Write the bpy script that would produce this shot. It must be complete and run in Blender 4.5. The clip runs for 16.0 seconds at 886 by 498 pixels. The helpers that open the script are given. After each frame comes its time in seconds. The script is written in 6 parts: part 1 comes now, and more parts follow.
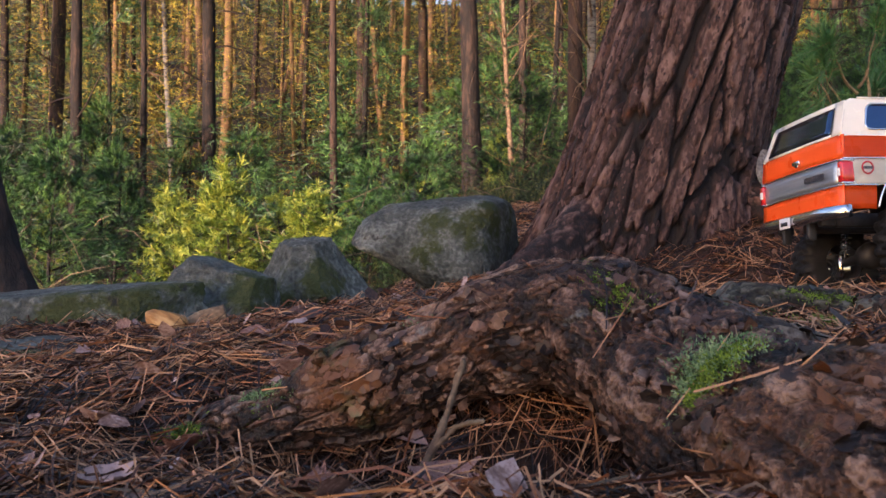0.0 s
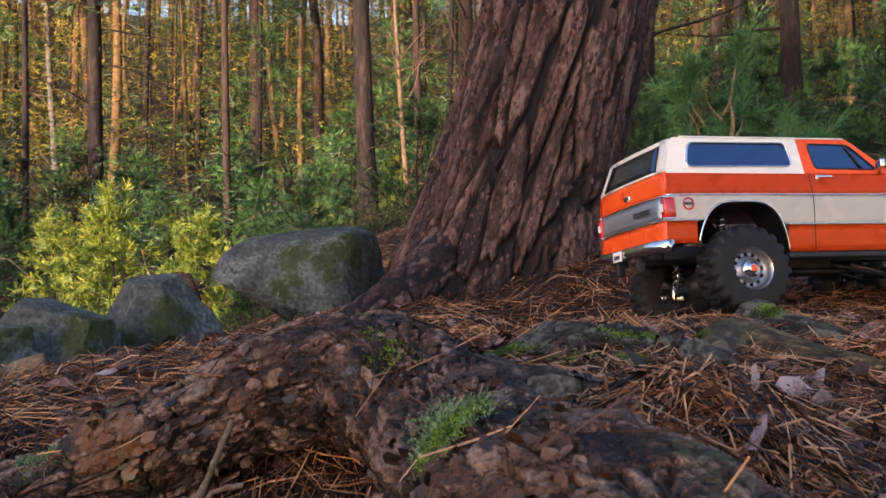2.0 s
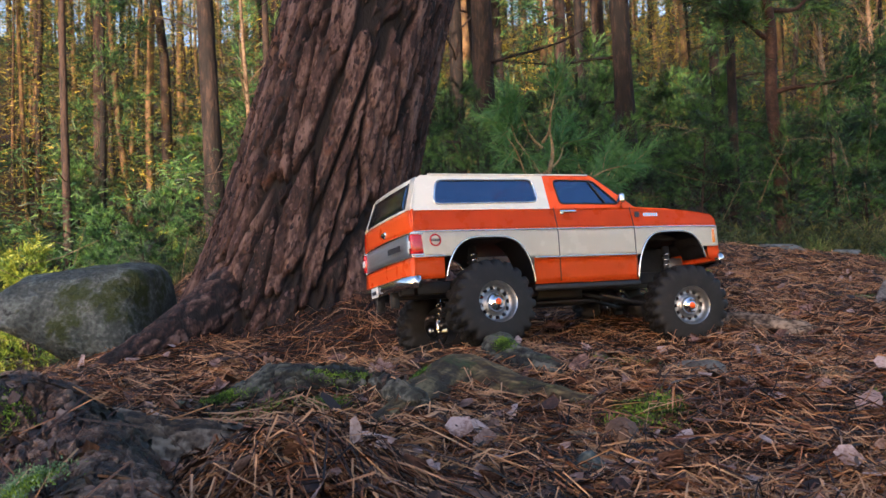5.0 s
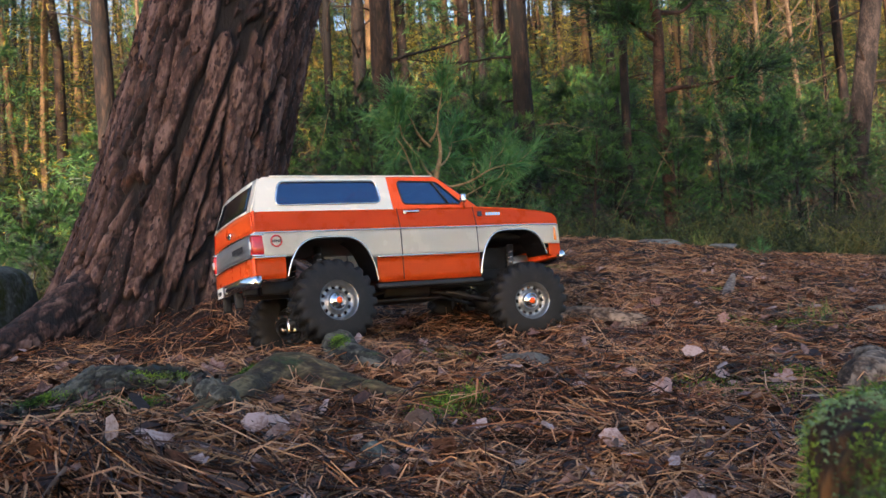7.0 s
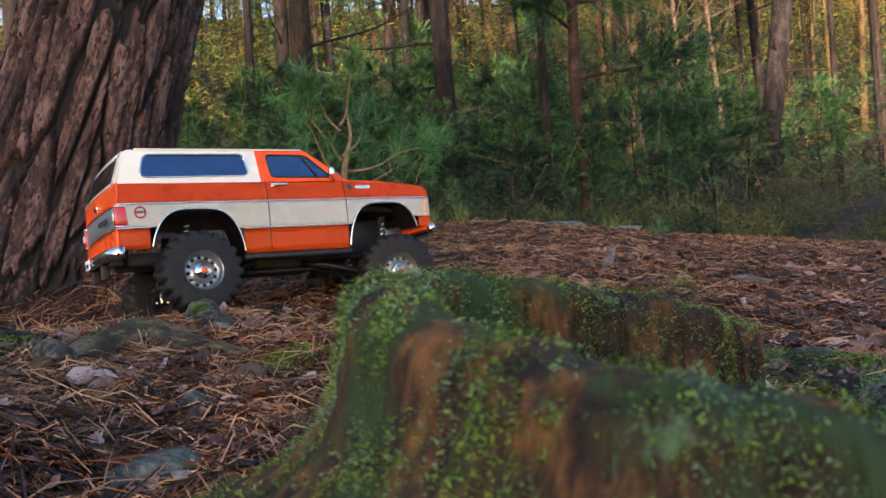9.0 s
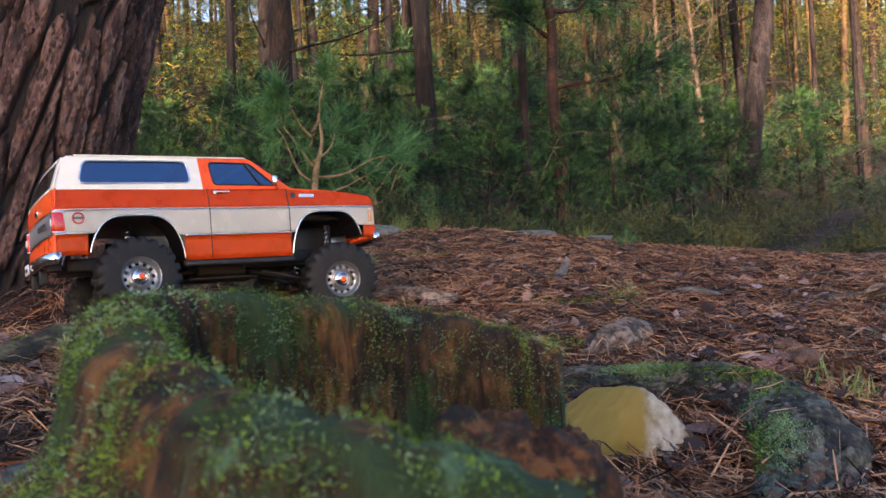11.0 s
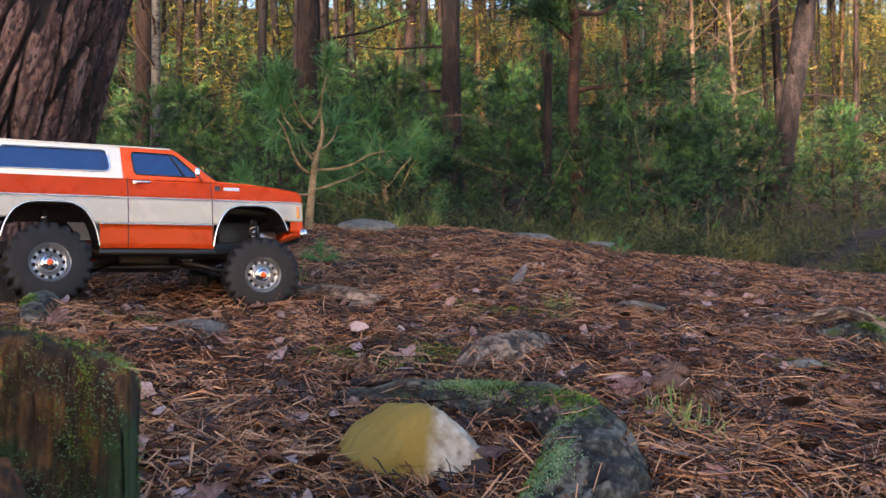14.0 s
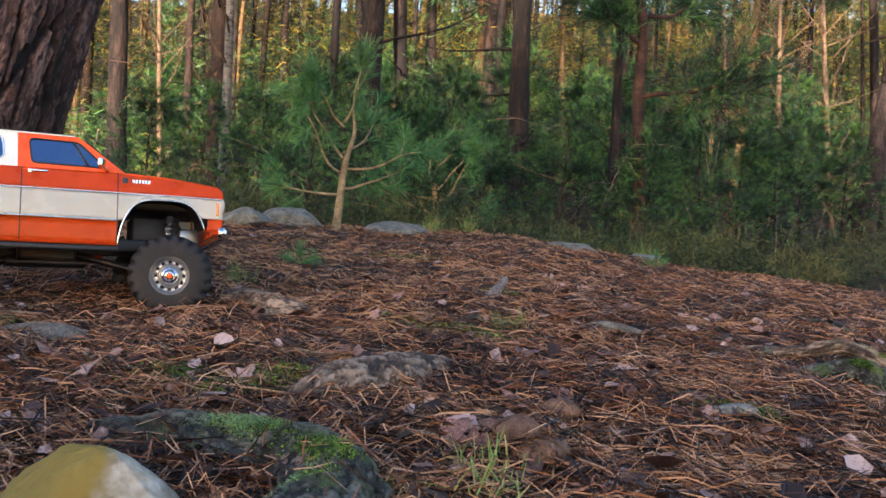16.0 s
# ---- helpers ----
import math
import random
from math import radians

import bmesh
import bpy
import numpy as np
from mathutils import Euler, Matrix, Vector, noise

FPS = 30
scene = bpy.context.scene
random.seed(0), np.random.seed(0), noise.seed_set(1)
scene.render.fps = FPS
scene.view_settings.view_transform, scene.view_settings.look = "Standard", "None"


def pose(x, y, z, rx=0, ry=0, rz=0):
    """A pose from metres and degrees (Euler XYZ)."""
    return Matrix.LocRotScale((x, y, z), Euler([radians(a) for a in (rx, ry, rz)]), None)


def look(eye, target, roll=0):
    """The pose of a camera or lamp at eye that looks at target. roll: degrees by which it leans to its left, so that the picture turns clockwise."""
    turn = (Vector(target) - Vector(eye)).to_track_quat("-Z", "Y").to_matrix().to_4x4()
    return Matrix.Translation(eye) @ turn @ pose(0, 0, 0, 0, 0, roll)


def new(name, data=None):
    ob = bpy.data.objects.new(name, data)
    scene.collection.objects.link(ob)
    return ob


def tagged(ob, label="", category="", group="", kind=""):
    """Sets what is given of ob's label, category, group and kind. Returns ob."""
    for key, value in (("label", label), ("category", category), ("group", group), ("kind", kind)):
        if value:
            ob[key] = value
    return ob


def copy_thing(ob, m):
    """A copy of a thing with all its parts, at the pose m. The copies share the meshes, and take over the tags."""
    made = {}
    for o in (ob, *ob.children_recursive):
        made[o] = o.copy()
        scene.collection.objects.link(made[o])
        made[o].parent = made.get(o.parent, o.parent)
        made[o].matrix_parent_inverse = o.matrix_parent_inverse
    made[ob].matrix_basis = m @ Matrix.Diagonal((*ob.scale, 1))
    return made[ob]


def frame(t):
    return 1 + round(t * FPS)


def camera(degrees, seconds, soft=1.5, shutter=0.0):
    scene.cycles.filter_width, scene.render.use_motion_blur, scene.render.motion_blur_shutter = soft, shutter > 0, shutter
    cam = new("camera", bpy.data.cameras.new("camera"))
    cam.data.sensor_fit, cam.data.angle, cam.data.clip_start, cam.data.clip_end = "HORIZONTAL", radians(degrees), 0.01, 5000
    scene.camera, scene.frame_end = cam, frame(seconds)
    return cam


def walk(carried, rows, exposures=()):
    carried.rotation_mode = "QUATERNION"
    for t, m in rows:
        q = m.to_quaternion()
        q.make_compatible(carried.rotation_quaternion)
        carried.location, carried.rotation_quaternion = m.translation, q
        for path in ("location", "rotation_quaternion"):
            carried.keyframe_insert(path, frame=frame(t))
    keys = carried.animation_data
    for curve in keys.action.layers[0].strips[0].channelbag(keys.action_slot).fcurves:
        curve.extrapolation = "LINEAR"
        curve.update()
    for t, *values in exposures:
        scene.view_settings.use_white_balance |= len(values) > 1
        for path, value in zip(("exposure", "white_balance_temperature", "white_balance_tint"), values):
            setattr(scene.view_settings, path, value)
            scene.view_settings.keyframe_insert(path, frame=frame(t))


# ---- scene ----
cam = camera(51.5, 16.0, soft=1.5)
cam.data.dof.use_dof, cam.data.dof.focus_distance, cam.data.dof.aperture_fstop = True, 0.85, 38.0
PATH = [
    (0, (0.07, 0.054, 0.133), (0.011, 2.054, 0.15), 0.1),
    (0.5, (0.088, 0.058, 0.141), (0.077, 2.058, 0.173), -0.3),
    (1, (0.114, 0.055, 0.146), (0.164, 2.054, 0.185), -0.7),
    (1.5, (0.135, 0.051, 0.15), (0.235, 2.048, 0.196), -0.8),
    (2, (0.153, 0.048, 0.156), (0.305, 2.041, 0.214), -0.9),
    (2.3, (0.17, 0.045, 0.162), (0.352, 2.036, 0.23), -0.9),
    (2.5, (0.179, 0.046, 0.167), (0.389, 2.033, 0.239), -0.9),
    (3, (0.205, 0.042, 0.172), (0.472, 2.023, 0.257), -1.1),
    (3.5, (0.231, 0.038, 0.174), (0.551, 2.01, 0.266), -1.3),
    (4, (0.257, 0.032, 0.173), (0.621, 1.996, 0.267), -1.7),
    (4.2, (0.265, 0.03, 0.17), (0.644, 1.991, 0.266), -1.9),
    (6.3, (0.353, -0.014, 0.174), (0.914, 1.904, 0.268), -2.7),
    (6.5, (0.361, -0.022, 0.172), (0.941, 1.89, 0.264), -2.8),
    (7, (0.381, -0.038, 0.168), (1.007, 1.86, 0.252), -3.3),
    (7.5, (0.404, -0.055, 0.163), (1.076, 1.827, 0.237), -3.7),
    (8, (0.423, -0.076, 0.15), (1.133, 1.793, 0.214), -4.0),
    (8.5, (0.441, -0.095, 0.139), (1.181, 1.763, 0.193), -4.1),
    (9, (0.456, -0.11, 0.134), (1.217, 1.739, 0.185), -3.9),
    (9.2, (0.464, -0.114, 0.134), (1.23, 1.733, 0.185), -3.9),
    (11.3, (0.526, -0.158, 0.135), (1.324, 1.675, 0.199), -2.9),
    (11.5, (0.536, -0.164, 0.133), (1.34, 1.666, 0.197), -2.7),
    (12, (0.552, -0.172, 0.132), (1.366, 1.654, 0.196), -2.2),
    (12.5, (0.564, -0.175, 0.137), (1.368, 1.656, 0.201), -1.4),
    (13, (0.578, -0.177, 0.142), (1.359, 1.663, 0.2), -0.8),
    (13.5, (0.608, -0.193, 0.142), (1.36, 1.659, 0.195), -0.5),
    (14, (0.682, -0.207, 0.141), (1.399, 1.659, 0.197), -0.1),
    (14.5, (0.75, -0.227, 0.137), (1.435, 1.65, 0.206), 0.7),
    (15, (0.819, -0.233, 0.146), (1.465, 1.658, 0.224), 1.8),
    (15.5, (0.889, -0.209, 0.16), (1.485, 1.698, 0.236), 2.5),
    (16, (0.954, -0.143, 0.154), (1.492, 1.782, 0.217), 2.3),
]
EXPOSURE = [(0.0, 2.14, 5500, 36), (8.0, 2.22, 5250, 23), (12.5, 2.38, 5300, 34), (16.0, 2.54, 5250, 25)]
walk(cam, [(t, look(eye, target, roll)) for t, eye, target, roll in PATH], EXPOSURE)

# ---- light: a low warm sun behind an added ridge with scrub, and open sky ----
SUN_AZ, SUN_EL = radians(213), radians(4.5)      # azimuth from +y, clockwise; elevation
sun_way = Vector((math.sin(SUN_AZ) * math.cos(SUN_EL), math.cos(SUN_AZ) * math.cos(SUN_EL), math.sin(SUN_EL)))
world = bpy.data.worlds.new("sky")
scene.world = world
world.use_nodes = True
wt = world.node_tree
sky = wt.nodes.new("ShaderNodeTexSky")
sky.sky_type, sky.sun_disc = "NISHITA", False
sky.sun_elevation, sky.sun_rotation = SUN_EL, SUN_AZ
wt.links.new(sky.outputs[0], wt.nodes["Background"].inputs[0])
wt.nodes["Background"].inputs[1].default_value = 0.15
lamp = bpy.data.lights.new("sun", "SUN")
lamp.energy, lamp.angle, lamp.color = 3.2, radians(0.8), (1.0, 0.72, 0.40)
sun = new("sun", lamp)
sun.matrix_world = look(sun_way * 50, (0, 0, 0))

# ---- materials ----
def surface(name, stops, scale=30.0, rough=0.7, bump=0.3, fine=6.0, stretch=(1, 1, 1), vary=0.0, island=0.0, metal=0.0, coat=0.0,
            spec=0.4, depth=0.004, trans=0.0, patch=None, sub=0.0, crack=None, split=None, contrast=2.0):
    """A procedural surface: colour stops over two scales of noise, bump, and a change of tone from thing to thing or island to island."""
    m = bpy.data.materials.new(name)
    m.use_nodes = True
    n, li = m.node_tree.nodes, m.node_tree.links
    b = n["Principled BSDF"]
    co = n.new("ShaderNodeTexCoord")
    mp = n.new("ShaderNodeMapping")
    mp.inputs["Scale"].default_value = stretch
    li.new(co.outputs["Object"], mp.inputs[0])
    a = n.new("ShaderNodeTexNoise")
    a.inputs["Scale"].default_value, a.inputs["Detail"].default_value, a.inputs["Roughness"].default_value = scale, 6, 0.62
    f = n.new("ShaderNodeTexNoise")
    f.inputs["Scale"].default_value, f.inputs["Detail"].default_value = scale * fine, 4
    li.new(mp.outputs[0], a.inputs[0])
    li.new(mp.outputs[0], f.inputs[0])
    mix = n.new("ShaderNodeMath")
    mix.operation = "MULTIPLY_ADD"
    mix.inputs[1].default_value = 0.4
    li.new(f.outputs[0], mix.inputs[0])
    s = n.new("ShaderNodeMath")
    s.operation = "MULTIPLY"
    s.inputs[1].default_value = 0.6
    li.new(a.outputs[0], s.inputs[0])
    li.new(s.outputs[0], mix.inputs[2])
    ramp = n.new("ShaderNodeValToRGB")
    els = ramp.color_ramp.elements
    while len(els) < len(stops):
        els.new(0.5)
    for e, (p, c) in zip(els, stops):
        e.position, e.color = p, (*c, 1)
    con = n.new("ShaderNodeMapRange")
    con.inputs["From Min"].default_value, con.inputs["From Max"].default_value = 0.5 - 0.5 / contrast, 0.5 + 0.5 / contrast
    li.new(mix.outputs[0], con.inputs[0])
    fac = con.outputs[0]
    if vary or island:
        src = n.new("ShaderNodeObjectInfo").outputs["Random"] if vary else n.new("ShaderNodeNewGeometry").outputs["Random Per Island"]
        sh = n.new("ShaderNodeMath")
        sh.operation = "MULTIPLY_ADD"
        sh.inputs[1].default_value = vary or island
        li.new(src, sh.inputs[0])
        off = n.new("ShaderNodeMath")
        off.operation = "ADD"
        off.inputs[1].default_value = -(vary or island) / 2
        li.new(fac, off.inputs[0])
        li.new(off.outputs[0], sh.inputs[2])
        fac = sh.outputs[0]
    if crack:                                     # flakes differ in tone
        tn = n.new("ShaderNodeAttribute")
        tn.attribute_name = "tone"
        sh = n.new("ShaderNodeMath")
        sh.operation = "MULTIPLY_ADD"
        sh.inputs[1].default_value = 1.1
        li.new(tn.outputs["Fac"], sh.inputs[0])
        off = n.new("ShaderNodeMath")
        off.operation = "ADD"
        off.inputs[1].default_value = -0.55
        li.new(fac, off.inputs[0])
        li.new(off.outputs[0], sh.inputs[2])
        fac = sh.outputs[0]
    li.new(fac, ramp.inputs[0])
    col = ramp.outputs[0]
    if patch:                                     # moss, lichen or dirt with a shape of its own: (colour, scale, threshold)
        for pc, ps, pt in patch:
            pn = n.new("ShaderNodeTexNoise")
            pn.inputs["Scale"].default_value, pn.inputs["Detail"].default_value, pn.inputs["Roughness"].default_value = ps, 7, 0.7
            li.new(co.outputs["Object"], pn.inputs[0])
            pr = n.new("ShaderNodeValToRGB")
            pr.color_ramp.elements[0].position, pr.color_ramp.elements[1].position = pt, pt + 0.07
            li.new(pn.outputs[0], pr.inputs[0])
            mx = n.new("ShaderNodeMixRGB")
            mx.inputs[2].default_value = (*pc, 1)
            li.new(pr.outputs[0], mx.inputs[0])
            li.new(col, mx.inputs[1])
            col = mx.outputs[0]
    if crack:                                     # shade painted into the cracks between the plates as a dark colour
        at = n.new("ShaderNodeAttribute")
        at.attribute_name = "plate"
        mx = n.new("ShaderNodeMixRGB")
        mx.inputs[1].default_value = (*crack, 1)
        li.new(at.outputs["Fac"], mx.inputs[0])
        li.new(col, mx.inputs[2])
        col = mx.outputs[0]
    if split:                                     # one end stained in another colour: (colour, place along x, width)
        sx = n.new("ShaderNodeSeparateXYZ")
        li.new(co.outputs["Object"], sx.inputs[0])
        wob = n.new("ShaderNodeMath")
        wob.operation = "MULTIPLY_ADD"
        wob.inputs[1].default_value = split[2] * 2.5
        li.new(a.outputs[0], wob.inputs[0])
        li.new(sx.outputs[0], wob.inputs[2])
        mr = n.new("ShaderNodeMapRange")
        mr.inputs["From Min"].default_value, mr.inputs["From Max"].default_value = split[1], split[1] + split[2]
        li.new(wob.outputs[0], mr.inputs[0])
        mx = n.new("ShaderNodeMixRGB")
        mx.inputs[1].default_value = (*split[0], 1)
        li.new(mr.outputs[0], mx.inputs[0])
        li.new(col, mx.inputs[2])
        col = mx.outputs[0]
    li.new(col, b.inputs["Base Color"])
    rr = n.new("ShaderNodeMapRange")
    rr.inputs["To Min"].default_value, rr.inputs["To Max"].default_value = max(0.02, rough - 0.12), min(1, rough + 0.12)
    li.new(f.outputs[0], rr.inputs[0])
    li.new(rr.outputs[0], b.inputs["Roughness"])
    b.inputs["Metallic"].default_value, b.inputs["Coat Weight"].default_value = metal, coat
    b.inputs["Specular IOR Level"].default_value, b.inputs["Transmission Weight"].default_value = spec, trans
    b.inputs["Coat Roughness"].default_value = 0.05
    b.inputs["Subsurface Weight"].default_value = sub
    if bump:
        bp = n.new("ShaderNodeBump")
        bp.inputs["Strength"].default_value, bp.inputs["Distance"].default_value = bump, depth
        li.new(mix.outputs[0], bp.inputs["Height"])
        li.new(bp.outputs[0], b.inputs["Normal"])
    return m


M_SOIL = surface("needle_soil", [(0.3, (0.006, 0.003, 0.002)), (0.5, (0.022, 0.0105, 0.0055)), (0.7, (0.070, 0.031, 0.014))], 9, 0.95, 0.9, 9, depth=0.012,
                 patch=[((0.0123, 0.0246, 0.00492), 3.0, 0.68)])
M_NEEDLE = surface("dry_needles", [(0.10, (0.0035, 0.0018, 0.0012)), (0.34, (0.036, 0.0125, 0.005)), (0.58, (0.175, 0.063, 0.020)), (0.90, (0.46, 0.26, 0.13))], 3, 0.45, 0, island=1.0)
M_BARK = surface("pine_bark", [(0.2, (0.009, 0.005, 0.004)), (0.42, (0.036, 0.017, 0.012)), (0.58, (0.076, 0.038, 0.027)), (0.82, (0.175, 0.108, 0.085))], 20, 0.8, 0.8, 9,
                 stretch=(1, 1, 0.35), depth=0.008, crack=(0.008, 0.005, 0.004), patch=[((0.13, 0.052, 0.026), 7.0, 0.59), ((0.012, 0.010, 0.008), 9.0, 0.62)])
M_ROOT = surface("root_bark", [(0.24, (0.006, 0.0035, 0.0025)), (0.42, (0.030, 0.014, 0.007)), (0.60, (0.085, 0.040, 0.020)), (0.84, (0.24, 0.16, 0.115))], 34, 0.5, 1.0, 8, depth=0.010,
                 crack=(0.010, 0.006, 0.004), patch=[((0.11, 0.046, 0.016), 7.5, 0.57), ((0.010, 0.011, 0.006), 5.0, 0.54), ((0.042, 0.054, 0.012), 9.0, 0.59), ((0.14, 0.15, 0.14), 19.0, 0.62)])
M_FLAKE = surface("bark_flakes", [(0.1, (0.006, 0.004, 0.003)), (0.45, (0.026, 0.013, 0.008)), (0.75, (0.075, 0.038, 0.022)), (0.97, (0.25, 0.17, 0.13))], 30, 0.5, 0.8, 6, depth=0.003, island=0.8,
                  patch=[((0.11, 0.046, 0.016), 7.5, 0.57), ((0.010, 0.011, 0.006), 5.0, 0.54), ((0.042, 0.054, 0.012), 9.0, 0.59), ((0.14, 0.15, 0.14), 19.0, 0.62)])
M_TRUNKFLAKE = surface("trunk_flakes", [(0.1, (0.01607, 0.008036, 0.006888)), (0.5, (0.05166, 0.02411, 0.01837)), (0.95, (0.1378, 0.08036, 0.06658))], 24, 0.75, 0.8, 6, depth=0.004, island=0.7)
M_ROT = surface("crumbling_wood", [(0.25, (0.00984, 0.00492, 0.00328)), (0.5, (0.0533, 0.02132, 0.00656)), (0.75, (0.1722, 0.0697, 0.01804))], 55, 0.85, 1.0, 5, depth=0.006, contrast=3.0,
                patch=[((0.0164, 0.02788, 0.0082), 24.0, 0.50), ((0.0246, 0.02788, 0.02624), 34.0, 0.56)])
M_OLDROOT = surface("weathered_root", [(0.25, (0.009, 0.008, 0.006)), (0.5, (0.043, 0.042, 0.029)), (0.75, (0.125, 0.120, 0.094))], 34, 0.8, 0.9, 6, depth=0.006, crack=(0.010, 0.009, 0.007),
                    patch=[((0.050, 0.070, 0.020), 11.0, 0.56), ((0.13, 0.15, 0.14), 19.0, 0.64)])
M_BROWNROOT = surface("smooth_root", [(0.22, (0.022, 0.014, 0.006)), (0.5, (0.078, 0.054, 0.020)), (0.78, (0.18, 0.135, 0.062))], 40, 0.75, 0.8, 5, stretch=(0.5, 1, 1), depth=0.003, crack=(0.0255, 0.017, 0.0068),
                      patch=[((0.03825, 0.0527, 0.0136), 12.0, 0.55), ((0.102, 0.04675, 0.017), 22.0, 0.62)])
M_PALEROOT = surface("bleached_root", [(0.22, (0.022, 0.014, 0.009)), (0.48, (0.11, 0.072, 0.045)), (0.78, (0.28, 0.21, 0.15))], 34, 0.8, 0.9, 6, depth=0.006, crack=(0.02, 0.012, 0.008),
                     patch=[((0.10, 0.11, 0.09), 16.0, 0.58), ((0.035, 0.055, 0.014), 12.0, 0.62)])
M_ROCK = surface("mossy_rock", [(0.25, (0.026, 0.030, 0.026)), (0.5, (0.082, 0.092, 0.080)), (0.75, (0.20, 0.215, 0.195))], 14, 0.9, 1.0, 9, depth=0.016,
                 patch=[((0.040, 0.050, 0.013), 6.0, 0.52), ((0.022, 0.023, 0.018), 14.0, 0.60), ((0.22, 0.24, 0.20), 22.0, 0.66)])
M_WARMROCK = surface("rusty_rock", [(0.25, (0.05, 0.024, 0.014)), (0.5, (0.13, 0.062, 0.032)), (0.75, (0.24, 0.13, 0.075))], 16, 0.9, 1.0, 8, depth=0.014, patch=[((0.055, 0.062, 0.018), 8.0, 0.60)])
M_STUMP = surface("rotten_stump", [(0.22, (0.006, 0.004, 0.002)), (0.5, (0.034, 0.017, 0.006)), (0.78, (0.13, 0.062, 0.016))], 45, 0.9, 1.0, 5, stretch=(1, 1, 0.4), depth=0.006, contrast=2.6,
                  patch=[((0.022, 0.042, 0.010), 14.0, 0.49), ((0.085, 0.15, 0.07), 24.0, 0.57)])
M_LEAFG = surface("pine_needles", [(0.15, (0.003, 0.010, 0.004)), (0.5, (0.013, 0.056, 0.018)), (0.85, (0.085, 0.185, 0.034))], 3.0, 0.5, 0, island=0.3, contrast=5.0)
# needles with sunlight painted in as yellow, for the saplings at the left
M_LEAFSUN = surface("young_needles", [(0.15, (0.030, 0.065, 0.005)), (0.5, (0.12, 0.185, 0.012)), (0.85, (0.30, 0.33, 0.025))], 6, 0.5, 0, island=0.3, contrast=4.0)
M_HEATH = surface("heather", [(0.2, (0.007, 0.015, 0.004)), (0.5, (0.028, 0.050, 0.011)), (0.85, (0.12, 0.115, 0.026))], 2.2, 0.7, 0, island=0.4, contrast=4.0)
M_FARBARK = surface("forest_bark", [(0.3, (0.005, 0.0035, 0.003)), (0.5, (0.016, 0.010, 0.0075)), (0.72, (0.044, 0.027, 0.019))], 7, 0.85, 1.0, 6, stretch=(1, 1, 0.25), depth=0.03, vary=0.5, contrast=3.0)
M_DARKBARK = surface("dark_scaly_bark", [(0.3, (0.006, 0.0042, 0.004)), (0.5, (0.019, 0.013, 0.011)), (0.72, (0.046, 0.033, 0.028))], 9, 0.85, 1.0, 7, stretch=(1, 1, 0.4), depth=0.03, contrast=3.5)
M_STRAW = surface("straw_twig", [(0.3, (0.15, 0.10, 0.045)), (0.6, (0.32, 0.23, 0.12)), (0.8, (0.46, 0.35, 0.21))], 30, 0.8, 0.4)
# orange upper bark, with the gold of low sun mixed into its colour
M_PINEGOLD = surface("orange_pine_bark", [(0.3, (0.016, 0.009, 0.005)), (0.5, (0.052, 0.029, 0.013)), (0.72, (0.17, 0.105, 0.045))], 1.4, 0.85, 0.4, 6, stretch=(1, 1, 0.3), island=0.8, contrast=2.5)
M_BIRCH = surface("birch_bark", [(0.36, (0.009642, 0.008412, 0.00723)), (0.44, (0.1082, 0.1013, 0.08658)), (0.7, (0.1639, 0.157, 0.1397))], 5, 0.7, 0.3, 5, stretch=(1, 1, 4))
# the gold of low sun is put into the far leaves' colour
M_SUNGOLD = surface("far_foliage", [(0.15, (0.012, 0.026, 0.005)), (0.5, (0.12, 0.11, 0.010)), (0.85, (0.46, 0.36, 0.022))], 0.35, 0.6, 0, island=0.4, contrast=4.0)
M_TWIG = surface("dry_twig", [(0.3, (0.060, 0.036, 0.020)), (0.6, (0.17, 0.115, 0.065)), (0.8, (0.30, 0.235, 0.155))], 30, 0.8, 0.4, vary=0.2)
M_ORANGE = surface("orange_paint", [(0.3, (0.88, 0.095, 0.003)), (0.7, (0.93, 0.112, 0.004))], 9, 0.3, 0, coat=0.2, spec=0.25)
M_CREAM = surface("cream_paint", [(0.3, (0.86, 0.83, 0.71)), (0.7, (0.90, 0.87, 0.75))], 9, 0.25, 0, coat=0.5, spec=0.5)
M_CHROME = surface("chrome", [(0.3, (0.72, 0.72, 0.72)), (0.7, (0.8, 0.8, 0.8))], 60, 0.14, 0, metal=1.0)
M_SILVER = surface("brushed_silver", [(0.3, (0.42, 0.44, 0.46)), (0.7, (0.56, 0.58, 0.6))], 50, 0.38, 0.1, metal=0.8, stretch=(1, 0.05, 1))
M_RIM = surface("silver_rim", [(0.3, (0.22, 0.23, 0.24)), (0.7, (0.32, 0.32, 0.32))], 80, 0.35, 0, metal=0.85)
M_BLACK = surface("black_plastic", [(0.3, (0.012, 0.012, 0.013)), (0.7, (0.025, 0.025, 0.026))], 60, 0.5, 0.1)
M_TYRE = surface("black_rubber", [(0.3, (0.006, 0.006, 0.0062)), (0.6, (0.011, 0.0105, 0.0105)), (0.8, (0.024, 0.020, 0.017))], 45, 0.7, 0.35, depth=0.001)
M_GLASS = surface("tinted_glass", [(0.3, (0.20, 0.21, 0.24)), (0.7, (0.22, 0.23, 0.26))], 5, 0.06, 0, trans=1.0, spec=0.5, coat=0.15)
M_GLASS.node_tree.nodes["Principled BSDF"].inputs["IOR"].default_value = 2.5
M_GLASS.node_tree.nodes["Principled BSDF"].inputs["Specular Tint"].default_value = (0.36, 0.60, 1.0, 1)   # blue of a reflected sky put into the glass's tint
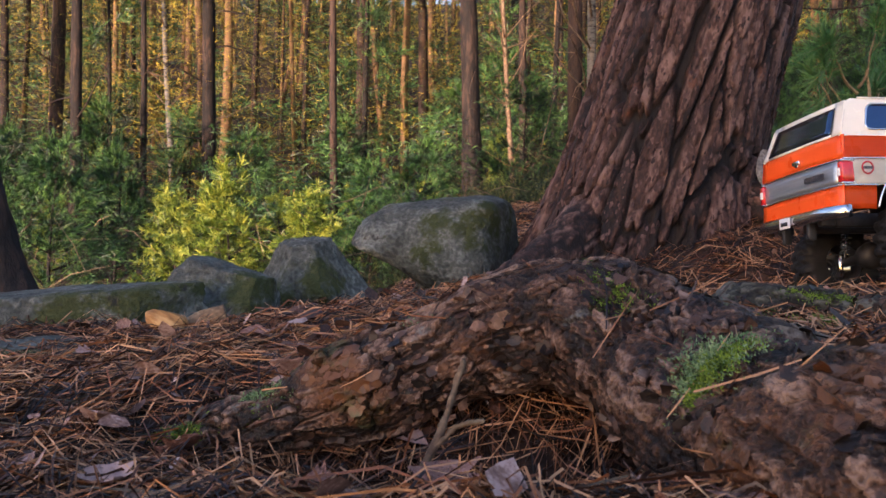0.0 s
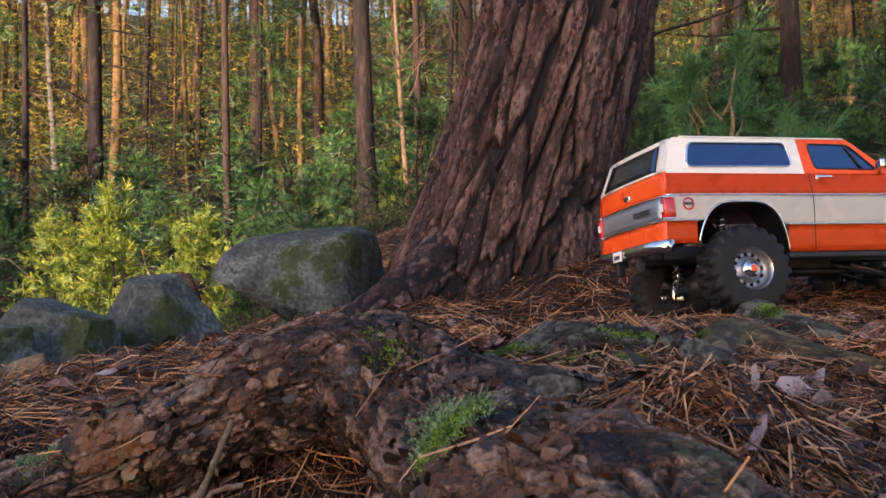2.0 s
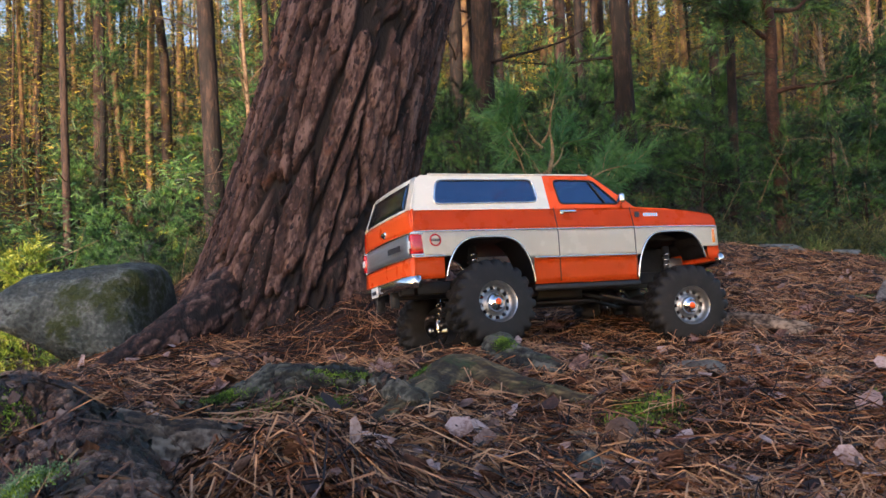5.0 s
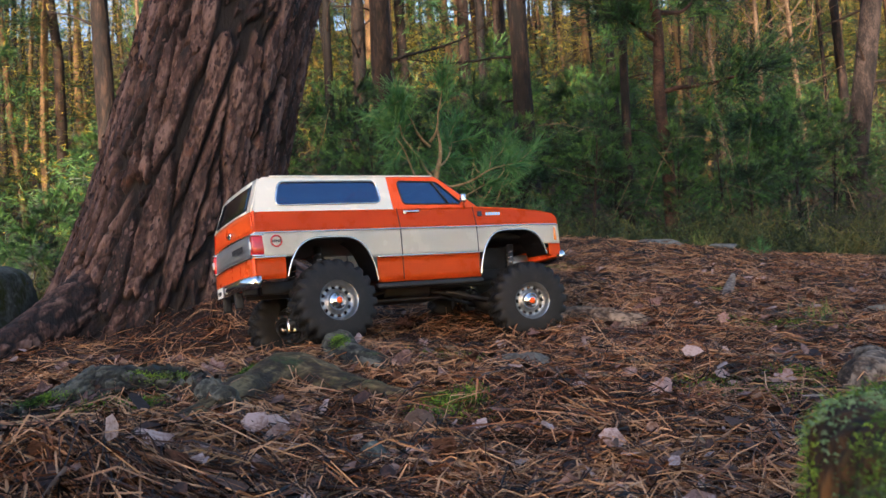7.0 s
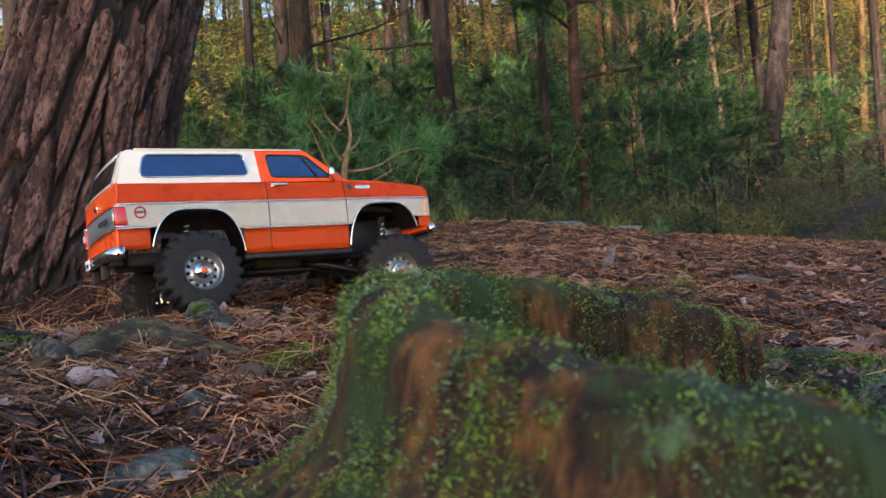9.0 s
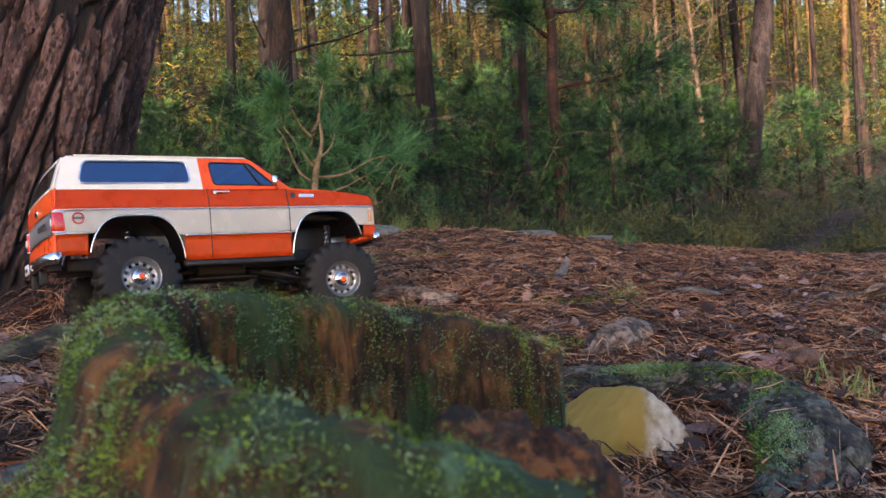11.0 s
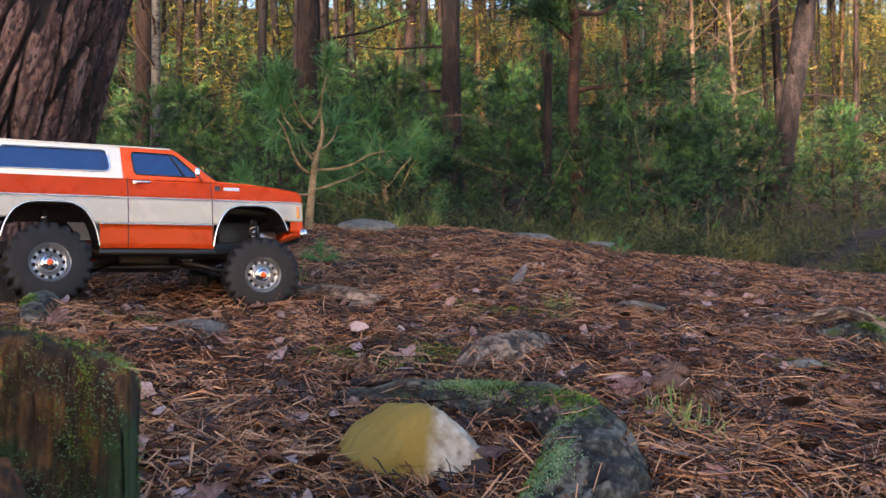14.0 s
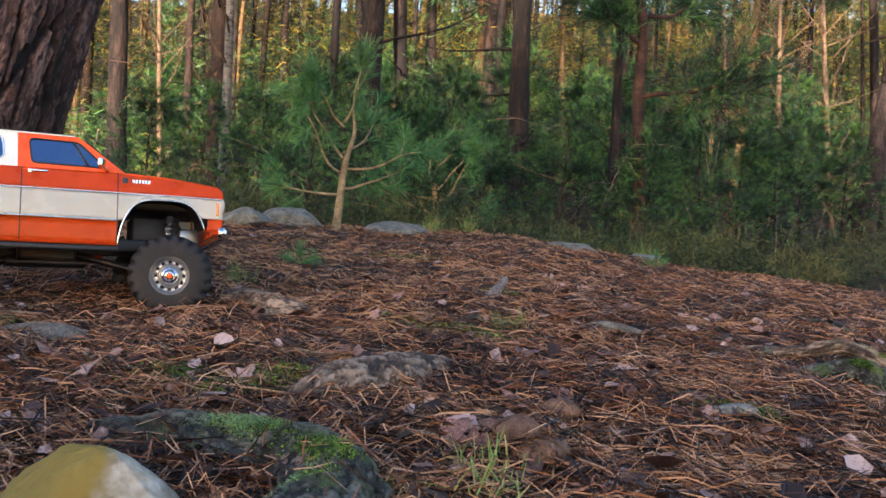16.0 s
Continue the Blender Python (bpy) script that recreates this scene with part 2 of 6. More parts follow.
M_RED = surface("red_lens", [(0.3, (0.5, 0.01, 0.01)), (0.7, (0.65, 0.02, 0.015))], 90, 0.15, 0, coat=1)
M_AMBER = surface("amber_lens", [(0.3, (0.75, 0.22, 0.02)), (0.7, (0.8, 0.28, 0.03))], 90, 0.2, 0, coat=1)
M_WHITE = surface("white_print", [(0.3, (0.74, 0.74, 0.72)), (0.7, (0.8, 0.8, 0.78))], 40, 0.5, 0)
M_INK = surface("dark_print", [(0.3, (0.03, 0.03, 0.035)), (0.7, (0.05, 0.05, 0.055))], 40, 0.5, 0)
M_STONE = surface("pale_stone", [(0.25, (0.1804, 0.1476, 0.0902)), (0.5, (0.3444, 0.3034, 0.2214)), (0.75, (0.4756, 0.4346, 0.3608))], 26, 0.8, 0.8, 6, depth=0.004, split=((0.22, 0.155, 0.024), 0.014, 0.012), patch=[((0.07, 0.06, 0.026), 16.0, 0.60)])
M_DRYLEAF = surface("dry_leaf", [(0.15, (0.060, 0.022, 0.014)), (0.45, (0.24, 0.120, 0.085)), (0.75, (0.37, 0.26, 0.235))], 12, 0.6, 0.5, vary=0.6, depth=0.002)
M_CRUMB = surface("leaf_crumbs", [(0.15, (0.016, 0.008, 0.006)), (0.45, (0.085, 0.040, 0.026)), (0.75, (0.22, 0.13, 0.10)), (0.97, (0.42, 0.31, 0.28))], 60, 0.6, 0.4, island=0.9, depth=0.002)
M_MOSS = surface("moss", [(0.2, (0.018, 0.040, 0.005)), (0.5, (0.075, 0.14, 0.012)), (0.8, (0.20, 0.31, 0.026))], 30, 0.9, 0, island=0.4, contrast=3.0)
M_WOOD = surface("broken_wood", [(0.3, (0.16, 0.075, 0.022)), (0.5, (0.32, 0.165, 0.05)), (0.7, (0.48, 0.30, 0.12))], 30, 0.8, 0.8, stretch=(0.2, 1, 1), depth=0.005)
M_GREYWOOD = surface("grey_wood", [(0.3, (0.0902, 0.07544, 0.0656)), (0.5, (0.1804, 0.1599, 0.1435)), (0.7, (0.2788, 0.2542, 0.2337))], 40, 0.8, 0.8, depth=0.003)
M_LICHEN = surface("lichen", [(0.2, (0.06, 0.12, 0.05)), (0.5, (0.13, 0.23, 0.10)), (0.8, (0.24, 0.34, 0.18))], 60, 0.9, 0, island=0.4)
M_GRASS = surface("grass_blades", [(0.2, (0.06, 0.12, 0.02)), (0.5, (0.13, 0.20, 0.04)), (0.8, (0.32, 0.30, 0.10))], 8, 0.6, 0, island=0.5)
M_LEAFB = surface("seedling_needles", [(0.2, (0.03, 0.11, 0.03)), (0.5, (0.06, 0.18, 0.05)), (0.8, (0.13, 0.27, 0.07))], 8, 0.5, 0, island=0.5)
M_OLDSTONE = surface("lichen_stone", [(0.3, (0.07216, 0.07216, 0.05863)), (0.5, (0.1353, 0.1353, 0.1173)), (0.7, (0.2034, 0.2034, 0.1804))], 40, 0.9, 0.8, 6, depth=0.003)
M_OLDWOOD = surface("old_wood", [(0.3, (0.05412, 0.0451, 0.03608)), (0.5, (0.1082, 0.09512, 0.07667)), (0.7, (0.1714, 0.1533, 0.1263))], 40, 0.9, 0.8, 6, depth=0.003)
M_CONE = surface("cone_scales", [(0.2, (0.05, 0.025, 0.015)), (0.5, (0.11, 0.06, 0.035)), (0.8, (0.2, 0.13, 0.09))], 90, 0.7, 0.3, depth=0.001)
M_REDBARK = surface("red_pine_bark", [(0.3, (0.014, 0.007, 0.005)), (0.5, (0.036, 0.017, 0.011)), (0.7, (0.08, 0.042, 0.026))], 12, 0.85, 0.8, 6, depth=0.008)
# ---- mesh tools ----
def mesh_of(name, verts, faces, material, smooth=True):
    me = bpy.data.meshes.new(name)
    verts = np.asarray(verts, dtype=np.float32).reshape(-1, 3)
    if isinstance(faces, np.ndarray):
        k = faces.shape[1]
        me.vertices.add(len(verts))
        me.vertices.foreach_set("co", verts.ravel())
        me.loops.add(faces.size)
        me.loops.foreach_set("vertex_index", faces.astype(np.int32).ravel())
        me.polygons.add(len(faces))
        me.polygons.foreach_set("loop_start", np.arange(0, faces.size, k, dtype=np.int32))
        me.update(calc_edges=True)
    else:
        me.from_pydata([tuple(v) for v in verts], [], faces)
        me.update()
    me.polygons.foreach_set("use_smooth", [smooth] * len(me.polygons))
    me.materials.append(material)
    return me


def plated(me, plate, tone):
    """Keeps on each vertex how far it lies on a bark plate (1) or in a crack (0), and its flake's own tone."""
    for key, val in (("plate", plate), ("tone", tone)):
        me.attributes.new(key, "FLOAT", "POINT").data.foreach_set("value", np.asarray(val, dtype=np.float32))
    return me


def adopt(ob, parent):
    if parent is not None:
        ob.parent = parent
    return ob


def piece(name, me, parent=None, label=""):
    ob = adopt(new(name, me), parent)
    return tagged(ob, label)


def part(name, bm, material, parent=None, label="", smooth=True, turn=False):
    """Links a bmesh as one mesh object under a thing or a part."""
    if turn:
        bmesh.ops.recalc_face_normals(bm, faces=bm.faces)
    me = bpy.data.meshes.new(name)
    bm.to_mesh(me)
    bm.free()
    me.polygons.foreach_set("use_smooth", [smooth] * len(me.polygons))
    me.materials.append(material)
    return piece(name, me, parent, label)


def grid_faces(nu, nv, wrap_v=False):
    u, v = np.meshgrid(np.arange(nu - 1), np.arange(nv if wrap_v else nv - 1), indexing="ij")
    a = u * nv + v
    b = u * nv + (v + 1) % nv
    return np.stack([a, b, b + nv, a + nv], -1).reshape(-1, 4)


def smooth01(e0, e1, x):
    t = np.clip((np.asarray(x, dtype=float) - e0) / (e1 - e0), 0, 1)
    return t * t * (3 - 2 * t)


def waves(x, y, scale, seed, n=9):
    """Smooth unevenness about zero, of bumps about one scale long."""
    r = np.random.RandomState(seed)
    out = 0.0
    for _ in range(n):
        a, k, p = r.uniform(0, 6.283), r.uniform(0.6, 1.7) * 6.283 / scale, r.uniform(0, 6.283)
        out = out + np.sin((x * math.cos(a) + y * math.sin(a)) * k + p)
    return out / n


def cells(P, seed=0):
    """Worley cells of points in cell units: distances to the nearest and the next seed, and a random number for the nearest."""
    P = np.asarray(P, dtype=float)
    base = np.floor(P).astype(np.int64)
    f1, f2, rid = np.full(len(P), 9.0), np.full(len(P), 9.0), np.zeros(len(P))
    for dx in (-1, 0, 1):
        for dy in (-1, 0, 1):
            for dz in (-1, 0, 1):
                c = base + (dx, dy, dz)
                h = (c[:, 0] * 73856093) ^ (c[:, 1] * 19349663) ^ (c[:, 2] * 83492791) ^ (seed * 2654435)
                r = []
                for k in range(4):
                    h = (h * 1103515245 + 12345) & 0x7FFFFFFF
                    r.append(((h >> 8) & 0xFFFF) / 65535.0)
                d = np.sqrt(((c + np.stack(r[:3], 1) - P) ** 2).sum(1))
                near = d < f1
                f2 = np.where(near, f1, np.minimum(f2, d))
                rid = np.where(near, r[3], rid)
                f1 = np.where(near, d, f1)
    return f1, f2, rid


def spline(points, n):
    """A smooth line through points (rows of any width): n rows."""
    p = np.asarray(points, dtype=float)
    seg = np.r_[0, np.cumsum(np.linalg.norm(np.diff(p[:, :3], axis=0), axis=1))]
    t = np.linspace(0, seg[-1], n)
    i = np.clip(np.searchsorted(seg, t, side="right") - 1, 0, len(p) - 2)
    u = ((t - seg[i]) / (seg[i + 1] - seg[i]))[:, None]
    q = np.vstack([2 * p[0] - p[1], p, 2 * p[-1] - p[-2]])
    a, b, c, d = q[i], q[i + 1], q[i + 2], q[i + 3]
    return 0.5 * (2 * b + (c - a) * u + (2 * a - 5 * b + 4 * c - d) * u ** 2 + (3 * b - a - 3 * c + d) * u ** 3)


def tube(points, nu, nv, rough=None, flat=1.0):
    """A closed tube along points (x, y, z, radius). rough(P, along, round) gives how far the skin stands out."""
    s = spline(points, nu)
    c, r = s[:, :3], s[:, 3]
    tan = np.gradient(c, axis=0)
    tan /= np.linalg.norm(tan, axis=1)[:, None] + 1e-12
    up = np.array([0.0, 0.0, 1.0]) if abs(tan[:, 2]).mean() < 0.8 else np.array([0.0, 1.0, 0.0])
    side = np.cross(tan, up)
    side /= np.linalg.norm(side, axis=1)[:, None] + 1e-12
    nor = np.cross(side, tan)
    a = np.linspace(0, 2 * np.pi, nv, endpoint=False)
    way = side[:, None] * np.cos(a)[None, :, None] + flat * nor[:, None] * np.sin(a)[None, :, None]
    P = c[:, None] + way * r[:, None, None]
    if rough:
        along = np.repeat(np.r_[0, np.cumsum(np.linalg.norm(np.diff(c, axis=0), axis=1))][:, None], nv, 1)
        own = np.stack([along, r[:, None] * np.cos(a), r[:, None] * np.sin(a)], -1).reshape(-1, 3)
        P = P + way * rough(P.reshape(-1, 3), own).reshape(nu, nv, 1)
    V = np.vstack([P.reshape(-1, 3), c[:1], c[-1:]])
    F = [tuple(f) for f in grid_faces(nu, nv, True)]
    F += [(len(V) - 2, (j + 1) % nv, j) for j in range(nv)] + [(len(V) - 1, (nu - 1) * nv + j, (nu - 1) * nv + (j + 1) % nv) for j in range(nv)]
    return V, F


def chips(P, N, along, size, rs, lift=0.0012, tilt=0.22, long=1.5):
    """Thin six-sided scales lying on a skin: points, normals, the long direction, sizes. One face each."""
    n = len(P)
    t1 = along - N * (along * N).sum(1)[:, None]
    t1 /= np.linalg.norm(t1, axis=1)[:, None] + 1e-9
    t2 = np.cross(N, t1)
    tip = rs.normal(0, tilt, (n, 2))
    V = np.zeros((n, 6, 3))
    for k in range(6):
        a = k * 1.0472 + rs.uniform(-0.3, 0.3, n)
        r = size * rs.uniform(0.65, 1.15, n)
        u, v = r * np.cos(a) * long, r * np.sin(a)
        V[:, k] = P + t1 * u[:, None] + t2 * v[:, None] + N * (lift + np.clip(tip[:, 0] * u + tip[:, 1] * v, -lift * 1.5, 0.006))[:, None]
    return V.reshape(-1, 3), np.arange(n * 6).reshape(n, 6)


def skin(V, nu, nv):
    """Outward normals and lengthwise directions of a tube's grid of points."""
    G = V[:nu * nv].reshape(nu, nv, 3)
    du = np.gradient(G, axis=0)
    dv = np.roll(G, -1, 1) - np.roll(G, 1, 1)
    N = np.cross(du, dv)
    N /= np.linalg.norm(N, axis=2)[:, :, None] + 1e-12
    if (N * (G - G.mean(1)[:, None])).sum() < 0:
        N = -N
    return G.reshape(-1, 3), N.reshape(-1, 3), du.reshape(-1, 3)


def box_bm(sx, sy, sz, m=None, bevel=0.0, seg=2):
    bm = bmesh.new()
    bmesh.ops.create_cube(bm, size=1, matrix=(m or Matrix()) @ Matrix.Diagonal((sx, sy, sz, 1)))
    if bevel:
        bmesh.ops.bevel(bm, geom=bm.edges[:], offset=bevel, segments=seg, affect="EDGES", profile=0.5)
    return bm


def rod(a, b, r, n=10, r2=None):
    """A closed round bar from a to b."""
    a, b = Vector(a), Vector(b)
    bm = bmesh.new()
    m = Matrix.Translation((a + b) / 2) @ (b - a).to_track_quat("Z", "Y").to_matrix().to_4x4()
    bmesh.ops.create_cone(bm, cap_ends=True, segments=n, radius1=r, radius2=r if r2 is None else r2, depth=(b - a).length, matrix=m)
    return bm


def lathe(profile, n, m=None, closed=False):
    """Turns (radius, height) rows about z."""
    bm = bmesh.new()
    m = m or Matrix()
    rings = []
    for r, h in profile:
        rings.append([bm.verts.new(m @ Vector((r * math.cos(2 * math.pi * k / n), r * math.sin(2 * math.pi * k / n), h))) for k in range(n)])
    for p, q in zip(rings, rings[1:]):
        for k in range(n):
            bm.faces.new((p[k], p[(k + 1) % n], q[(k + 1) % n], q[k]))
    if not closed:
        bm.faces.new(rings[0][::-1])
        bm.faces.new(rings[-1])
    return bm


def thing(name, label, category, m=None, group="", kind=""):
    ob = tagged(new(name), label, category, group, kind)
    ob.empty_display_size = 0.05
    if m is not None:
        ob.matrix_world = m
    return ob

# ---- the ground: a needle-covered slope that rises from the eye, falls off at one side, and climbs into a wooded hill ----
def height(x, y):
    x, y = np.asarray(x, dtype=float), np.asarray(y, dtype=float)
    near = -0.035 + 0.105 * np.minimum(y, 4.2) - 0.028 * (np.clip(x, -3, 5) - 0.5)
    near = near - 0.06 * smooth01(0.1, -0.35, x)
    near = near - 0.14 * smooth01(1.2, 2.3, y) * smooth01(0.32, -0.15, x) - 0.75 * smooth01(1.9, 5.0, y) * smooth01(0.2, -1.0, x)
    near = near - 0.05 * smooth01(0.62, 0.30, x) * smooth01(1.0, 1.4, y) - 0.05 * np.exp(-((x - 0.54) ** 2 + (y - 1.43) ** 2) / 0.03)
    near = near - 0.095 * np.exp(-((x - 0.105) ** 2 / 0.010 + (y - 0.600) ** 2 / 0.007))
    near = near + 0.07 * np.exp(-((x - 0.66) ** 2 + (y - 1.95) ** 2) / 0.12)
    near = near + 0.06 * smooth01(-0.3, -2.0, y)
    near = near + 0.062 * np.exp(-((x - 0.32) / 0.09) ** 2 - ((y - 0.54) / 0.12) ** 2)          # litter banked against the arching root
    near = near - 0.040 * np.exp(-((x + 0.06) / 0.12) ** 2 - ((y - 0.64) / 0.08) ** 2)
    near = near - 0.022 * np.exp(-((x - 0.90) / 0.08) ** 2 - ((y - 0.36) / 0.09) ** 2)
    near = near + 0.005 * np.exp(-((x - 0.47) / 0.22) ** 2 - ((y - 0.88) / 0.14) ** 2)
    near = near + 0.009 * np.exp(-((x - 1.1) / 0.6) ** 2 - ((y - 1.0) / 0.5) ** 2)
    near = near - 0.060 * np.exp(-((x - 1.99) / 0.10) ** 2 - ((y - 0.97) / 0.14) ** 2)          # hollow below the root loop
    near = near + 0.030 * np.exp(-((x - 0.95) / 0.45) ** 2 - ((y - 3.65) / 0.35) ** 2)
    near = near + 0.045 * np.exp(-((x - 2.4) / 0.8) ** 2 - ((y - 3.5) / 0.7) ** 2)
    near = near - 0.050 * np.clip(x - 2.2, 0, 3) * smooth01(0.8, 2.5, y)
    far = np.clip(y - 4.2, 0, None)
    hill = 0.012 * far + 0.19 * np.clip(far - 6, 0, 80) * smooth01(0, 20, far) + 0.13 * np.clip(far - 13, 0, 70)
    hill = hill + 0.17 * np.clip(y - 5.5, 0, 4.5) * smooth01(1.5, 5.5, x)
    side = 0.10 * np.clip(np.abs(x - 1) - 14, 0, 60)
    # an unseen ridge, added behind the walk to keep low sun off the clearing
    back = np.hypot(x - 0.8, y - 1.0)
    across = 0.839 * x - 0.545 * y
    ridge = (0.4 + 3.1 * smooth01(-6, -4.5, across) * smooth01(13, 10, across)) * smooth01(16, 28, back) * smooth01(-4, -14, y)
    z = near + hill + side * smooth01(-6, 2, y) + ridge
    r = np.hypot(x - 0.8, y - 1.0)
    z = z + 0.014 * waves(x, y, 0.45, 3) + 0.011 * waves(x, y, 0.16, 4) + 0.005 * waves(x, y, 0.07, 14) + 0.30 * smooth01(4, 12, r) * waves(x, y, 6.0, 5)
    z = z + 0.05 * smooth01(2.2, 5, r) * waves(x, y, 1.5, 6)
    return z


def axis(lo, hi, step, reach, grow):
    mid = list(np.arange(lo, hi, step))
    up, s, v = [], step, hi
    while v < reach:
        up.append(v)
        s *= grow
        v += s
    down, s, v = [], step, lo
    while v > -reach:
        s *= grow
        v -= s
        down.append(v)
    return np.array(down[::-1] + mid + up)


gx, gy = axis(-0.9, 3.4, 0.014, 700, 1.11), axis(-0.4, 3.2, 0.014, 700, 1.11)
GX, GY = np.meshgrid(gx, gy, indexing="ij")
GZ = height(GX, GY)
micro = np.exp(-((GX - 0.8) ** 2 + (GY - 1.0) ** 2) / 6)
GZ = GZ + micro * 0.008 * np.random.RandomState(8).uniform(-1, 1, GZ.shape)
ground = tagged(new("ground", mesh_of("ground", np.stack([GX, GY, GZ], -1), grid_faces(len(gx), len(gy))[:, ::-1], M_SOIL)),
                "brown forest soil under a mat of pine litter", "ground", kind="structure")


def blades(start, way, length, width, rs):
    """Thin flat blades, one face each, in one mesh."""
    n = len(start)
    side = np.cross(way, rs.normal(size=(n, 3)))
    side /= np.linalg.norm(side, axis=1)[:, None] + 1e-9
    end = start + way * length[:, None]
    w = side * (width / 2)[:, None]
    P = np.stack([start - w * 0.7, start + w * 0.7, end + w * 0.5, end - w * 0.5], 1)
    return P.reshape(-1, 3), (np.arange(n)[:, None] * 4 + np.arange(4)[None])


def ribbons(start, way, length, width, bend, rs, follow=None, lift=None):
    """Thin bent blades in one mesh: rows of starts, unit directions, lengths and widths. follow: a ground to lie along."""
    n = len(start)
    side = np.cross(way, rs.normal(size=(n, 3)))
    side /= np.linalg.norm(side, axis=1)[:, None] + 1e-9
    off = np.cross(way, side)
    P = np.zeros((n, 3, 2, 3), dtype=np.float32)
    for k, (u, w) in enumerate(((0.0, 0.8), (0.5, 1.0), (1.0, 0.35))):
        c = start + way * (length * u)[:, None] + off * (bend * length * (4 * u * (1 - u)))[:, None]
        if follow is not None:
            c = c.copy()
            c[:, 2] = follow(c[:, 0], c[:, 1]) + lift[:, min(k, lift.shape[1] - 1)]
        P[:, k, 0] = c - side * (width * w / 2)[:, None]
        P[:, k, 1] = c + side * (width * w / 2)[:, None]
    b = np.arange(n)[:, None, None] * 6
    F = np.array([[0, 1, 3, 2], [2, 3, 5, 4]])[None] + b
    return P.reshape(-1, 3), F.reshape(-1, 4)


# fallen needles, thick on the near slope
rs = np.random.RandomState(21)
N = 275000
rr, aa = np.exp(rs.uniform(math.log(0.28), math.log(6.5), N)), np.radians(rs.uniform(-62, 66, N))
sx, sy = 0.5 + rr * np.sin(aa) + rs.normal(0, 0.12, N), -0.22 + rr * np.cos(aa) + rs.normal(0, 0.05, N)
keep = (sy > -0.3) & ((((sx - 0.10) / 0.11) ** 2 + ((sy - 0.60) / 0.065) ** 2 > 1) | (rs.uniform(0, 1, N) < 0.10))      # few under the arch
sx, sy, rr = sx[keep], sy[keep], rr[keep]
N = len(sx)
yaw = rs.uniform(0, 6.283, N)
length = rs.uniform(0.015, 0.095, N)
lift = 0.001 + np.abs(rs.normal(0, 0.008, (N, 3)))
V, F = ribbons(np.stack([sx, sy, np.zeros(N)], 1), np.stack([np.cos(yaw), np.sin(yaw), np.zeros(N)], 1), length,
               rs.uniform(0.0009, 0.0017, N) * (1 + 0.35 * np.clip(rr - 1.5, 0, 4)), rs.normal(0, 0.06, N), rs, height, lift)
tagged(new("pine_litter", mesh_of("pine_litter", V, F, M_NEEDLE, False)), "loose rust-brown pine needles lying thick on the soil", "pine needles", kind="stuff")

# ---- the forest ----
def z_at(x, y):
    return float(height(np.array([x]), np.array([y]))[0])


def bark_plates(Q, size, seed, edge=(0.05, 0.16)):
    """Bark in cell units: how far a place stands out (0 to 1), and whether it lies on a plate."""
    warp = 0.30 * np.stack([waves(Q[:, 0], Q[:, 2], 2.4, seed + 1), waves(Q[:, 1], Q[:, 2], 2.4, seed + 2), waves(Q[:, 0], Q[:, 1], 2.4, seed + 3)], 1)
    warp = warp + 0.13 * np.stack([waves(Q[:, 0], Q[:, 2], 0.5, seed + 6), waves(Q[:, 1], Q[:, 2], 0.5, seed + 7), waves(Q[:, 0], Q[:, 1], 0.5, seed + 8)], 1)
    f1, f2, rid = cells(Q + warp, seed)
    g1, g2, gid = cells(Q * np.array([2.3, 2.3, 2.9]) + 1.5 * warp, seed + 5)
    k1, k2, kid = cells(Q * np.array([4.7, 4.7, 6.5]) + 3 * warp, seed + 9)
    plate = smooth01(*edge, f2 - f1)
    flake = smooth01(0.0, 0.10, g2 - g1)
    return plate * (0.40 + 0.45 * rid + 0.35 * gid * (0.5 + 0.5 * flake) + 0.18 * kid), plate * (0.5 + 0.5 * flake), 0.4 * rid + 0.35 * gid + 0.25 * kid


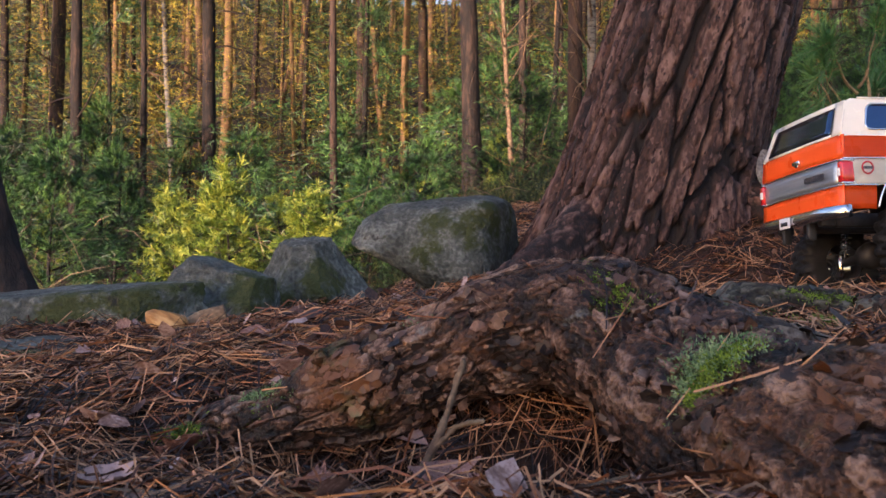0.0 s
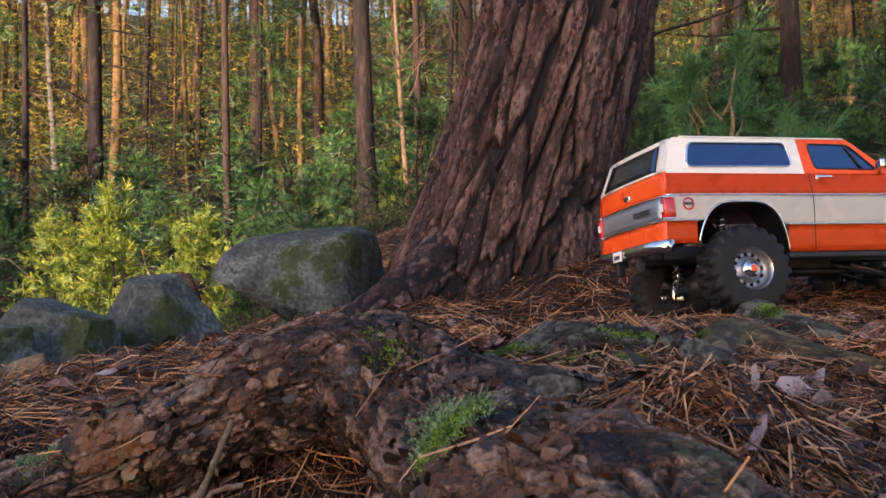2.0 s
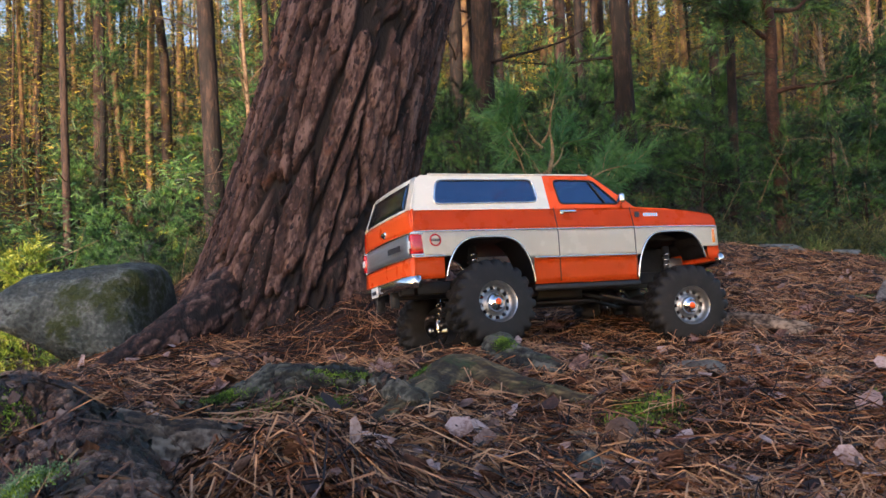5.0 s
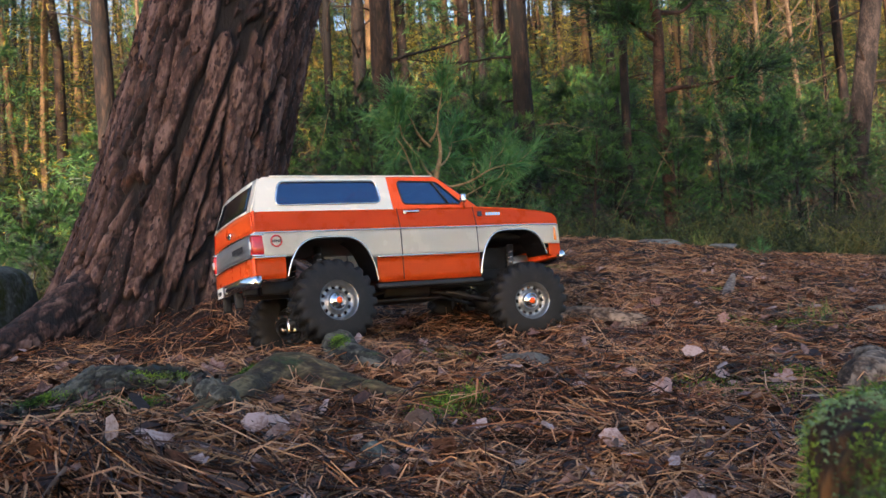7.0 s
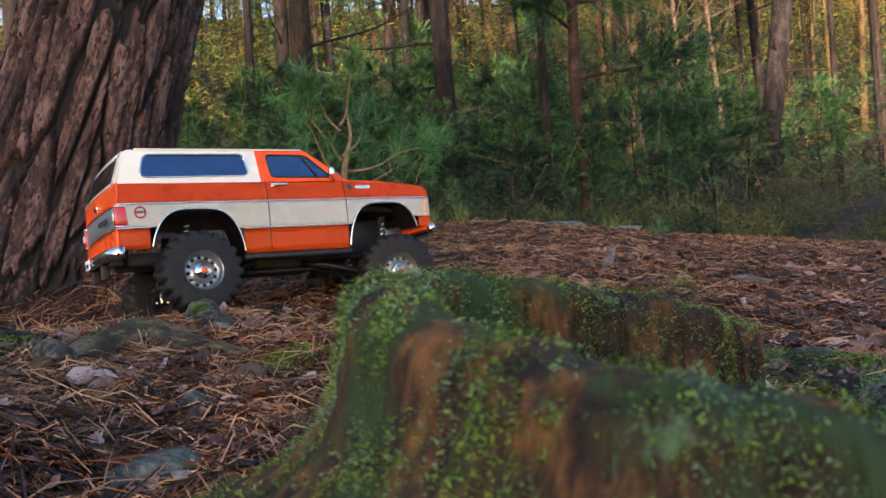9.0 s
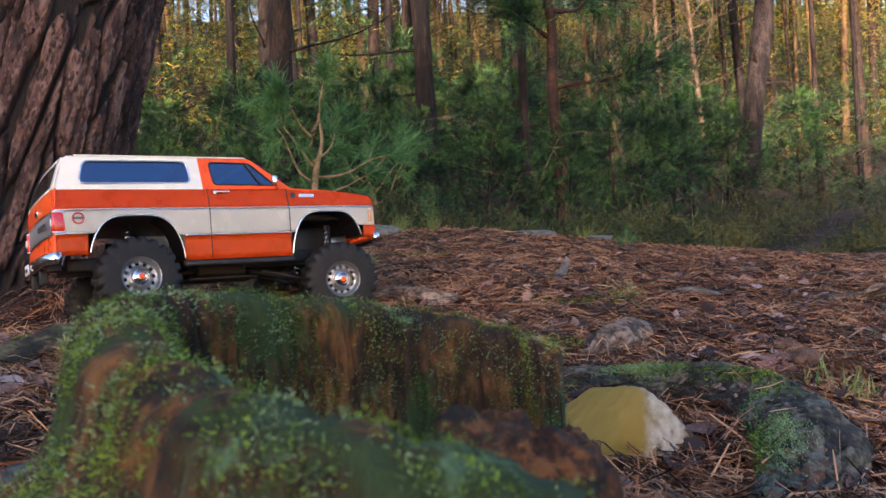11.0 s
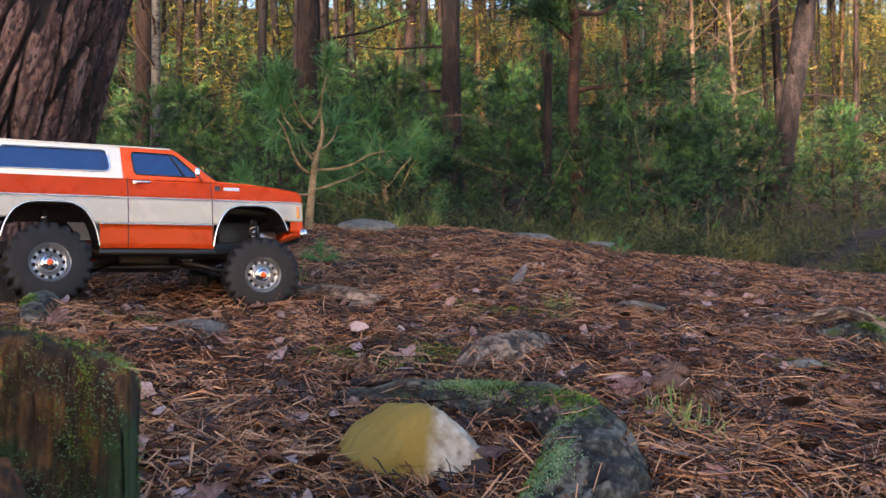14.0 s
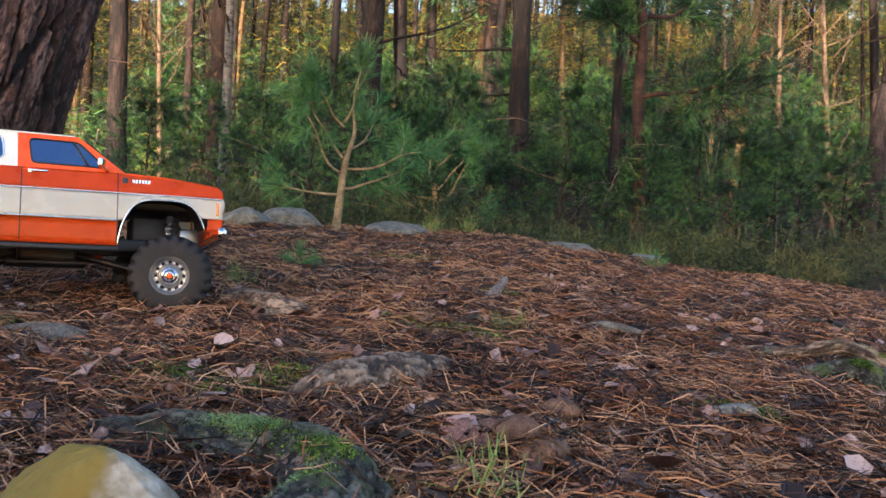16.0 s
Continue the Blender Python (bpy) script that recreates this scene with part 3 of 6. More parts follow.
def big_pine():
    """The thick leaning pine beside the truck, with plated bark and a flared foot."""
    tree = thing("pine_tree", "thick leaning pine with deeply plated reddish-brown bark", "tree")
    zs = np.r_[np.linspace(0.0, 1.15, 350), np.linspace(1.17, 10.0, 60)]
    nv = 400
    a = np.linspace(0, 2 * np.pi, nv, endpoint=False)
    Z, A = np.meshgrid(zs, a, indexing="ij")
    toes = 0.5 + 0.5 * np.sin(A * 3 + 0.5) * np.cos(A * 2 - 0.6)
    low = np.exp(-np.clip(Z - 0.10, 0, None) / 0.13)
    R = 0.180 - 0.012 * np.clip(Z - 0.5, 0, 11) + 0.022 * np.exp(-np.clip(Z - 0.1, 0, None) / 0.35) + low * (0.035 + 0.05 * toes)
    R = R + 0.007 * np.sin(A * 5 + 2 * Z) * np.exp(-Z)
    cx = 0.365 + 0.285 * Z - 0.03 * np.clip(Z - 0.9, 0, 12) ** 1.25
    lobe = np.stack([R * np.cos(A), R * np.sin(A), Z - 0.5 * cx], -1).reshape(-1, 3)
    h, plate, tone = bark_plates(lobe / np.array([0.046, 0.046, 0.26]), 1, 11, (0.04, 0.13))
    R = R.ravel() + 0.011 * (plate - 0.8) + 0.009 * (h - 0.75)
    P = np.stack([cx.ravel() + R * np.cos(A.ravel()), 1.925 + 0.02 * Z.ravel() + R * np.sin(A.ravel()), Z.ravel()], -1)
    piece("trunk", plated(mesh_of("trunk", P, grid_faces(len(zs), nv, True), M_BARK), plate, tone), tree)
    G, N, U = skin(P, len(zs), nv)
    rs = np.random.RandomState(13)
    i = rs.randint(0, 345 * nv, 15000)
    i = i[(plate[i] > 0.72) & (G[i, 1] < 2.0 + 0.02 * G[i, 2])][:5000]
    stuff(piece("flaking", mesh_of("flaking", *chips(G[i], N[i], U[i], rs.uniform(0.0012, 0.0042, len(i)), rs, 0.0005, 0.10, 2.4), M_TRUNKFLAKE, False), tree, "thin flaking bark scales"))
    # buttress roots that run out from its foot
    for k, (pts, lab) in enumerate((([(0.60, 1.80, 0.26, 0.050), (0.665, 1.725, 0.205, 0.045), (0.72, 1.66, 0.165, 0.034), (0.79, 1.59, 0.130, 0.022), (0.86, 1.52, 0.10, 0.014)], "flared foot with a pale bare scar"),
                                    ([(0.30, 1.80, 0.22, 0.055), (0.22, 1.70, 0.155, 0.050), (0.14, 1.60, 0.11, 0.036), (0.05, 1.50, 0.07, 0.02)], ""))):
        box = []

        def rough(P, own, box=box, k=k):
            h, pl, tn = bark_plates(own / np.array([0.05, 0.022, 0.022]), 1, 70 + k)
            box.extend((pl, tn))
            return 0.0045 * (h - 0.6)
        V, F = tube([(x, y, z - 0.02, r * 0.9) for x, y, z, r in pts], 110, 70, rough)
        piece("buttress_root", plated(mesh_of("buttress_root", V, F, M_BARK), np.r_[box[0], 1, 1], np.r_[box[1], 0, 0]), tree, lab)
    # limbs and crown high above, out of view, added to shade the ground from the sky
    rs = np.random.RandomState(12)
    limbs, lines = [], []
    for k in range(34):
        h, ang = rs.uniform(4.2, 9.8), rs.uniform(0, 6.283)
        bx = 0.365 + 0.285 * h - 0.03 * (h - 0.9) ** 1.25
        lp = limb_points(rs, (bx, 1.925 + 0.02 * h, h), (math.cos(ang), math.sin(ang), rs.uniform(0, 0.5)), (11.5 - h) * 0.62 * rs.uniform(0.7, 1.1), 0.045, n=6)
        limbs.append(tube(lp, 10, 6))
        for q in spline(lp, 12)[3:]:
            for _ in range(5):
                lines.append(limb_points(rs, q[:3], rs.normal(size=3) + np.array([math.cos(ang), math.sin(ang), 0.5]), 0.7, 0.01, n=3))
    stuff(piece("limbs", mesh_of("limbs", *join(limbs), M_FARBARK), tree))
    V, F = brush(rs, lines, 16, 0.22, 0.03, 0.5)
    piece("crown", mesh_of("crown", V, F, M_LEAFG, False), tree)
    scar = boulder("", 0, 0, 0, 0.026, 0.012, 0.040, seed=90, material=M_GREYWOOD, name="bark_scar", n=20)
    for key in ("label", "category"):
        if key in scar:
            del scar[key]
    scar.matrix_world = pose(0.612, 1.742, 0.292, -12, 6, 22)
    scar.parent = tree
    tagged(scar, "pale bare wood where the bark has gone")
    return tree


def limb_points(rs, base, way, length, r, droop=0.1, n=5):
    pts, p, d = [], np.array(base, float), np.array(way, float)
    d /= np.linalg.norm(d)
    for k in range(n):
        pts.append((*p, r * (1 - 0.8 * k / (n - 1))))
        d = d + rs.normal(0, 0.16, 3) + np.array([0, 0, -droop * 0.3])
        d /= np.linalg.norm(d)
        p = p + d * length / (n - 1)
    return pts


def brush(rs, lines, per, length, width, spread=0.75):
    """Needles set about twigs: lines are rows of points; each blade leans forward along its twig."""
    c, w = [], []
    for ln in lines:
        q = np.asarray(ln)[:, :3]
        i = rs.randint(0, len(q) - 1, per)
        u = rs.uniform(0, 1, (per, 1))
        c.append(q[i] + (q[i + 1] - q[i]) * u)
        t = q[i + 1] - q[i]
        w.append(t / (np.linalg.norm(t, axis=1)[:, None] + 1e-9))
    c, w = np.vstack(c), np.vstack(w)
    d = w + spread * rs.normal(size=w.shape)
    d /= np.linalg.norm(d, axis=1)[:, None] + 1e-9
    n = len(c)
    return blades(c, d, length * rs.uniform(0.6, 1.15, n), np.full(n, width), rs)


def join(parts):
    V, F, o = [], [], 0
    for v, f in parts:
        F += [tuple(int(i) + o for i in q) for q in f]
        V.append(np.asarray(v, float).reshape(-1, 3))
        o += len(V[-1])
    return np.vstack(V), F


def stuff(ob):
    return tagged(ob, kind="stuff")


def tall_pine(seed, tall, r, lean=0.0, label="tall pine with a bare lower trunk", low=0.4, count=24, crown=None, wide=0.20, bark=None):
    """A forest pine: tapered trunk, dead lower limbs, and a crown of needle brushes."""
    rs = np.random.RandomState(seed)
    tree = thing("pine_tree", label, "tree")
    pts = [(lean * tall * u + 0.015 * tall * math.sin(3 * u + seed) * u, 0.012 * tall * math.sin(2 * u + 2 * seed) * u, tall * u - 0.25, r * (1.3 - 0.3 * min(1, u * 14)) * (1 - 0.82 * u))
           for u in np.linspace(0, 1, 12)]
    V, F = tube(pts, 60, 14, lambda P, own: r * 0.10 * (waves(own[:, 1] * 14 / r * 0.1, P[:, 2] * 2.2, 0.9, seed) + waves(own[:, 2] * 12 / r * 0.1, P[:, 2] * 6, 1.0, seed + 1)))
    piece("trunk", mesh_of("trunk", V, F, bark or M_FARBARK), tree)
    ax = spline(pts, 60)
    limbs, lines = [], []
    for k in range(count):
        u = 0.08 + 0.92 * (k + rs.uniform(0, 1)) / count
        b = ax[min(59, int(u * 59))][:3]
        dead = u < low
        a = rs.uniform(0, 6.283)
        ln = tall * (0.09 if dead else wide * (1.15 - u)) * rs.uniform(0.5, 1.2)
        lp = limb_points(rs, b, (math.cos(a), math.sin(a), rs.uniform(-0.1, 0.5)), ln, max(0.008, r * 0.15 * (1.2 - u)))
        limbs.append(tube(lp, 6, 4))
        if not dead:
            for q in spline(lp, 9)[2:]:
                for _ in range(3):
                    lines.append(limb_points(rs, q[:3], rs.normal(size=3) + np.array([math.cos(a), math.sin(a), 0.4]), 0.35 * ln, 0.01, n=3))
    stuff(piece("dead_wood", mesh_of("dead_wood", *join(limbs), M_FARBARK), tree))
    V, F = brush(rs, lines, 13, tall * 0.017, tall * 0.0016, 0.5)
    piece("crown", mesh_of("crown", V, F, crown or M_LEAFG, False), tree)
    return tree


def sapling(seed, tall, material, label, per=40, r=0.014, wide=0.46, width=0.0060, needle=0.085, bunch=2, spread=0.42):
    """A young pine: a stem, whorls of upturned twigs, and brushes of needles."""
    rs = np.random.RandomState(seed)
    tree = thing("pine_sapling", label, "sapling")
    stem = [(0.05 * tall * math.sin(2.5 * u + seed) * u, 0.05 * tall * math.cos(3 * u + seed) * u, tall * u - 0.05, r * tall * (1.05 - 0.9 * u)) for u in np.linspace(0, 1, 7)]
    limbs, lines = [tube(stem, 20, 7)], []
    ax = spline(stem, 50)
    whorls = 9
    for w in range(whorls):
        u = 0.10 + 0.86 * w / (whorls - 1)
        for k in range(rs.randint(4, 7)):
            a = rs.uniform(0, 6.283)
            ln = tall * (wide * (1.10 - u)) * rs.uniform(0.55, 1.2)
            lp = limb_points(rs, ax[int(u * 49)][:3], (math.cos(a), math.sin(a), rs.uniform(0.0, 0.7)), ln, 0.35 * r * tall * (1.1 - 0.7 * u), droop=-0.25)
            limbs.append(tube(lp, 6, 4))
            for q in spline(lp, 6)[3:]:
                for _ in range(bunch):
                    tw = limb_points(rs, q[:3] + rs.normal(0, 0.02, 3), np.array([math.cos(a), math.sin(a), 0.7]) + rs.normal(0, 0.7, 3), 0.13 * tall * rs.uniform(0.6, 1.2), 0.01, n=4)
                    lines.append(tw[1:])
    lines.append([(*ax[40][:3], 0.01), (*ax[-1][:3], 0.01)])
    stuff(piece("stem", mesh_of("stem", *join(limbs), M_FARBARK), tree))
    V, F = brush(rs, lines, per, needle, width, spread)
    piece("needles", mesh_of("needles", V, F, material, False), tree)
    return tree


def bare_tree(seed, tall, r, bark, label, name="birch_tree", limbs_from=0.12, count=26):
    rs = np.random.RandomState(seed)
    tree = thing(name, label, "tree")
    pts = [(0.03 * tall * math.sin(2.4 * u + seed), 0.03 * tall * math.cos(2 * u + seed), tall * u - 0.2, r * (1 - 0.8 * u)) for u in np.linspace(0, 1, 9)]
    piece("trunk", mesh_of("trunk", *tube(pts, 40, 10), bark), tree)
    ax = spline(pts, 50)
    limbs = []
    for k in range(count):
        u = rs.uniform(limbs_from, 0.98)
        a = rs.uniform(0, 6.283)
        lp = limb_points(rs, ax[int(u * 49)][:3], (math.cos(a), math.sin(a), rs.uniform(0.3, 1.2)), tall * 0.22 * rs.uniform(0.5, 1.2) * (1.15 - u), r * 0.22, droop=-0.1)
        limbs.append(tube(lp, 8, 4))
        for q in spline(lp, 6)[2:5]:
            limbs.append(tube(limb_points(rs, q[:3], rs.normal(size=3) + np.array([0, 0, 0.8]), tall * 0.07, r * 0.08, n=4), 5, 3))
    stuff(piece("brushwood", mesh_of("brushwood", *join(limbs), bark if bark is not M_BIRCH else M_TWIG), tree))
    return tree


def boulder(label, x, y, z, sx, sy, sz, turn=0, tip=(0, 0), seed=0, material=None, name="boulder", cat="rock", n=56, taper=0.0, facet=0.9, square=1.0, under=False, peak=0.0):
    """A weathered block: a rounded body with flattened facets and fine relief. taper narrows its foot."""
    bm = bmesh.new()
    bmesh.ops.create_uvsphere(bm, u_segments=2 * n, v_segments=n, radius=1)
    rs = np.random.RandomState(seed)
    P = np.array([v.co for v in bm.verts])
    P = np.sign(P) * np.abs(P) ** square
    P = P / np.abs(P).max(0)
    for _ in range(11):
        d = rs.normal(size=3)
        d /= np.linalg.norm(d)
        over = np.clip(P @ d - rs.uniform(0.60, 0.86), 0, None)
        P = P - over[:, None] * d * facet
    f1, f2, rid = cells(P * 3.2, seed)
    P = P * (1 + 0.05 * waves(P[:, 0] + P[:, 2], P[:, 1] - P[:, 2], 1.1, seed) + 0.02 * smooth01(0, 0.3, f2 - f1) + 0.02 * waves(P[:, 0] - P[:, 1], P[:, 2] + P[:, 1], 0.28, seed + 1))[:, None]
    P[:, :2] *= (1 - taper * smooth01(0.2, -0.9, P[:, 2]))[:, None]
    P[:, :2] *= (1 - peak * smooth01(-0.5, 1.0, P[:, 2]))[:, None]
    if under:                                     # undercut at one end, the front face leaning back
        lo = np.interp(P[:, 2], [-1.0, -0.2, 0.35, 1.0], [0.10, -0.25, -1.0, -0.94])
        P[:, 0] = lo + (P[:, 0] + 1) / 2 * (1 - lo)
        P[:, 1] = P[:, 1] * np.interp(P[:, 2], [-1.0, 0.1, 1.0], [0.70, 1.0, 0.86])
    for v, p in zip(bm.verts, P):
        v.co = p
    bmesh.ops.transform(bm, matrix=Matrix.Diagonal((sx, sy, sz, 1)), verts=bm.verts)
    ob = part(name, bm, material or M_ROCK)
    ob.matrix_world = pose(x, y, z, tip[0], tip[1], turn)
    return tagged(ob, label, cat)


big_pine()


def stand(proto, x, y, turn=0.0, size=1.0, dz=0.0, tip=(0, 0)):
    proto.scale = (size, size, size)
    return copy_thing(proto, pose(x, y, z_at(x, y) + dz, tip[0], tip[1], turn))


def remove(proto):
    for o in [*proto.children_recursive, proto]:
        bpy.data.objects.remove(o)


pines = [tall_pine(100 + k, 14 + k, 0.115, 0.012 * (k - 1)) for k in range(3)]
bushy = [tall_pine(110 + k, 9, 0.075, 0.0, "slender pine with green boughs low on its trunk", low=0.12, count=30, wide=0.17) for k in range(2)]
leaner = tall_pine(140, 14, 0.150, 0.20, "leaning pine with dark scaly bark", low=0.5, bark=M_DARKBARK)
slim = [tall_pine(150 + k, 11, 0.055, 0.02 * (2 * k - 1), "slim pine with short dead lower branches", low=0.4, count=20) for k in range(2)]
birch = bare_tree(160, 9, 0.07, M_BIRCH, "slender white-barked birch without leaves")
bare = bare_tree(161, 6, 0.04, M_TWIG, "bare thin tree with pale straw-coloured branches", "bare_tree", 0.1, 34)
green = [sapling(200 + k, 1.6, M_LEAFG, "bushy young pine with dark green needles") for k in range(3)]
yellow = [sapling(210 + k, 1.3, M_LEAFSUN, "young pine with needles coloured yellow-green as if sunlit", 38, wide=0.36, width=0.010, needle=0.085, bunch=1, spread=0.75) for k in range(2)]

NAMED = [(pines[0], 2.35, 7.2, 10, 0.85), (pines[1], 3.9, 7.9, 60, 0.9), (slim[0], 4.35, 6.9, 120, 0.8), (pines[2], 5.5, 14.0, 10, 1.0), (slim[1], 2.35, 9.6, 40, 1.0),
         (pines[2], 0.12, 11.5, 200, 1.1), (birch, -5.2, 16.5, 0, 1.0), (slim[1], -5.4, 12.6, 90, 1.6), (pines[1], 3.2, 11.6, 15, 0.9), (leaner, 8.72, 9.2, 0, 1.0),
         (bare, 6.6, 8.6, 20, 0.9), (bare, 7.6, 9.5, 140, 1.0), (birch, 1.05, 9.2, 100, 0.8), (slim[0], -1.9, 13.5, 30, 1.2), (bare, 10.5, 12, 30, 1.3), (slim[1], 12.5, 11.5, 10, 1.0),
         (bare, 0.6, 12.0, 60, 1.0), (pines[0], 1.2, 9.9, 30, 0.8), (bushy[0], 5.6, 9.2, 0, 0.9), (bushy[1], 4.9, 11.5, 90, 1.0), (bushy[1], 0.9, 14.0, 10, 1.0)]
for proto, x, y, turn, size in NAMED:
    stand(proto, x, y, 0 if proto is leaner else turn, size)
rs = np.random.RandomState(77)
placed = [(x, y) for _, x, y, _, _ in NAMED]
kinds = pines + slim + slim + bushy
n_far = 0
while n_far < 215:
    y = 12 + 60 * rs.uniform(0, 1) ** 1.2
    x = rs.uniform(-0.66, 1.10) * (y + 3) + 0.5
    if any((x - p) ** 2 + (y - q) ** 2 < (0.5 + 0.015 * y) ** 2 for p, q in placed):
        continue
    placed.append((x, y))
    stand(kinds[rs.randint(len(kinds))], x, y, rs.uniform(0, 360), rs.uniform(0.75, 1.2), tip=(rs.normal(0, 1.5), rs.normal(0, 2.0)))
    n_far += 1
# thin unseen scrub added on the ridge far behind the walk to weaken the setting sun
n = 84000
across, back = rs.uniform(-5.0, 11.0, n), rs.uniform(25, 32, n)
x, y = 0.839 * across - 0.545 * back, -0.545 * across - 0.839 * back
st = np.stack([x, y, height(x, y) + 4.6 * rs.uniform(0, 1, n) * (0.95 + 0.2 * waves(x, y, 3.0, 78))], 1)
w = rs.normal(size=(n, 3))
w /= np.linalg.norm(w, axis=1)[:, None]
V, F = blades(st, w, rs.uniform(0.10, 0.24, n), rs.uniform(0.03, 0.06, n), rs)
tagged(new("scrub", mesh_of("scrub", V, F, M_LEAFG, False)), "dark green scrub added out of view to weaken the sun", "scrub", kind="stuff")

for x, y, s, t in [(-2.0, 8.0, 1.05, 0), (-1.3, 7.9, 0.9, 1), (-2.7, 8.6, 0.85, 131), (-3.1, 11.8, 1.0, 10), (-2.3, 11.6, 0.9, 71), (-1.5, 12.2, 0.95, 200), (-4.0, 12.5, 1.0, 121), (0.5, 13.0, 0.8, 30), (-2.8, 10.8, 0.8, 31), (-0.5, 13.4, 0.9, 51), (-5.2, 11.6, 0.9, 20)]:
    stand(yellow[int(t) % 2], x, y, t, s)
for x, y, s, t in [(2.3, 5.4, 0.55, 0), (2.85, 5.9, 0.62, 40), (1.55, 4.7, 0.42, 80), (3.4, 5.7, 0.65, 10), (4.0, 5.6, 0.6, 300), (4.7, 6.0, 0.7, 200), (5.4, 6.6, 0.75, 0), (1.0, 5.6, 0.5, 50),
                   (3.0, 6.8, 0.85, 150), (6.2, 7.2, 0.8, 100), (2.0, 6.6, 0.8, 220), (2.6, 8.0, 0.9, 30), (3.6, 9.0, 1.1, 200), (-0.4, 9.6, 0.9, 60), (-1.1, 10.6, 1.0, 0),
                   (0.6, 8.6, 0.8, 90), (1.6, 9.4, 1.0, 10), (5.0, 8.3, 1.0, 20), (4.6, 10, 1.2, 0), (7.2, 8.2, 0.9, 40), (-3.9, 10.2, 1.1, 0), (-3.2, 13.3, 1.3, 90), (-0.2, 15, 1.3, 20), (6.1, 8.9, 0.9, 70),
                   (2.6, 11, 1.2, 0), (7.0, 12, 1.4, 60), (-5.2, 13, 1.5, 0), (0.6, 17, 1.5, 30), (3.9, 13.5, 1.5, 0), (9.4, 11.5, 1.3, 50), (8.2, 8.8, 0.8, 20), (5.8, 10.8, 1.1, 0), (-4.6, 15, 1.4, 10),
                   (-2.1, 15.2, 1.4, 0), (1.9, 14, 1.3, 40), (-6.3, 12.6, 1.3, 0), (10.8, 10.2, 1.0, 30), (-3.8, 8.4, 1.0, 30), (-0.9, 8.9, 0.75, 70), (-4.6, 8.8, 1.1, 0), (-0.5, 8.4, 0.7, 20)]:
    stand(green[int(t) % 3], x, y, t, s)
for p in pines + slim + bushy + [leaner, birch, bare] + green + yellow:
    remove(p)


# a pale young pine with bare crooked twigs low down, behind the flat stones
def crooked_sapling():
    rs = np.random.RandomState(301)
    tree = thing("pine_sapling", "thin young pine with bare pale twigs and green tips", "sapling")
    stem = [(0, 0, -0.05, 0.018), (0.015, 0, 0.12, 0.015), (0.03, 0, 0.26, 0.012), (0.06, 0.0, 0.38, 0.007), (0.05, 0, 0.48, 0.004)]
    limbs, lines = [tube(stem, 24, 8)], []
    for h, dx, dy, dz, ln in ((0.22, -1, 0.1, 0.35, 0.34), (0.24, 1, -0.1, 0.25, 0.36), (0.28, -0.7, -0.5, 0.8, 0.30), (0.30, 0.8, 0.4, 0.7, 0.30), (0.16, 0.9, 0.0, 0.05, 0.34), (0.40, -0.8, 0, 0.6, 0.25), (0.42, 0.7, 0, 0.8, 0.25), (0.14, -0.9, -0.2, 0.0, 0.28)):
        lp = limb_points(rs, (0.02, 0, h), (dx, dy, dz), ln, 0.0062, droop=-0.1, n=7)
        limbs.append(tube(lp, 16, 5))
        for q in spline(lp, 7)[3:]:
            tw = limb_points(rs, q[:3], rs.normal(size=3) + np.array([dx, dy, 0.8]), 0.10, 0.003, n=3)
            limbs.append(tube(tw, 5, 3))
            lines += [tw]
        lines += [lp[-2:]] * 2
    stuff(piece("stem", mesh_of("stem", *join(limbs), M_STRAW), tree))
    piece("needles", mesh_of("needles", *brush(rs, lines, 60, 0.075, 0.0034, 0.6), M_LEAFB, False), tree)
    return tree


for x, y, s, t in ((1.54, 3.63, 1.08, 0), (2.46, 5.35, 1.25, 160)):
    c = crooked_sapling()
    c.matrix_world = pose(x, y, z_at(x, y), 0, 0, t) @ Matrix.Scale(s, 4)

def branched_pine():
    """A thin reddish pine with a few long level boughs and clumps of needles at their ends."""
    rs = np.random.RandomState(311)
    tree = thing("pine_tree", "thin reddish young pine with long level boughs", "tree")
    stem = [(0, 0, -0.1, 0.050), (0.01, 0, 0.6, 0.046), (-0.02, 0, 1.2, 0.042), (0.0, 0, 1.7, 0.038), (-0.08, 0, 2.3, 0.032), (-0.05, 0, 3.2, 0.024), (0, 0, 4.4, 0.01)]
    piece("trunk", mesh_of("trunk", *tube(stem, 60, 10), M_REDBARK), tree)
    lines = []
    for h, dx, dy, dz, ln in ((1.22, 1, -0.2, 0.10, 0.75), (1.60, -0.8, 0.1, 0.25, 0.4), (1.80, 0.9, 0.1, 0.05, 0.9), (2.1, -1, 0, 0.3, 0.7), (2.2, 1, 0.2, 0.3, 1.0), (2.7, 0.5, -0.6, 0.4, 0.9), (2.6, -0.8, -0.3, 0.4, 0.9), (3.2, 0.9, 0, 0.5, 0.9), (3.4, -0.9, 0.2, 0.5, 0.8), (4.0, 0.2, 0.5, 0.8, 0.6)):
        lp = limb_points(rs, (-0.02, 0, h), (dx, dy, dz), ln, 0.020, droop=-0.25, n=7)
        piece("bough", mesh_of("bough", *tube(lp, 24, 6), M_REDBARK), tree)
        for q in spline(lp, 12)[5:]:
            for _ in range(8):
                lines.append(limb_points(rs, q[:3] + rs.normal(0, 0.05, 3), rs.normal(size=3) + np.array([dx, dy, 0.8]), 0.32, 0.004, n=3))
    V, F = brush(rs, lines, 46, 0.105, 0.0065, 0.5)
    piece("needles", mesh_of("needles", V, F, M_LEAFG, False), tree)
    tree.matrix_world = pose(3.94, 5.60, z_at(3.94, 5.60))
    return tree


branched_pine()


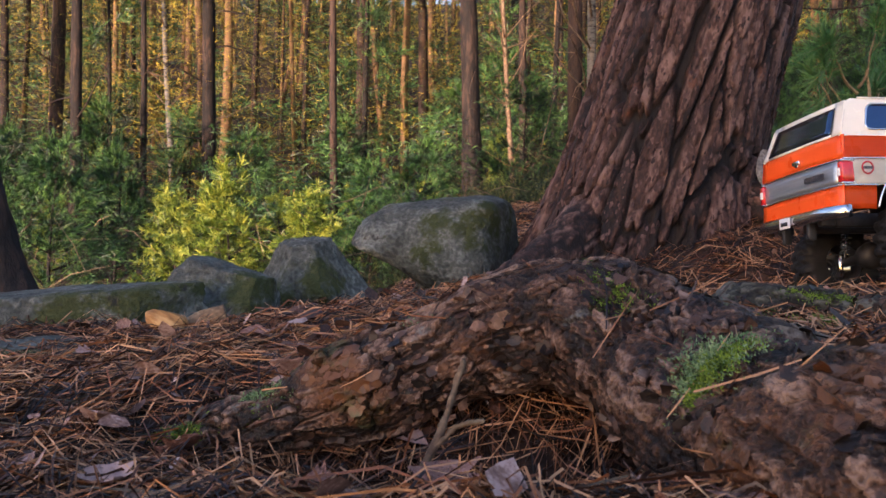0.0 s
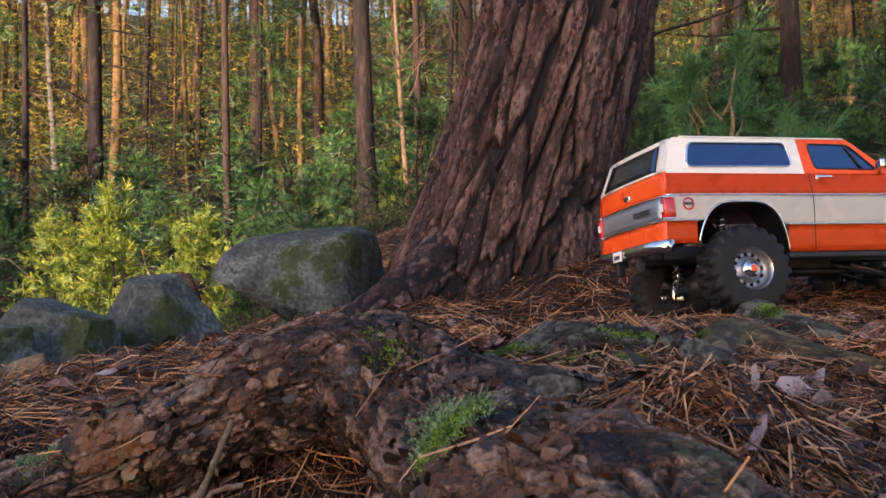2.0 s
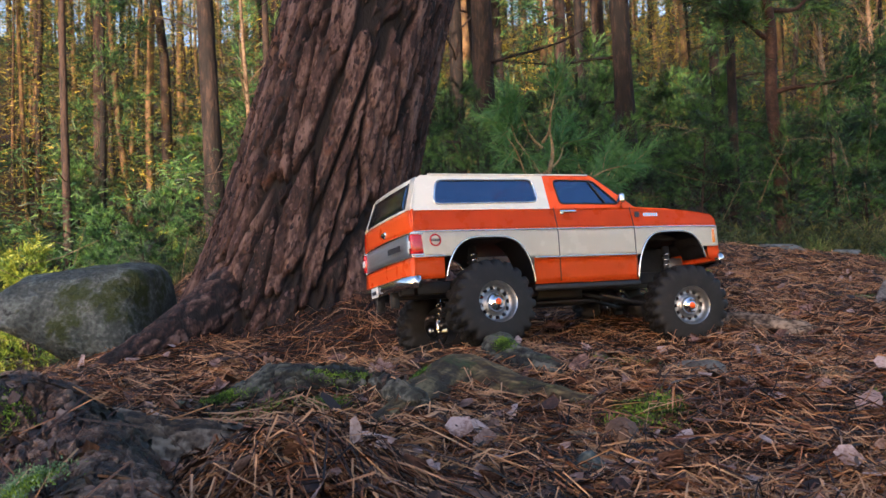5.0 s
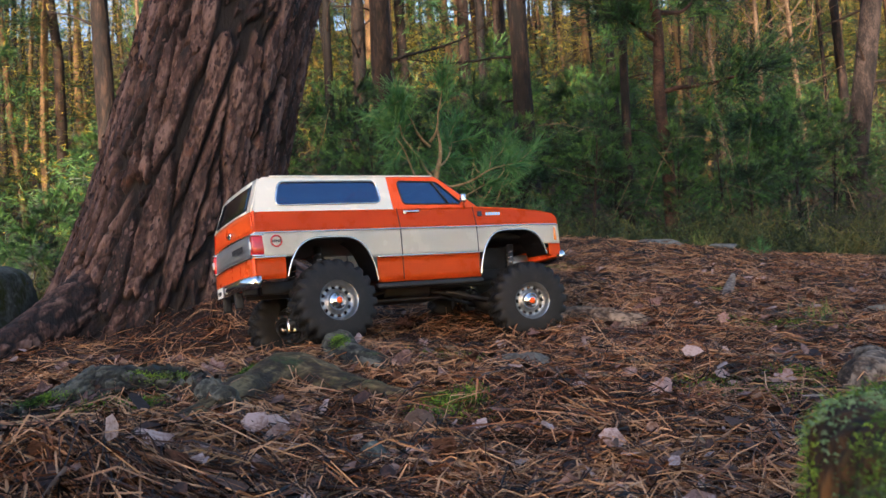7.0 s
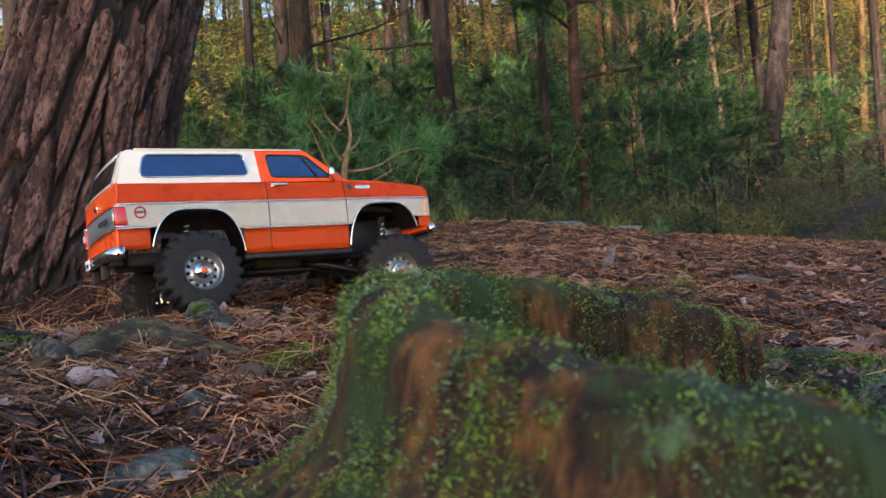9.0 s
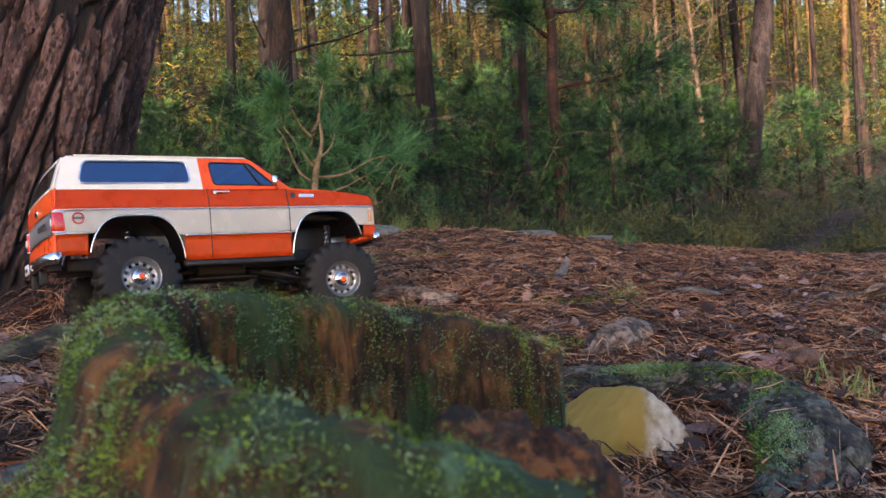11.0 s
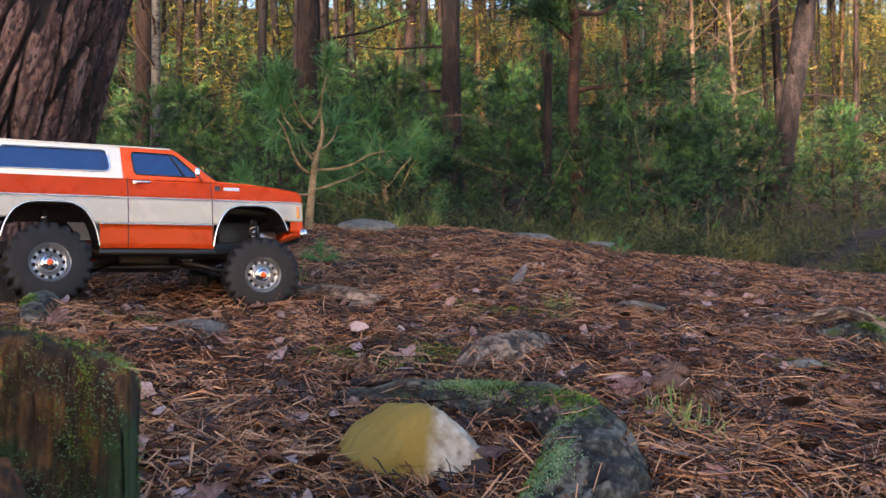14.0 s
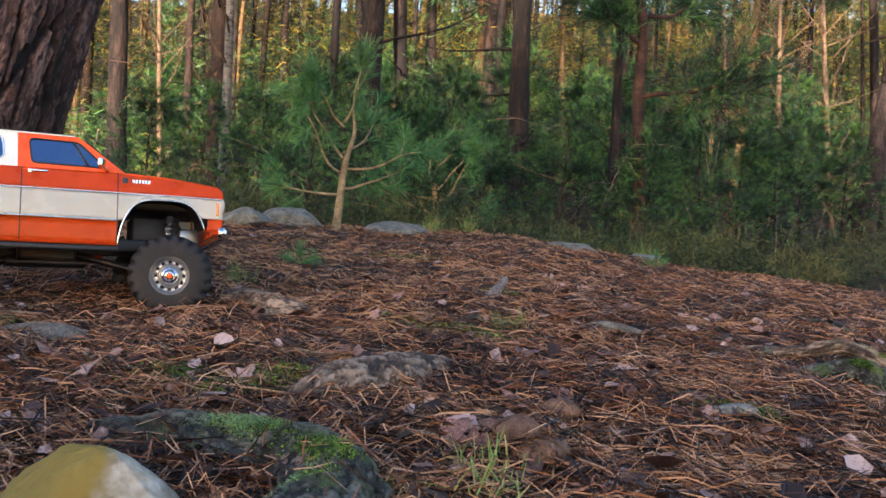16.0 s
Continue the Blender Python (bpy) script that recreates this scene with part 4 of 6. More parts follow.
def dark_stem():
    """A slender dark pine whose flared foot stands behind the mossy slab."""
    tree = thing("pine_tree", "slender dark pine with a flared foot behind a mossy slab", "tree")
    pts = [(-0.640, 1.50, -0.02, 0.060), (-0.672, 1.54, 0.05, 0.040), (-0.705, 1.56, 0.13, 0.030), (-0.755, 1.57, 0.30, 0.026), (-0.93, 1.60, 0.9, 0.025), (-1.25, 1.66, 2.2, 0.021), (-1.6, 1.7, 4.0, 0.010)]
    V, F = tube(pts, 160, 40, lambda P, own: 0.004 * (waves(own[:, 1] * 5, P[:, 2], 0.12, 61) + waves(own[:, 2] * 5, P[:, 2] * 2, 0.1, 62)))
    piece("trunk", mesh_of("trunk", V, F, M_FARBARK), tree)
    rs = np.random.RandomState(63)
    for h in (2.4, 2.9, 3.3, 3.7):
        lp = limb_points(rs, (-1.25 - 0.19 * (h - 2.2), 1.67, h), (rs.normal(), rs.normal(), 0.5), 0.6, 0.008)
        piece("bough", mesh_of("bough", *tube(lp, 14, 5), M_FARBARK), tree)
    return tree


dark_stem()

# heather and low scrub along the edge of the clearing
rs = np.random.RandomState(55)
n = 90000
x = rs.uniform(-6, 13, n)
edge = 4.35 + 0.25 * np.sin(x * 1.3) + 0.10 * np.clip(x - 3.5, 0, 9) + 0.2 * waves(x, x, 1.2, 9) + 1.3 * smooth01(1.0, -1.2, x)
y = edge + np.abs(rs.normal(0, 1.5, n)) + rs.uniform(0, 0.15, n)
trail = np.abs((x - 5.0) * 0.56 - (y - 4.7) * 0.83) < 0.15       # a footpath leads off through the scrub
x, y, edge = x[~trail], y[~trail], edge[~trail]
n = len(x)
clump = 0.5 + 0.7 * waves(x, y, 0.8, 12)
tall = (0.06 + 0.42 * np.clip(clump, 0, 1)) * np.clip((y - edge) * 2.0 + 0.2, 0.2, 1) * rs.uniform(0.5, 1.1, n)
w = rs.normal(0, 1.0, (n, 3)) + np.array([0, 0, 0.6])
w /= np.linalg.norm(w, axis=1)[:, None]
st = np.stack([x, y, height(x, y) + tall * rs.uniform(0, 1.0, n)], 1)
V, F = blades(st, w, rs.uniform(0.04, 0.11, n), rs.uniform(0.004, 0.008, n), rs)
tagged(new("heather", mesh_of("heather", V, F, M_HEATH, False)), "low brown-green heather along the edge of the clearing", "heather", kind="stuff")

# undergrowth and boughs farther in, where no single plant can be told apart
def woods(name, label, material, seed, clumps, per, near, far, top, size, spread):
    rs = np.random.RandomState(seed)
    y = near + (far - near) * rs.uniform(0, 1, clumps) ** 1.3
    x = rs.uniform(-0.68, 1.12, clumps) * (y + 3) + 0.5
    keep = waves(x, y, 7.0, seed + 3) > -0.45
    x, y = x[keep], y[keep]
    z = height(x, y) + (y * top) * rs.uniform(0, 1, len(x)) ** 1.1
    c = np.stack([x, y, z], 1)
    k = y / near
    c = np.repeat(c, per, 0) + rs.normal(size=(len(x) * per, 3)) * np.array([1, 1, 0.45]) * np.repeat(k * spread, per)[:, None]
    d = rs.normal(size=c.shape) * np.array([1, 1, 0.55])
    d /= np.linalg.norm(d, axis=1)[:, None]
    ln = np.repeat(k * size, per) * rs.uniform(0.5, 1.1, len(c))
    V, F = blades(c, d, ln, ln * 0.13, rs)
    return tagged(new(name, mesh_of(name, V, F, material, False)), label, "undergrowth", kind="stuff")


woods("undergrowth", "dark green tangle of young pines deeper in the wood", M_LEAFG, 401, 1700, 70, 8.5, 30, 0.16, 0.09, 0.11)
woods("far_woods", "green foliage of the far wood, coloured gold as if in low sun", M_SUNGOLD, 402, 7000, 90, 14.5, 70, 0.34, 0.098, 0.50)


# crowded far trunks, too many and too far to be told apart
def far_trunks(count, seed):
    rs = np.random.RandomState(seed)
    y = 16 + 46 * rs.uniform(0, 1, count) ** 0.9
    x = rs.uniform(-0.68, 1.12, count) * (y + 3) + 0.5
    tall, r = rs.uniform(7, 14, count), rs.uniform(0.045, 0.13, count)
    lean, bow = rs.normal(0, 0.035, (count, 2)), rs.normal(0, 0.012, (count, 2))
    a = np.arange(6) * math.pi / 3
    u = np.linspace(0, 1, 6)
    base = np.stack([x, y, height(x, y) - 0.2], 1)
    P = np.zeros((count, 6, 6, 3))
    for k, t in enumerate(u):
        c = base + np.c_[(lean * t + bow * math.sin(5 * t)) * tall[:, None], tall * t]
        P[:, k, :, 0] = c[:, 0:1] + np.cos(a) * (r * (1 - 0.65 * t))[:, None]
        P[:, k, :, 1] = c[:, 1:2] + np.sin(a) * (r * (1 - 0.65 * t))[:, None]
        P[:, k, :, 2] = c[:, 2:3]
    F = (grid_faces(6, 6, True)[None] + (np.arange(count) * 36)[:, None, None]).reshape(-1, 4)
    return tagged(new("far_trunks", mesh_of("far_trunks", P, F, M_PINEGOLD)), "slim orange-barked trunks, tinted gold as if sunlit, crowded in the far wood", "trees", kind="stuff")


far_trunks(420, 403)


# dead twigs tangled in the undergrowth
def dead_brush(count, seed):
    rs = np.random.RandomState(seed)
    y = 4.9 + 7.5 * rs.uniform(0, 1, count) ** 1.3
    x = rs.uniform(-0.6, 1.05, count) * (y + 1.5) + 0.5
    st = np.stack([x, y, height(x, y) + rs.uniform(0.0, 0.9, count) ** 1.5], 1)
    w = rs.normal(0, 1, (count, 3)) * np.array([1, 0.6, 0.5]) + np.array([0, 0, 0.35])
    w /= np.linalg.norm(w, axis=1)[:, None]
    V, F = ribbons(st, w, rs.uniform(0.12, 0.5, count), rs.uniform(0.003, 0.006, count), rs.normal(0, 0.2, count), rs)
    return tagged(new("dead_brushwood", mesh_of("dead_brushwood", V, F, M_TWIG, False)), "pale dead twigs tangled among the young pines", "twigs", kind="stuff")


dead_brush(1100, 404)

# ---- roots, rocks and the stump ----
def root(name, label, points, material, size=0.02, depth=0.010, nu=220, nv=80, long=1.8, seed=1, flat=1.0, lump=0.006, moss=(), scales=0, scale=(0.0014, 0.0048), litter=0):
    """A root: a tube with scaly bark, swellings, and tufts of moss as parts."""
    ob = thing(name, label, "root")
    box = []

    def rough(P, own):
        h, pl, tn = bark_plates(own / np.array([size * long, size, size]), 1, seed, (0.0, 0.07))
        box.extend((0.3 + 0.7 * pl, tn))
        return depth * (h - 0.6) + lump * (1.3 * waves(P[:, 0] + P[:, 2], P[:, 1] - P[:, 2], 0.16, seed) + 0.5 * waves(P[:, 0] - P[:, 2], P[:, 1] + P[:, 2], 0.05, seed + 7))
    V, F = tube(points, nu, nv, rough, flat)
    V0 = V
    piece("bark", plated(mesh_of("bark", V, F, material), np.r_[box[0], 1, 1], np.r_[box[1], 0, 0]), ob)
    line = spline(points, 100)
    rs = np.random.RandomState(seed)
    if scales:
        G, N, U = skin(V, nu, nv)
        i = rs.choice(len(G), scales, p=None)
        i = i[waves(G[i, 0] + G[i, 2], G[i, 1] - G[i, 2], 0.09, seed + 4) > 0.0]
        stuff(piece("flaking", mesh_of("flaking", *chips(G[i], N[i], U[i], rs.uniform(*scale, len(i)), rs, 0.0006, 0.16), M_FLAKE, False), ob, "loose flaky bark scales"))
    for u, turn, big, *other in moss:
        c = line[int(u * 99)]
        m = 2600
        a = rs.normal(turn, 0.25, m)
        k = np.clip(int(u * 99) + rs.normal(0, 100 * big / 0.5, m).astype(int), 0, 99)
        tang = line[min(99, int(u * 99) + 2)][:3] - line[max(0, int(u * 99) - 2)][:3]
        tang /= np.linalg.norm(tang)
        side = np.cross(tang, (0, 0, 1))
        side /= np.linalg.norm(side)
        out = np.cos(a)[:, None] * np.array([0, 0, 1.0]) + np.sin(a)[:, None] * side
        st = line[k][:, :3] + tang * rs.uniform(-0.006, 0.006, (m, 1)) + out * (line[k][:, 3:4] + depth * 0.15 + rs.normal(0, 0.0012, (m, 1)))
        way = out + rs.normal(0, 0.9, out.shape)
        way /= np.linalg.norm(way, axis=1)[:, None]
        V, F = blades(st, way, rs.uniform(0.0008, 0.0022, m), rs.uniform(0.0006, 0.0014, m), rs)
        stuff(piece("moss", mesh_of("moss", V, F, other[0] if other else M_MOSS, False), ob, "pale green lichen" if other else "green moss"))
    if litter:                                    # needles that came to rest on the root
        G, N, U = skin(V0, nu, nv)
        i = rs.choice(np.nonzero(N[:, 2] > 0.55)[0], litter)
        way = np.cross(N[i], rs.normal(size=(litter, 3)))
        way /= np.linalg.norm(way, axis=1)[:, None]
        ln = rs.uniform(0.015, 0.06, litter)
        V, F = ribbons(G[i] + N[i] * 0.003 - way * ln[:, None] / 2, way, ln, rs.uniform(0.0009, 0.0015, litter), rs.normal(0, 0.04, litter), rs)
        tagged(new("fallen_needles", mesh_of("fallen_needles", V, F, M_NEEDLE, False)), "dry pine needles caught on a root", "pine needles", kind="stuff")
    return ob


arch_root = root("tree_root", "thick arching pine root with flaky reddish bark and moss",
     [(-0.36, 0.71, -0.07, 0.014), (-0.22, 0.705, -0.028, 0.017), (-0.14, 0.70, -0.008, 0.019), (-0.085, 0.70, 0.010, 0.024), (-0.020, 0.695, 0.031, 0.031), (0.030, 0.695, 0.054, 0.036), (0.095, 0.685, 0.080, 0.040),
      (0.145, 0.670, 0.087, 0.044), (0.190, 0.625, 0.062, 0.046), (0.208, 0.550, 0.045, 0.050), (0.226, 0.490, 0.042, 0.051), (0.244, 0.420, 0.042, 0.052), (0.272, 0.310, 0.020, 0.052), (0.310, 0.180, -0.045, 0.050), (0.33, 0.05, -0.13, 0.045)],
     M_ROOT, 0.013, 0.0065, 900, 240, 2.4, 3, lump=0.009, scales=7000, litter=160, moss=((0.470, 0.35, 0.005), (0.583, 0.70, 0.006, M_LICHEN), (0.595, 0.8, 0.003), (0.20, 0.9, 0.012), (0.24, 0.4, 0.02, M_LICHEN), (0.31, 0.15, 0.010, M_LICHEN), (0.17, 0.6, 0.02)))
spur = root("tree_root", "", [(0.150, 0.665, 0.080, 0.034), (0.195, 0.655, 0.076, 0.031), (0.245, 0.668, 0.070, 0.028), (0.295, 0.695, 0.062, 0.022), (0.345, 0.735, 0.055, 0.014), (0.39, 0.78, 0.045, 0.008)],
            M_PALEROOT, 0.012, 0.005, 220, 90, 3.0, 23, lump=0.006, scales=900, litter=60)
for ob in list(spur.children):
    ob.parent = arch_root
    ob.name = "spur_" + ob.name.split(".")[0]
    tagged(ob, "pale weathered spur of the root")
bpy.data.objects.remove(spur)
root("tree_root", "mossy grey gnarled root running over the litter",
     [(0.242, 0.894, 0.073, 0.0080), (0.277, 0.938, 0.070, 0.0119), (0.302, 0.951, 0.073, 0.0163), (0.339, 0.969, 0.080, 0.0184), (0.377, 0.934, 0.083, 0.0177), (0.415, 0.930, 0.079, 0.0165), (0.438, 0.852, 0.076, 0.0119), (0.456, 0.808, 0.069, 0.0072)],
     M_OLDROOT, 0.014, 0.006, 320, 90, 3.0, 5, flat=1.25, lump=0.010, scales=900, moss=((0.2, 0.5, 0.02), (0.6, 0.4, 0.03)))
root("tree_root", "smooth olive-brown root hump rising from the needles",
     [(0.403, 0.772, 0.067, 0.0068), (0.422, 0.806, 0.067, 0.0109), (0.451, 0.847, 0.070, 0.0170), (0.497, 0.950, 0.072, 0.0255), (0.542, 0.998, 0.070, 0.0313), (0.568, 0.942, 0.064, 0.0278), (0.590, 0.896, 0.062, 0.0205), (0.608, 0.865, 0.062, 0.0119), (0.625, 0.842, 0.061, 0.0068)],
     M_BROWNROOT, 0.012, 0.0015, 260, 80, 6.0, 15, lump=0.005, moss=((0.45, -0.9, 0.02),))
root("tree_root", "short broken root end sticking out of the litter",
     [(0.655, 1.330, 0.092, 0.017), (0.622, 1.150, 0.098, 0.019), (0.617, 1.040, 0.088, 0.019), (0.630, 0.970, 0.080, 0.016), (0.652, 0.930, 0.072, 0.010)], M_OLDROOT, 0.010, 0.004, 140, 60, 4.0, 6, lump=0.004, moss=((0.6, 0.4, 0.02),))
root("tree_root", "low brown root hump half buried in needles",
     [(0.94, 1.36, 0.07, 0.02), (1.03, 1.33, 0.092, 0.030), (1.10, 1.26, 0.085, 0.030), (1.17, 1.19, 0.06, 0.02), (1.22, 1.13, 0.03, 0.012)], M_PALEROOT, 0.012, 0.004, 170, 70, 3.0, 7, lump=0.005)
root("tree_root", "pale weathered root lying across the needles",
     [(0.84, 0.62, -0.012, 0.015), (0.92, 0.60, 0.015, 0.020), (1.01, 0.545, 0.020, 0.025), (1.055, 0.46, 0.007, 0.034), (1.030, 0.395, -0.010, 0.038), (0.985, 0.33, -0.022, 0.040), (0.92, 0.265, -0.044, 0.036), (0.85, 0.19, -0.08, 0.02)],
     M_OLDROOT, 0.011, 0.0035, 420, 130, 2.8, 8, lump=0.010, scales=1500, litter=70, moss=((0.38, 0.5, 0.03), (0.47, 0.2, 0.02), (0.56, 0.7, 0.03, M_LICHEN), (0.66, 0.5, 0.03, M_LICHEN), (0.62, 1.0, 0.03), (0.30, 0.3, 0.02, M_LICHEN)))
root("tree_root", "grey root hump with lichen",
     [(1.02, 0.70, 0.01, 0.014), (1.09, 0.745, 0.038, 0.023), (1.16, 0.80, 0.043, 0.027), (1.23, 0.88, 0.041, 0.023), (1.32, 0.93, 0.025, 0.012)], M_PALEROOT, 0.012, 0.004, 150, 64, 3.0, 9, lump=0.005)
root("tree_root", "twisted grey root loop above the litter",
     [(1.72, 1.225, 0.050, 0.004), (1.83, 1.205, 0.053, 0.006), (1.919, 1.175, 0.055, 0.008), (1.953, 1.14, 0.062, 0.010), (1.977, 1.11, 0.070, 0.012), (1.996, 1.085, 0.062, 0.012), (2.020, 1.05, 0.044, 0.011),
      (2.055, 1.015, 0.024, 0.011), (2.11, 0.96, -0.005, 0.010)], M_PALEROOT, 0.010, 0.003, 220, 70, 4.0, 10, lump=0.003, moss=((0.75, 0.4, 0.02),))
root("tree_root", "mossy root beside a grey root loop",
     [(1.80, 1.06, 0.020, 0.007), (1.862, 1.045, 0.032, 0.011), (1.907, 1.035, 0.036, 0.015), (1.938, 1.008, 0.036, 0.019), (1.944, 0.965, 0.014, 0.023), (1.938, 0.915, -0.014, 0.024), (1.945, 0.86, -0.042, 0.022), (1.96, 0.80, -0.08, 0.016)],
     M_OLDROOT, 0.012, 0.004, 200, 70, 2.0, 12, lump=0.005, moss=((0.40, 0.5, 0.02), (0.62, 0.8, 0.02)))
root("tree_root", "short grey root arch among the needles",
     [(2.30, 1.74, 0.070, 0.012), (2.338, 1.66, 0.078, 0.014), (2.348, 1.60, 0.076, 0.014), (2.33, 1.50, 0.062, 0.012), (2.30, 1.42, 0.045, 0.008)], M_OLDROOT, 0.010, 0.003, 120, 50, 3.0, 31, lump=0.004)


boulder("rounded grey-green boulder with moss", -0.285, 1.385, 0.068, 0.100, 0.10, 0.078, 20, seed=1, square=0.8, peak=0.25)
boulder("grey boulder with a blunt three-sided peak", -0.198, 1.575, 0.085, 0.112, 0.090, 0.112, 8, seed=21, square=0.75, peak=0.55, facet=1.0)
boulder("grey boulder overhanging its narrow base, with needles on top", -0.022, 1.985, 0.140, 0.185, 0.200, 0.108, -6, (9, -4), seed=2, square=0.32, under=True, facet=0.6)
boulder("dark narrow stone foot below an overhanging boulder", 0.020, 1.98, 0.055, 0.10, 0.11, 0.09, 30, seed=3)
boulder("small brown stone between two boulders", -0.235, 1.93, 0.080, 0.070, 0.06, 0.095, 0, seed=4, material=M_WARMROCK)
boulder("long mossy slab half sunk in the litter", -0.48, 1.250, 0.040, 0.22, 0.12, 0.056, 14, (0, -7), seed=5, square=0.7)
boulder("low mossy stone in the needles", -0.405, 0.985, 0.012, 0.165, 0.075, 0.042, 8, seed=6)
boulder("mossy grey rock behind the pine's foot", -0.7, 10.0, 0.48, 0.34, 0.30, 0.42, 15, seed=22, square=0.7)
boulder("flat grey stone beside the pine", 1.36, 3.56, z_at(1.36, 3.56) + 0.01, 0.16, 0.10, 0.06, 5, seed=7, material=M_OLDSTONE)
boulder("flat grey stone at the top of the slope", 0.75, 3.55, z_at(0.75, 3.55) + 0.01, 0.14, 0.10, 0.055, 0, seed=8, material=M_OLDSTONE)
boulder("flat blue-grey stone in the needles", 1.17, 3.50, z_at(1.17, 3.50) + 0.01, 0.11, 0.10, 0.055, 0, seed=18, material=M_OLDSTONE)
boulder("flat pale stone in the needles", 1.80, 3.60, z_at(1.80, 3.60) + 0.01, 0.15, 0.10, 0.05, 10, seed=9, material=M_OLDSTONE)
boulder("flat pale stone at the edge of the clearing", 2.52, 3.45, z_at(2.52, 3.45), 0.15, 0.10, 0.035, 10, seed=10, material=M_OLDSTONE)
boulder("flat pale stone under heather", 2.95, 3.65, z_at(2.95, 3.65), 0.13, 0.10, 0.035, 10, seed=11, material=M_OLDSTONE)


def hollow_stump():
    """A rotten stump: a shell of upright wood about a hollow, broken open at one side."""
    st = thing("tree_stump", "rotten hollow tree stump with moss and lichen", "stump")
    rim = spline([(0.588, -0.026, 0.098), (0.568, -0.014, 0.107), (0.545, 0.002, 0.113), (0.530, 0.030, 0.117), (0.521, 0.065, 0.122), (0.518, 0.102, 0.131), (0.534, 0.148, 0.134), (0.571, 0.176, 0.133),
                  (0.611, 0.188, 0.128), (0.651, 0.190, 0.121), (0.685, 0.184, 0.113), (0.701, 0.172, 0.104)], 620)
    nu = len(rim)
    t = np.gradient(rim[:, :2], axis=0)
    t /= np.linalg.norm(t, axis=1)[:, None]
    out = np.stack([-t[:, 1], t[:, 0]], 1)
    run = np.r_[0, np.cumsum(np.linalg.norm(np.diff(rim[:, :2], axis=0), axis=1))]
    top = rim[:, 2] + 0.0025 * waves(run, run, 0.035, 3) + 0.0016 * waves(run, run, 0.009, 4)
    thick = 0.011 + 0.003 * waves(run, run, 0.08, 5) - 0.004 * smooth01(0.02, 0.0, run) - 0.004 * smooth01(run[-1] - 0.02, run[-1], run)
    rows = [(1.0, u) for u in np.linspace(0, 0.96, 90)] + [(math.cos(a), 0.96 + 0.04 * math.sin(a)) for a in np.linspace(0.15, 2.99, 15)] + [(-1.0, u) for u in np.linspace(0.96, 0, 90)]
    nv = len(rows)
    S, Uu = np.array([r[0] for r in rows])[None], np.array([r[1] for r in rows])[None]
    Z = -0.10 + (top[:, None] + 0.10) * Uu
    foot = 0.030 * np.exp(-np.clip(Z - 0.080, -0.10, None) / 0.013).clip(0, 1.6) * (S > 0) + 0.10 * np.clip(0.06 - Z, 0, 0.2) * (S > 0)
    foot = foot * smooth01(0.72, 0.52, run / run[-1])[:, None]
    off = (S - 1) * thick[:, None] + foot
    X, Y = rim[:, 0:1] + out[:, 0:1] * off, rim[:, 1:2] + out[:, 1:2] * off
    P = np.stack([X, Y, Z], -1).reshape(-1, 3)
    R2 = np.stack([np.repeat(run[:, None], nv, 1), np.repeat(S, nu, 0) * 0.02, Z], -1).reshape(-1, 3)
    f1, f2, rid = cells(R2 / np.array([0.0055, 0.02, 0.16]) + 0.25 * waves(R2[:, 0], R2[:, 2], 0.03, 8)[:, None], 31)
    g = 0.0014 * (rid - 0.5) - 0.0016 * smooth01(0.14, 0.0, f2 - f1) + 0.0010 * waves(R2[:, 0] + R2[:, 2] * 0.2, R2[:, 1] - R2[:, 2] * 0.3, 0.03, 33) + 0.0015 * waves(R2[:, 0], R2[:, 2], 0.009, 34)
    n3 = np.repeat(np.c_[out, np.zeros(nu)][:, None], nv, 1).reshape(-1, 3) * np.sign(np.repeat(S, nu, 0)).reshape(-1, 1)
    P = P + n3 * g[:, None]
    V = np.vstack([P, P.reshape(nu, nv, 3)[0].mean(0), P.reshape(nu, nv, 3)[-1].mean(0)])
    F = [tuple(f) for f in grid_faces(nu, nv, True)]
    F += [(len(V) - 2, (j + 1) % nv, j) for j in range(nv)] + [(len(V) - 1, (nu - 1) * nv + j, (nu - 1) * nv + (j + 1) % nv) for j in range(nv)]
    piece("wood", mesh_of("wood", V, F, M_STUMP), st)
    rs = np.random.RandomState(35)
    for nm, mat, cnt, lab, sd, thr in (("moss", M_MOSS, 120000, "dark green moss", 36, 0.02), ("lichen", M_LICHEN, 60000, "pale grey-green lichen", 37, 0.08)):
        k = rs.randint(0, len(P), cnt * 3)
        k = k[(waves(R2[k, 0] * 1.6 + R2[k, 1], R2[k, 2] * 0.9, 0.05, sd) + 0.5 * waves(R2[k, 0] * 2, R2[k, 2], 0.014, sd + 3) > thr) & (P[k, 2] > -0.05)][:cnt]
        way = n3[k] + np.array([0, 0, 0.3]) + rs.normal(0, 0.6, (len(k), 3))
        way /= np.linalg.norm(way, axis=1)[:, None]
        stuff(piece(nm, mesh_of(nm, *blades(P[k] + rs.normal(0, 0.0012, (len(k), 3)), way, rs.uniform(0.0005, 0.0014, len(k)), np.full(len(k), 0.0005), rs), mat, False), st, lab))
    # a crumbling lump is left of the broken side
    for k, (x, y, z, sx, sy, sz, lab) in enumerate(((0.622, 0.076, 0.024, 0.042, 0.034, 0.082, "crumbling orange rotten wood"), (0.652, 0.092, 0.018, 0.030, 0.030, 0.076, "crumbling orange rotten wood"))):
        lump = boulder("", 0, 0, 0, sx, sy, sz, 0, (0, 0), seed=81 + k, material=M_ROT, name="rotten_lump", n=70, facet=0.6)
        for key in ("label", "category"):
            if key in lump:
                del lump[key]
        me = lump.data
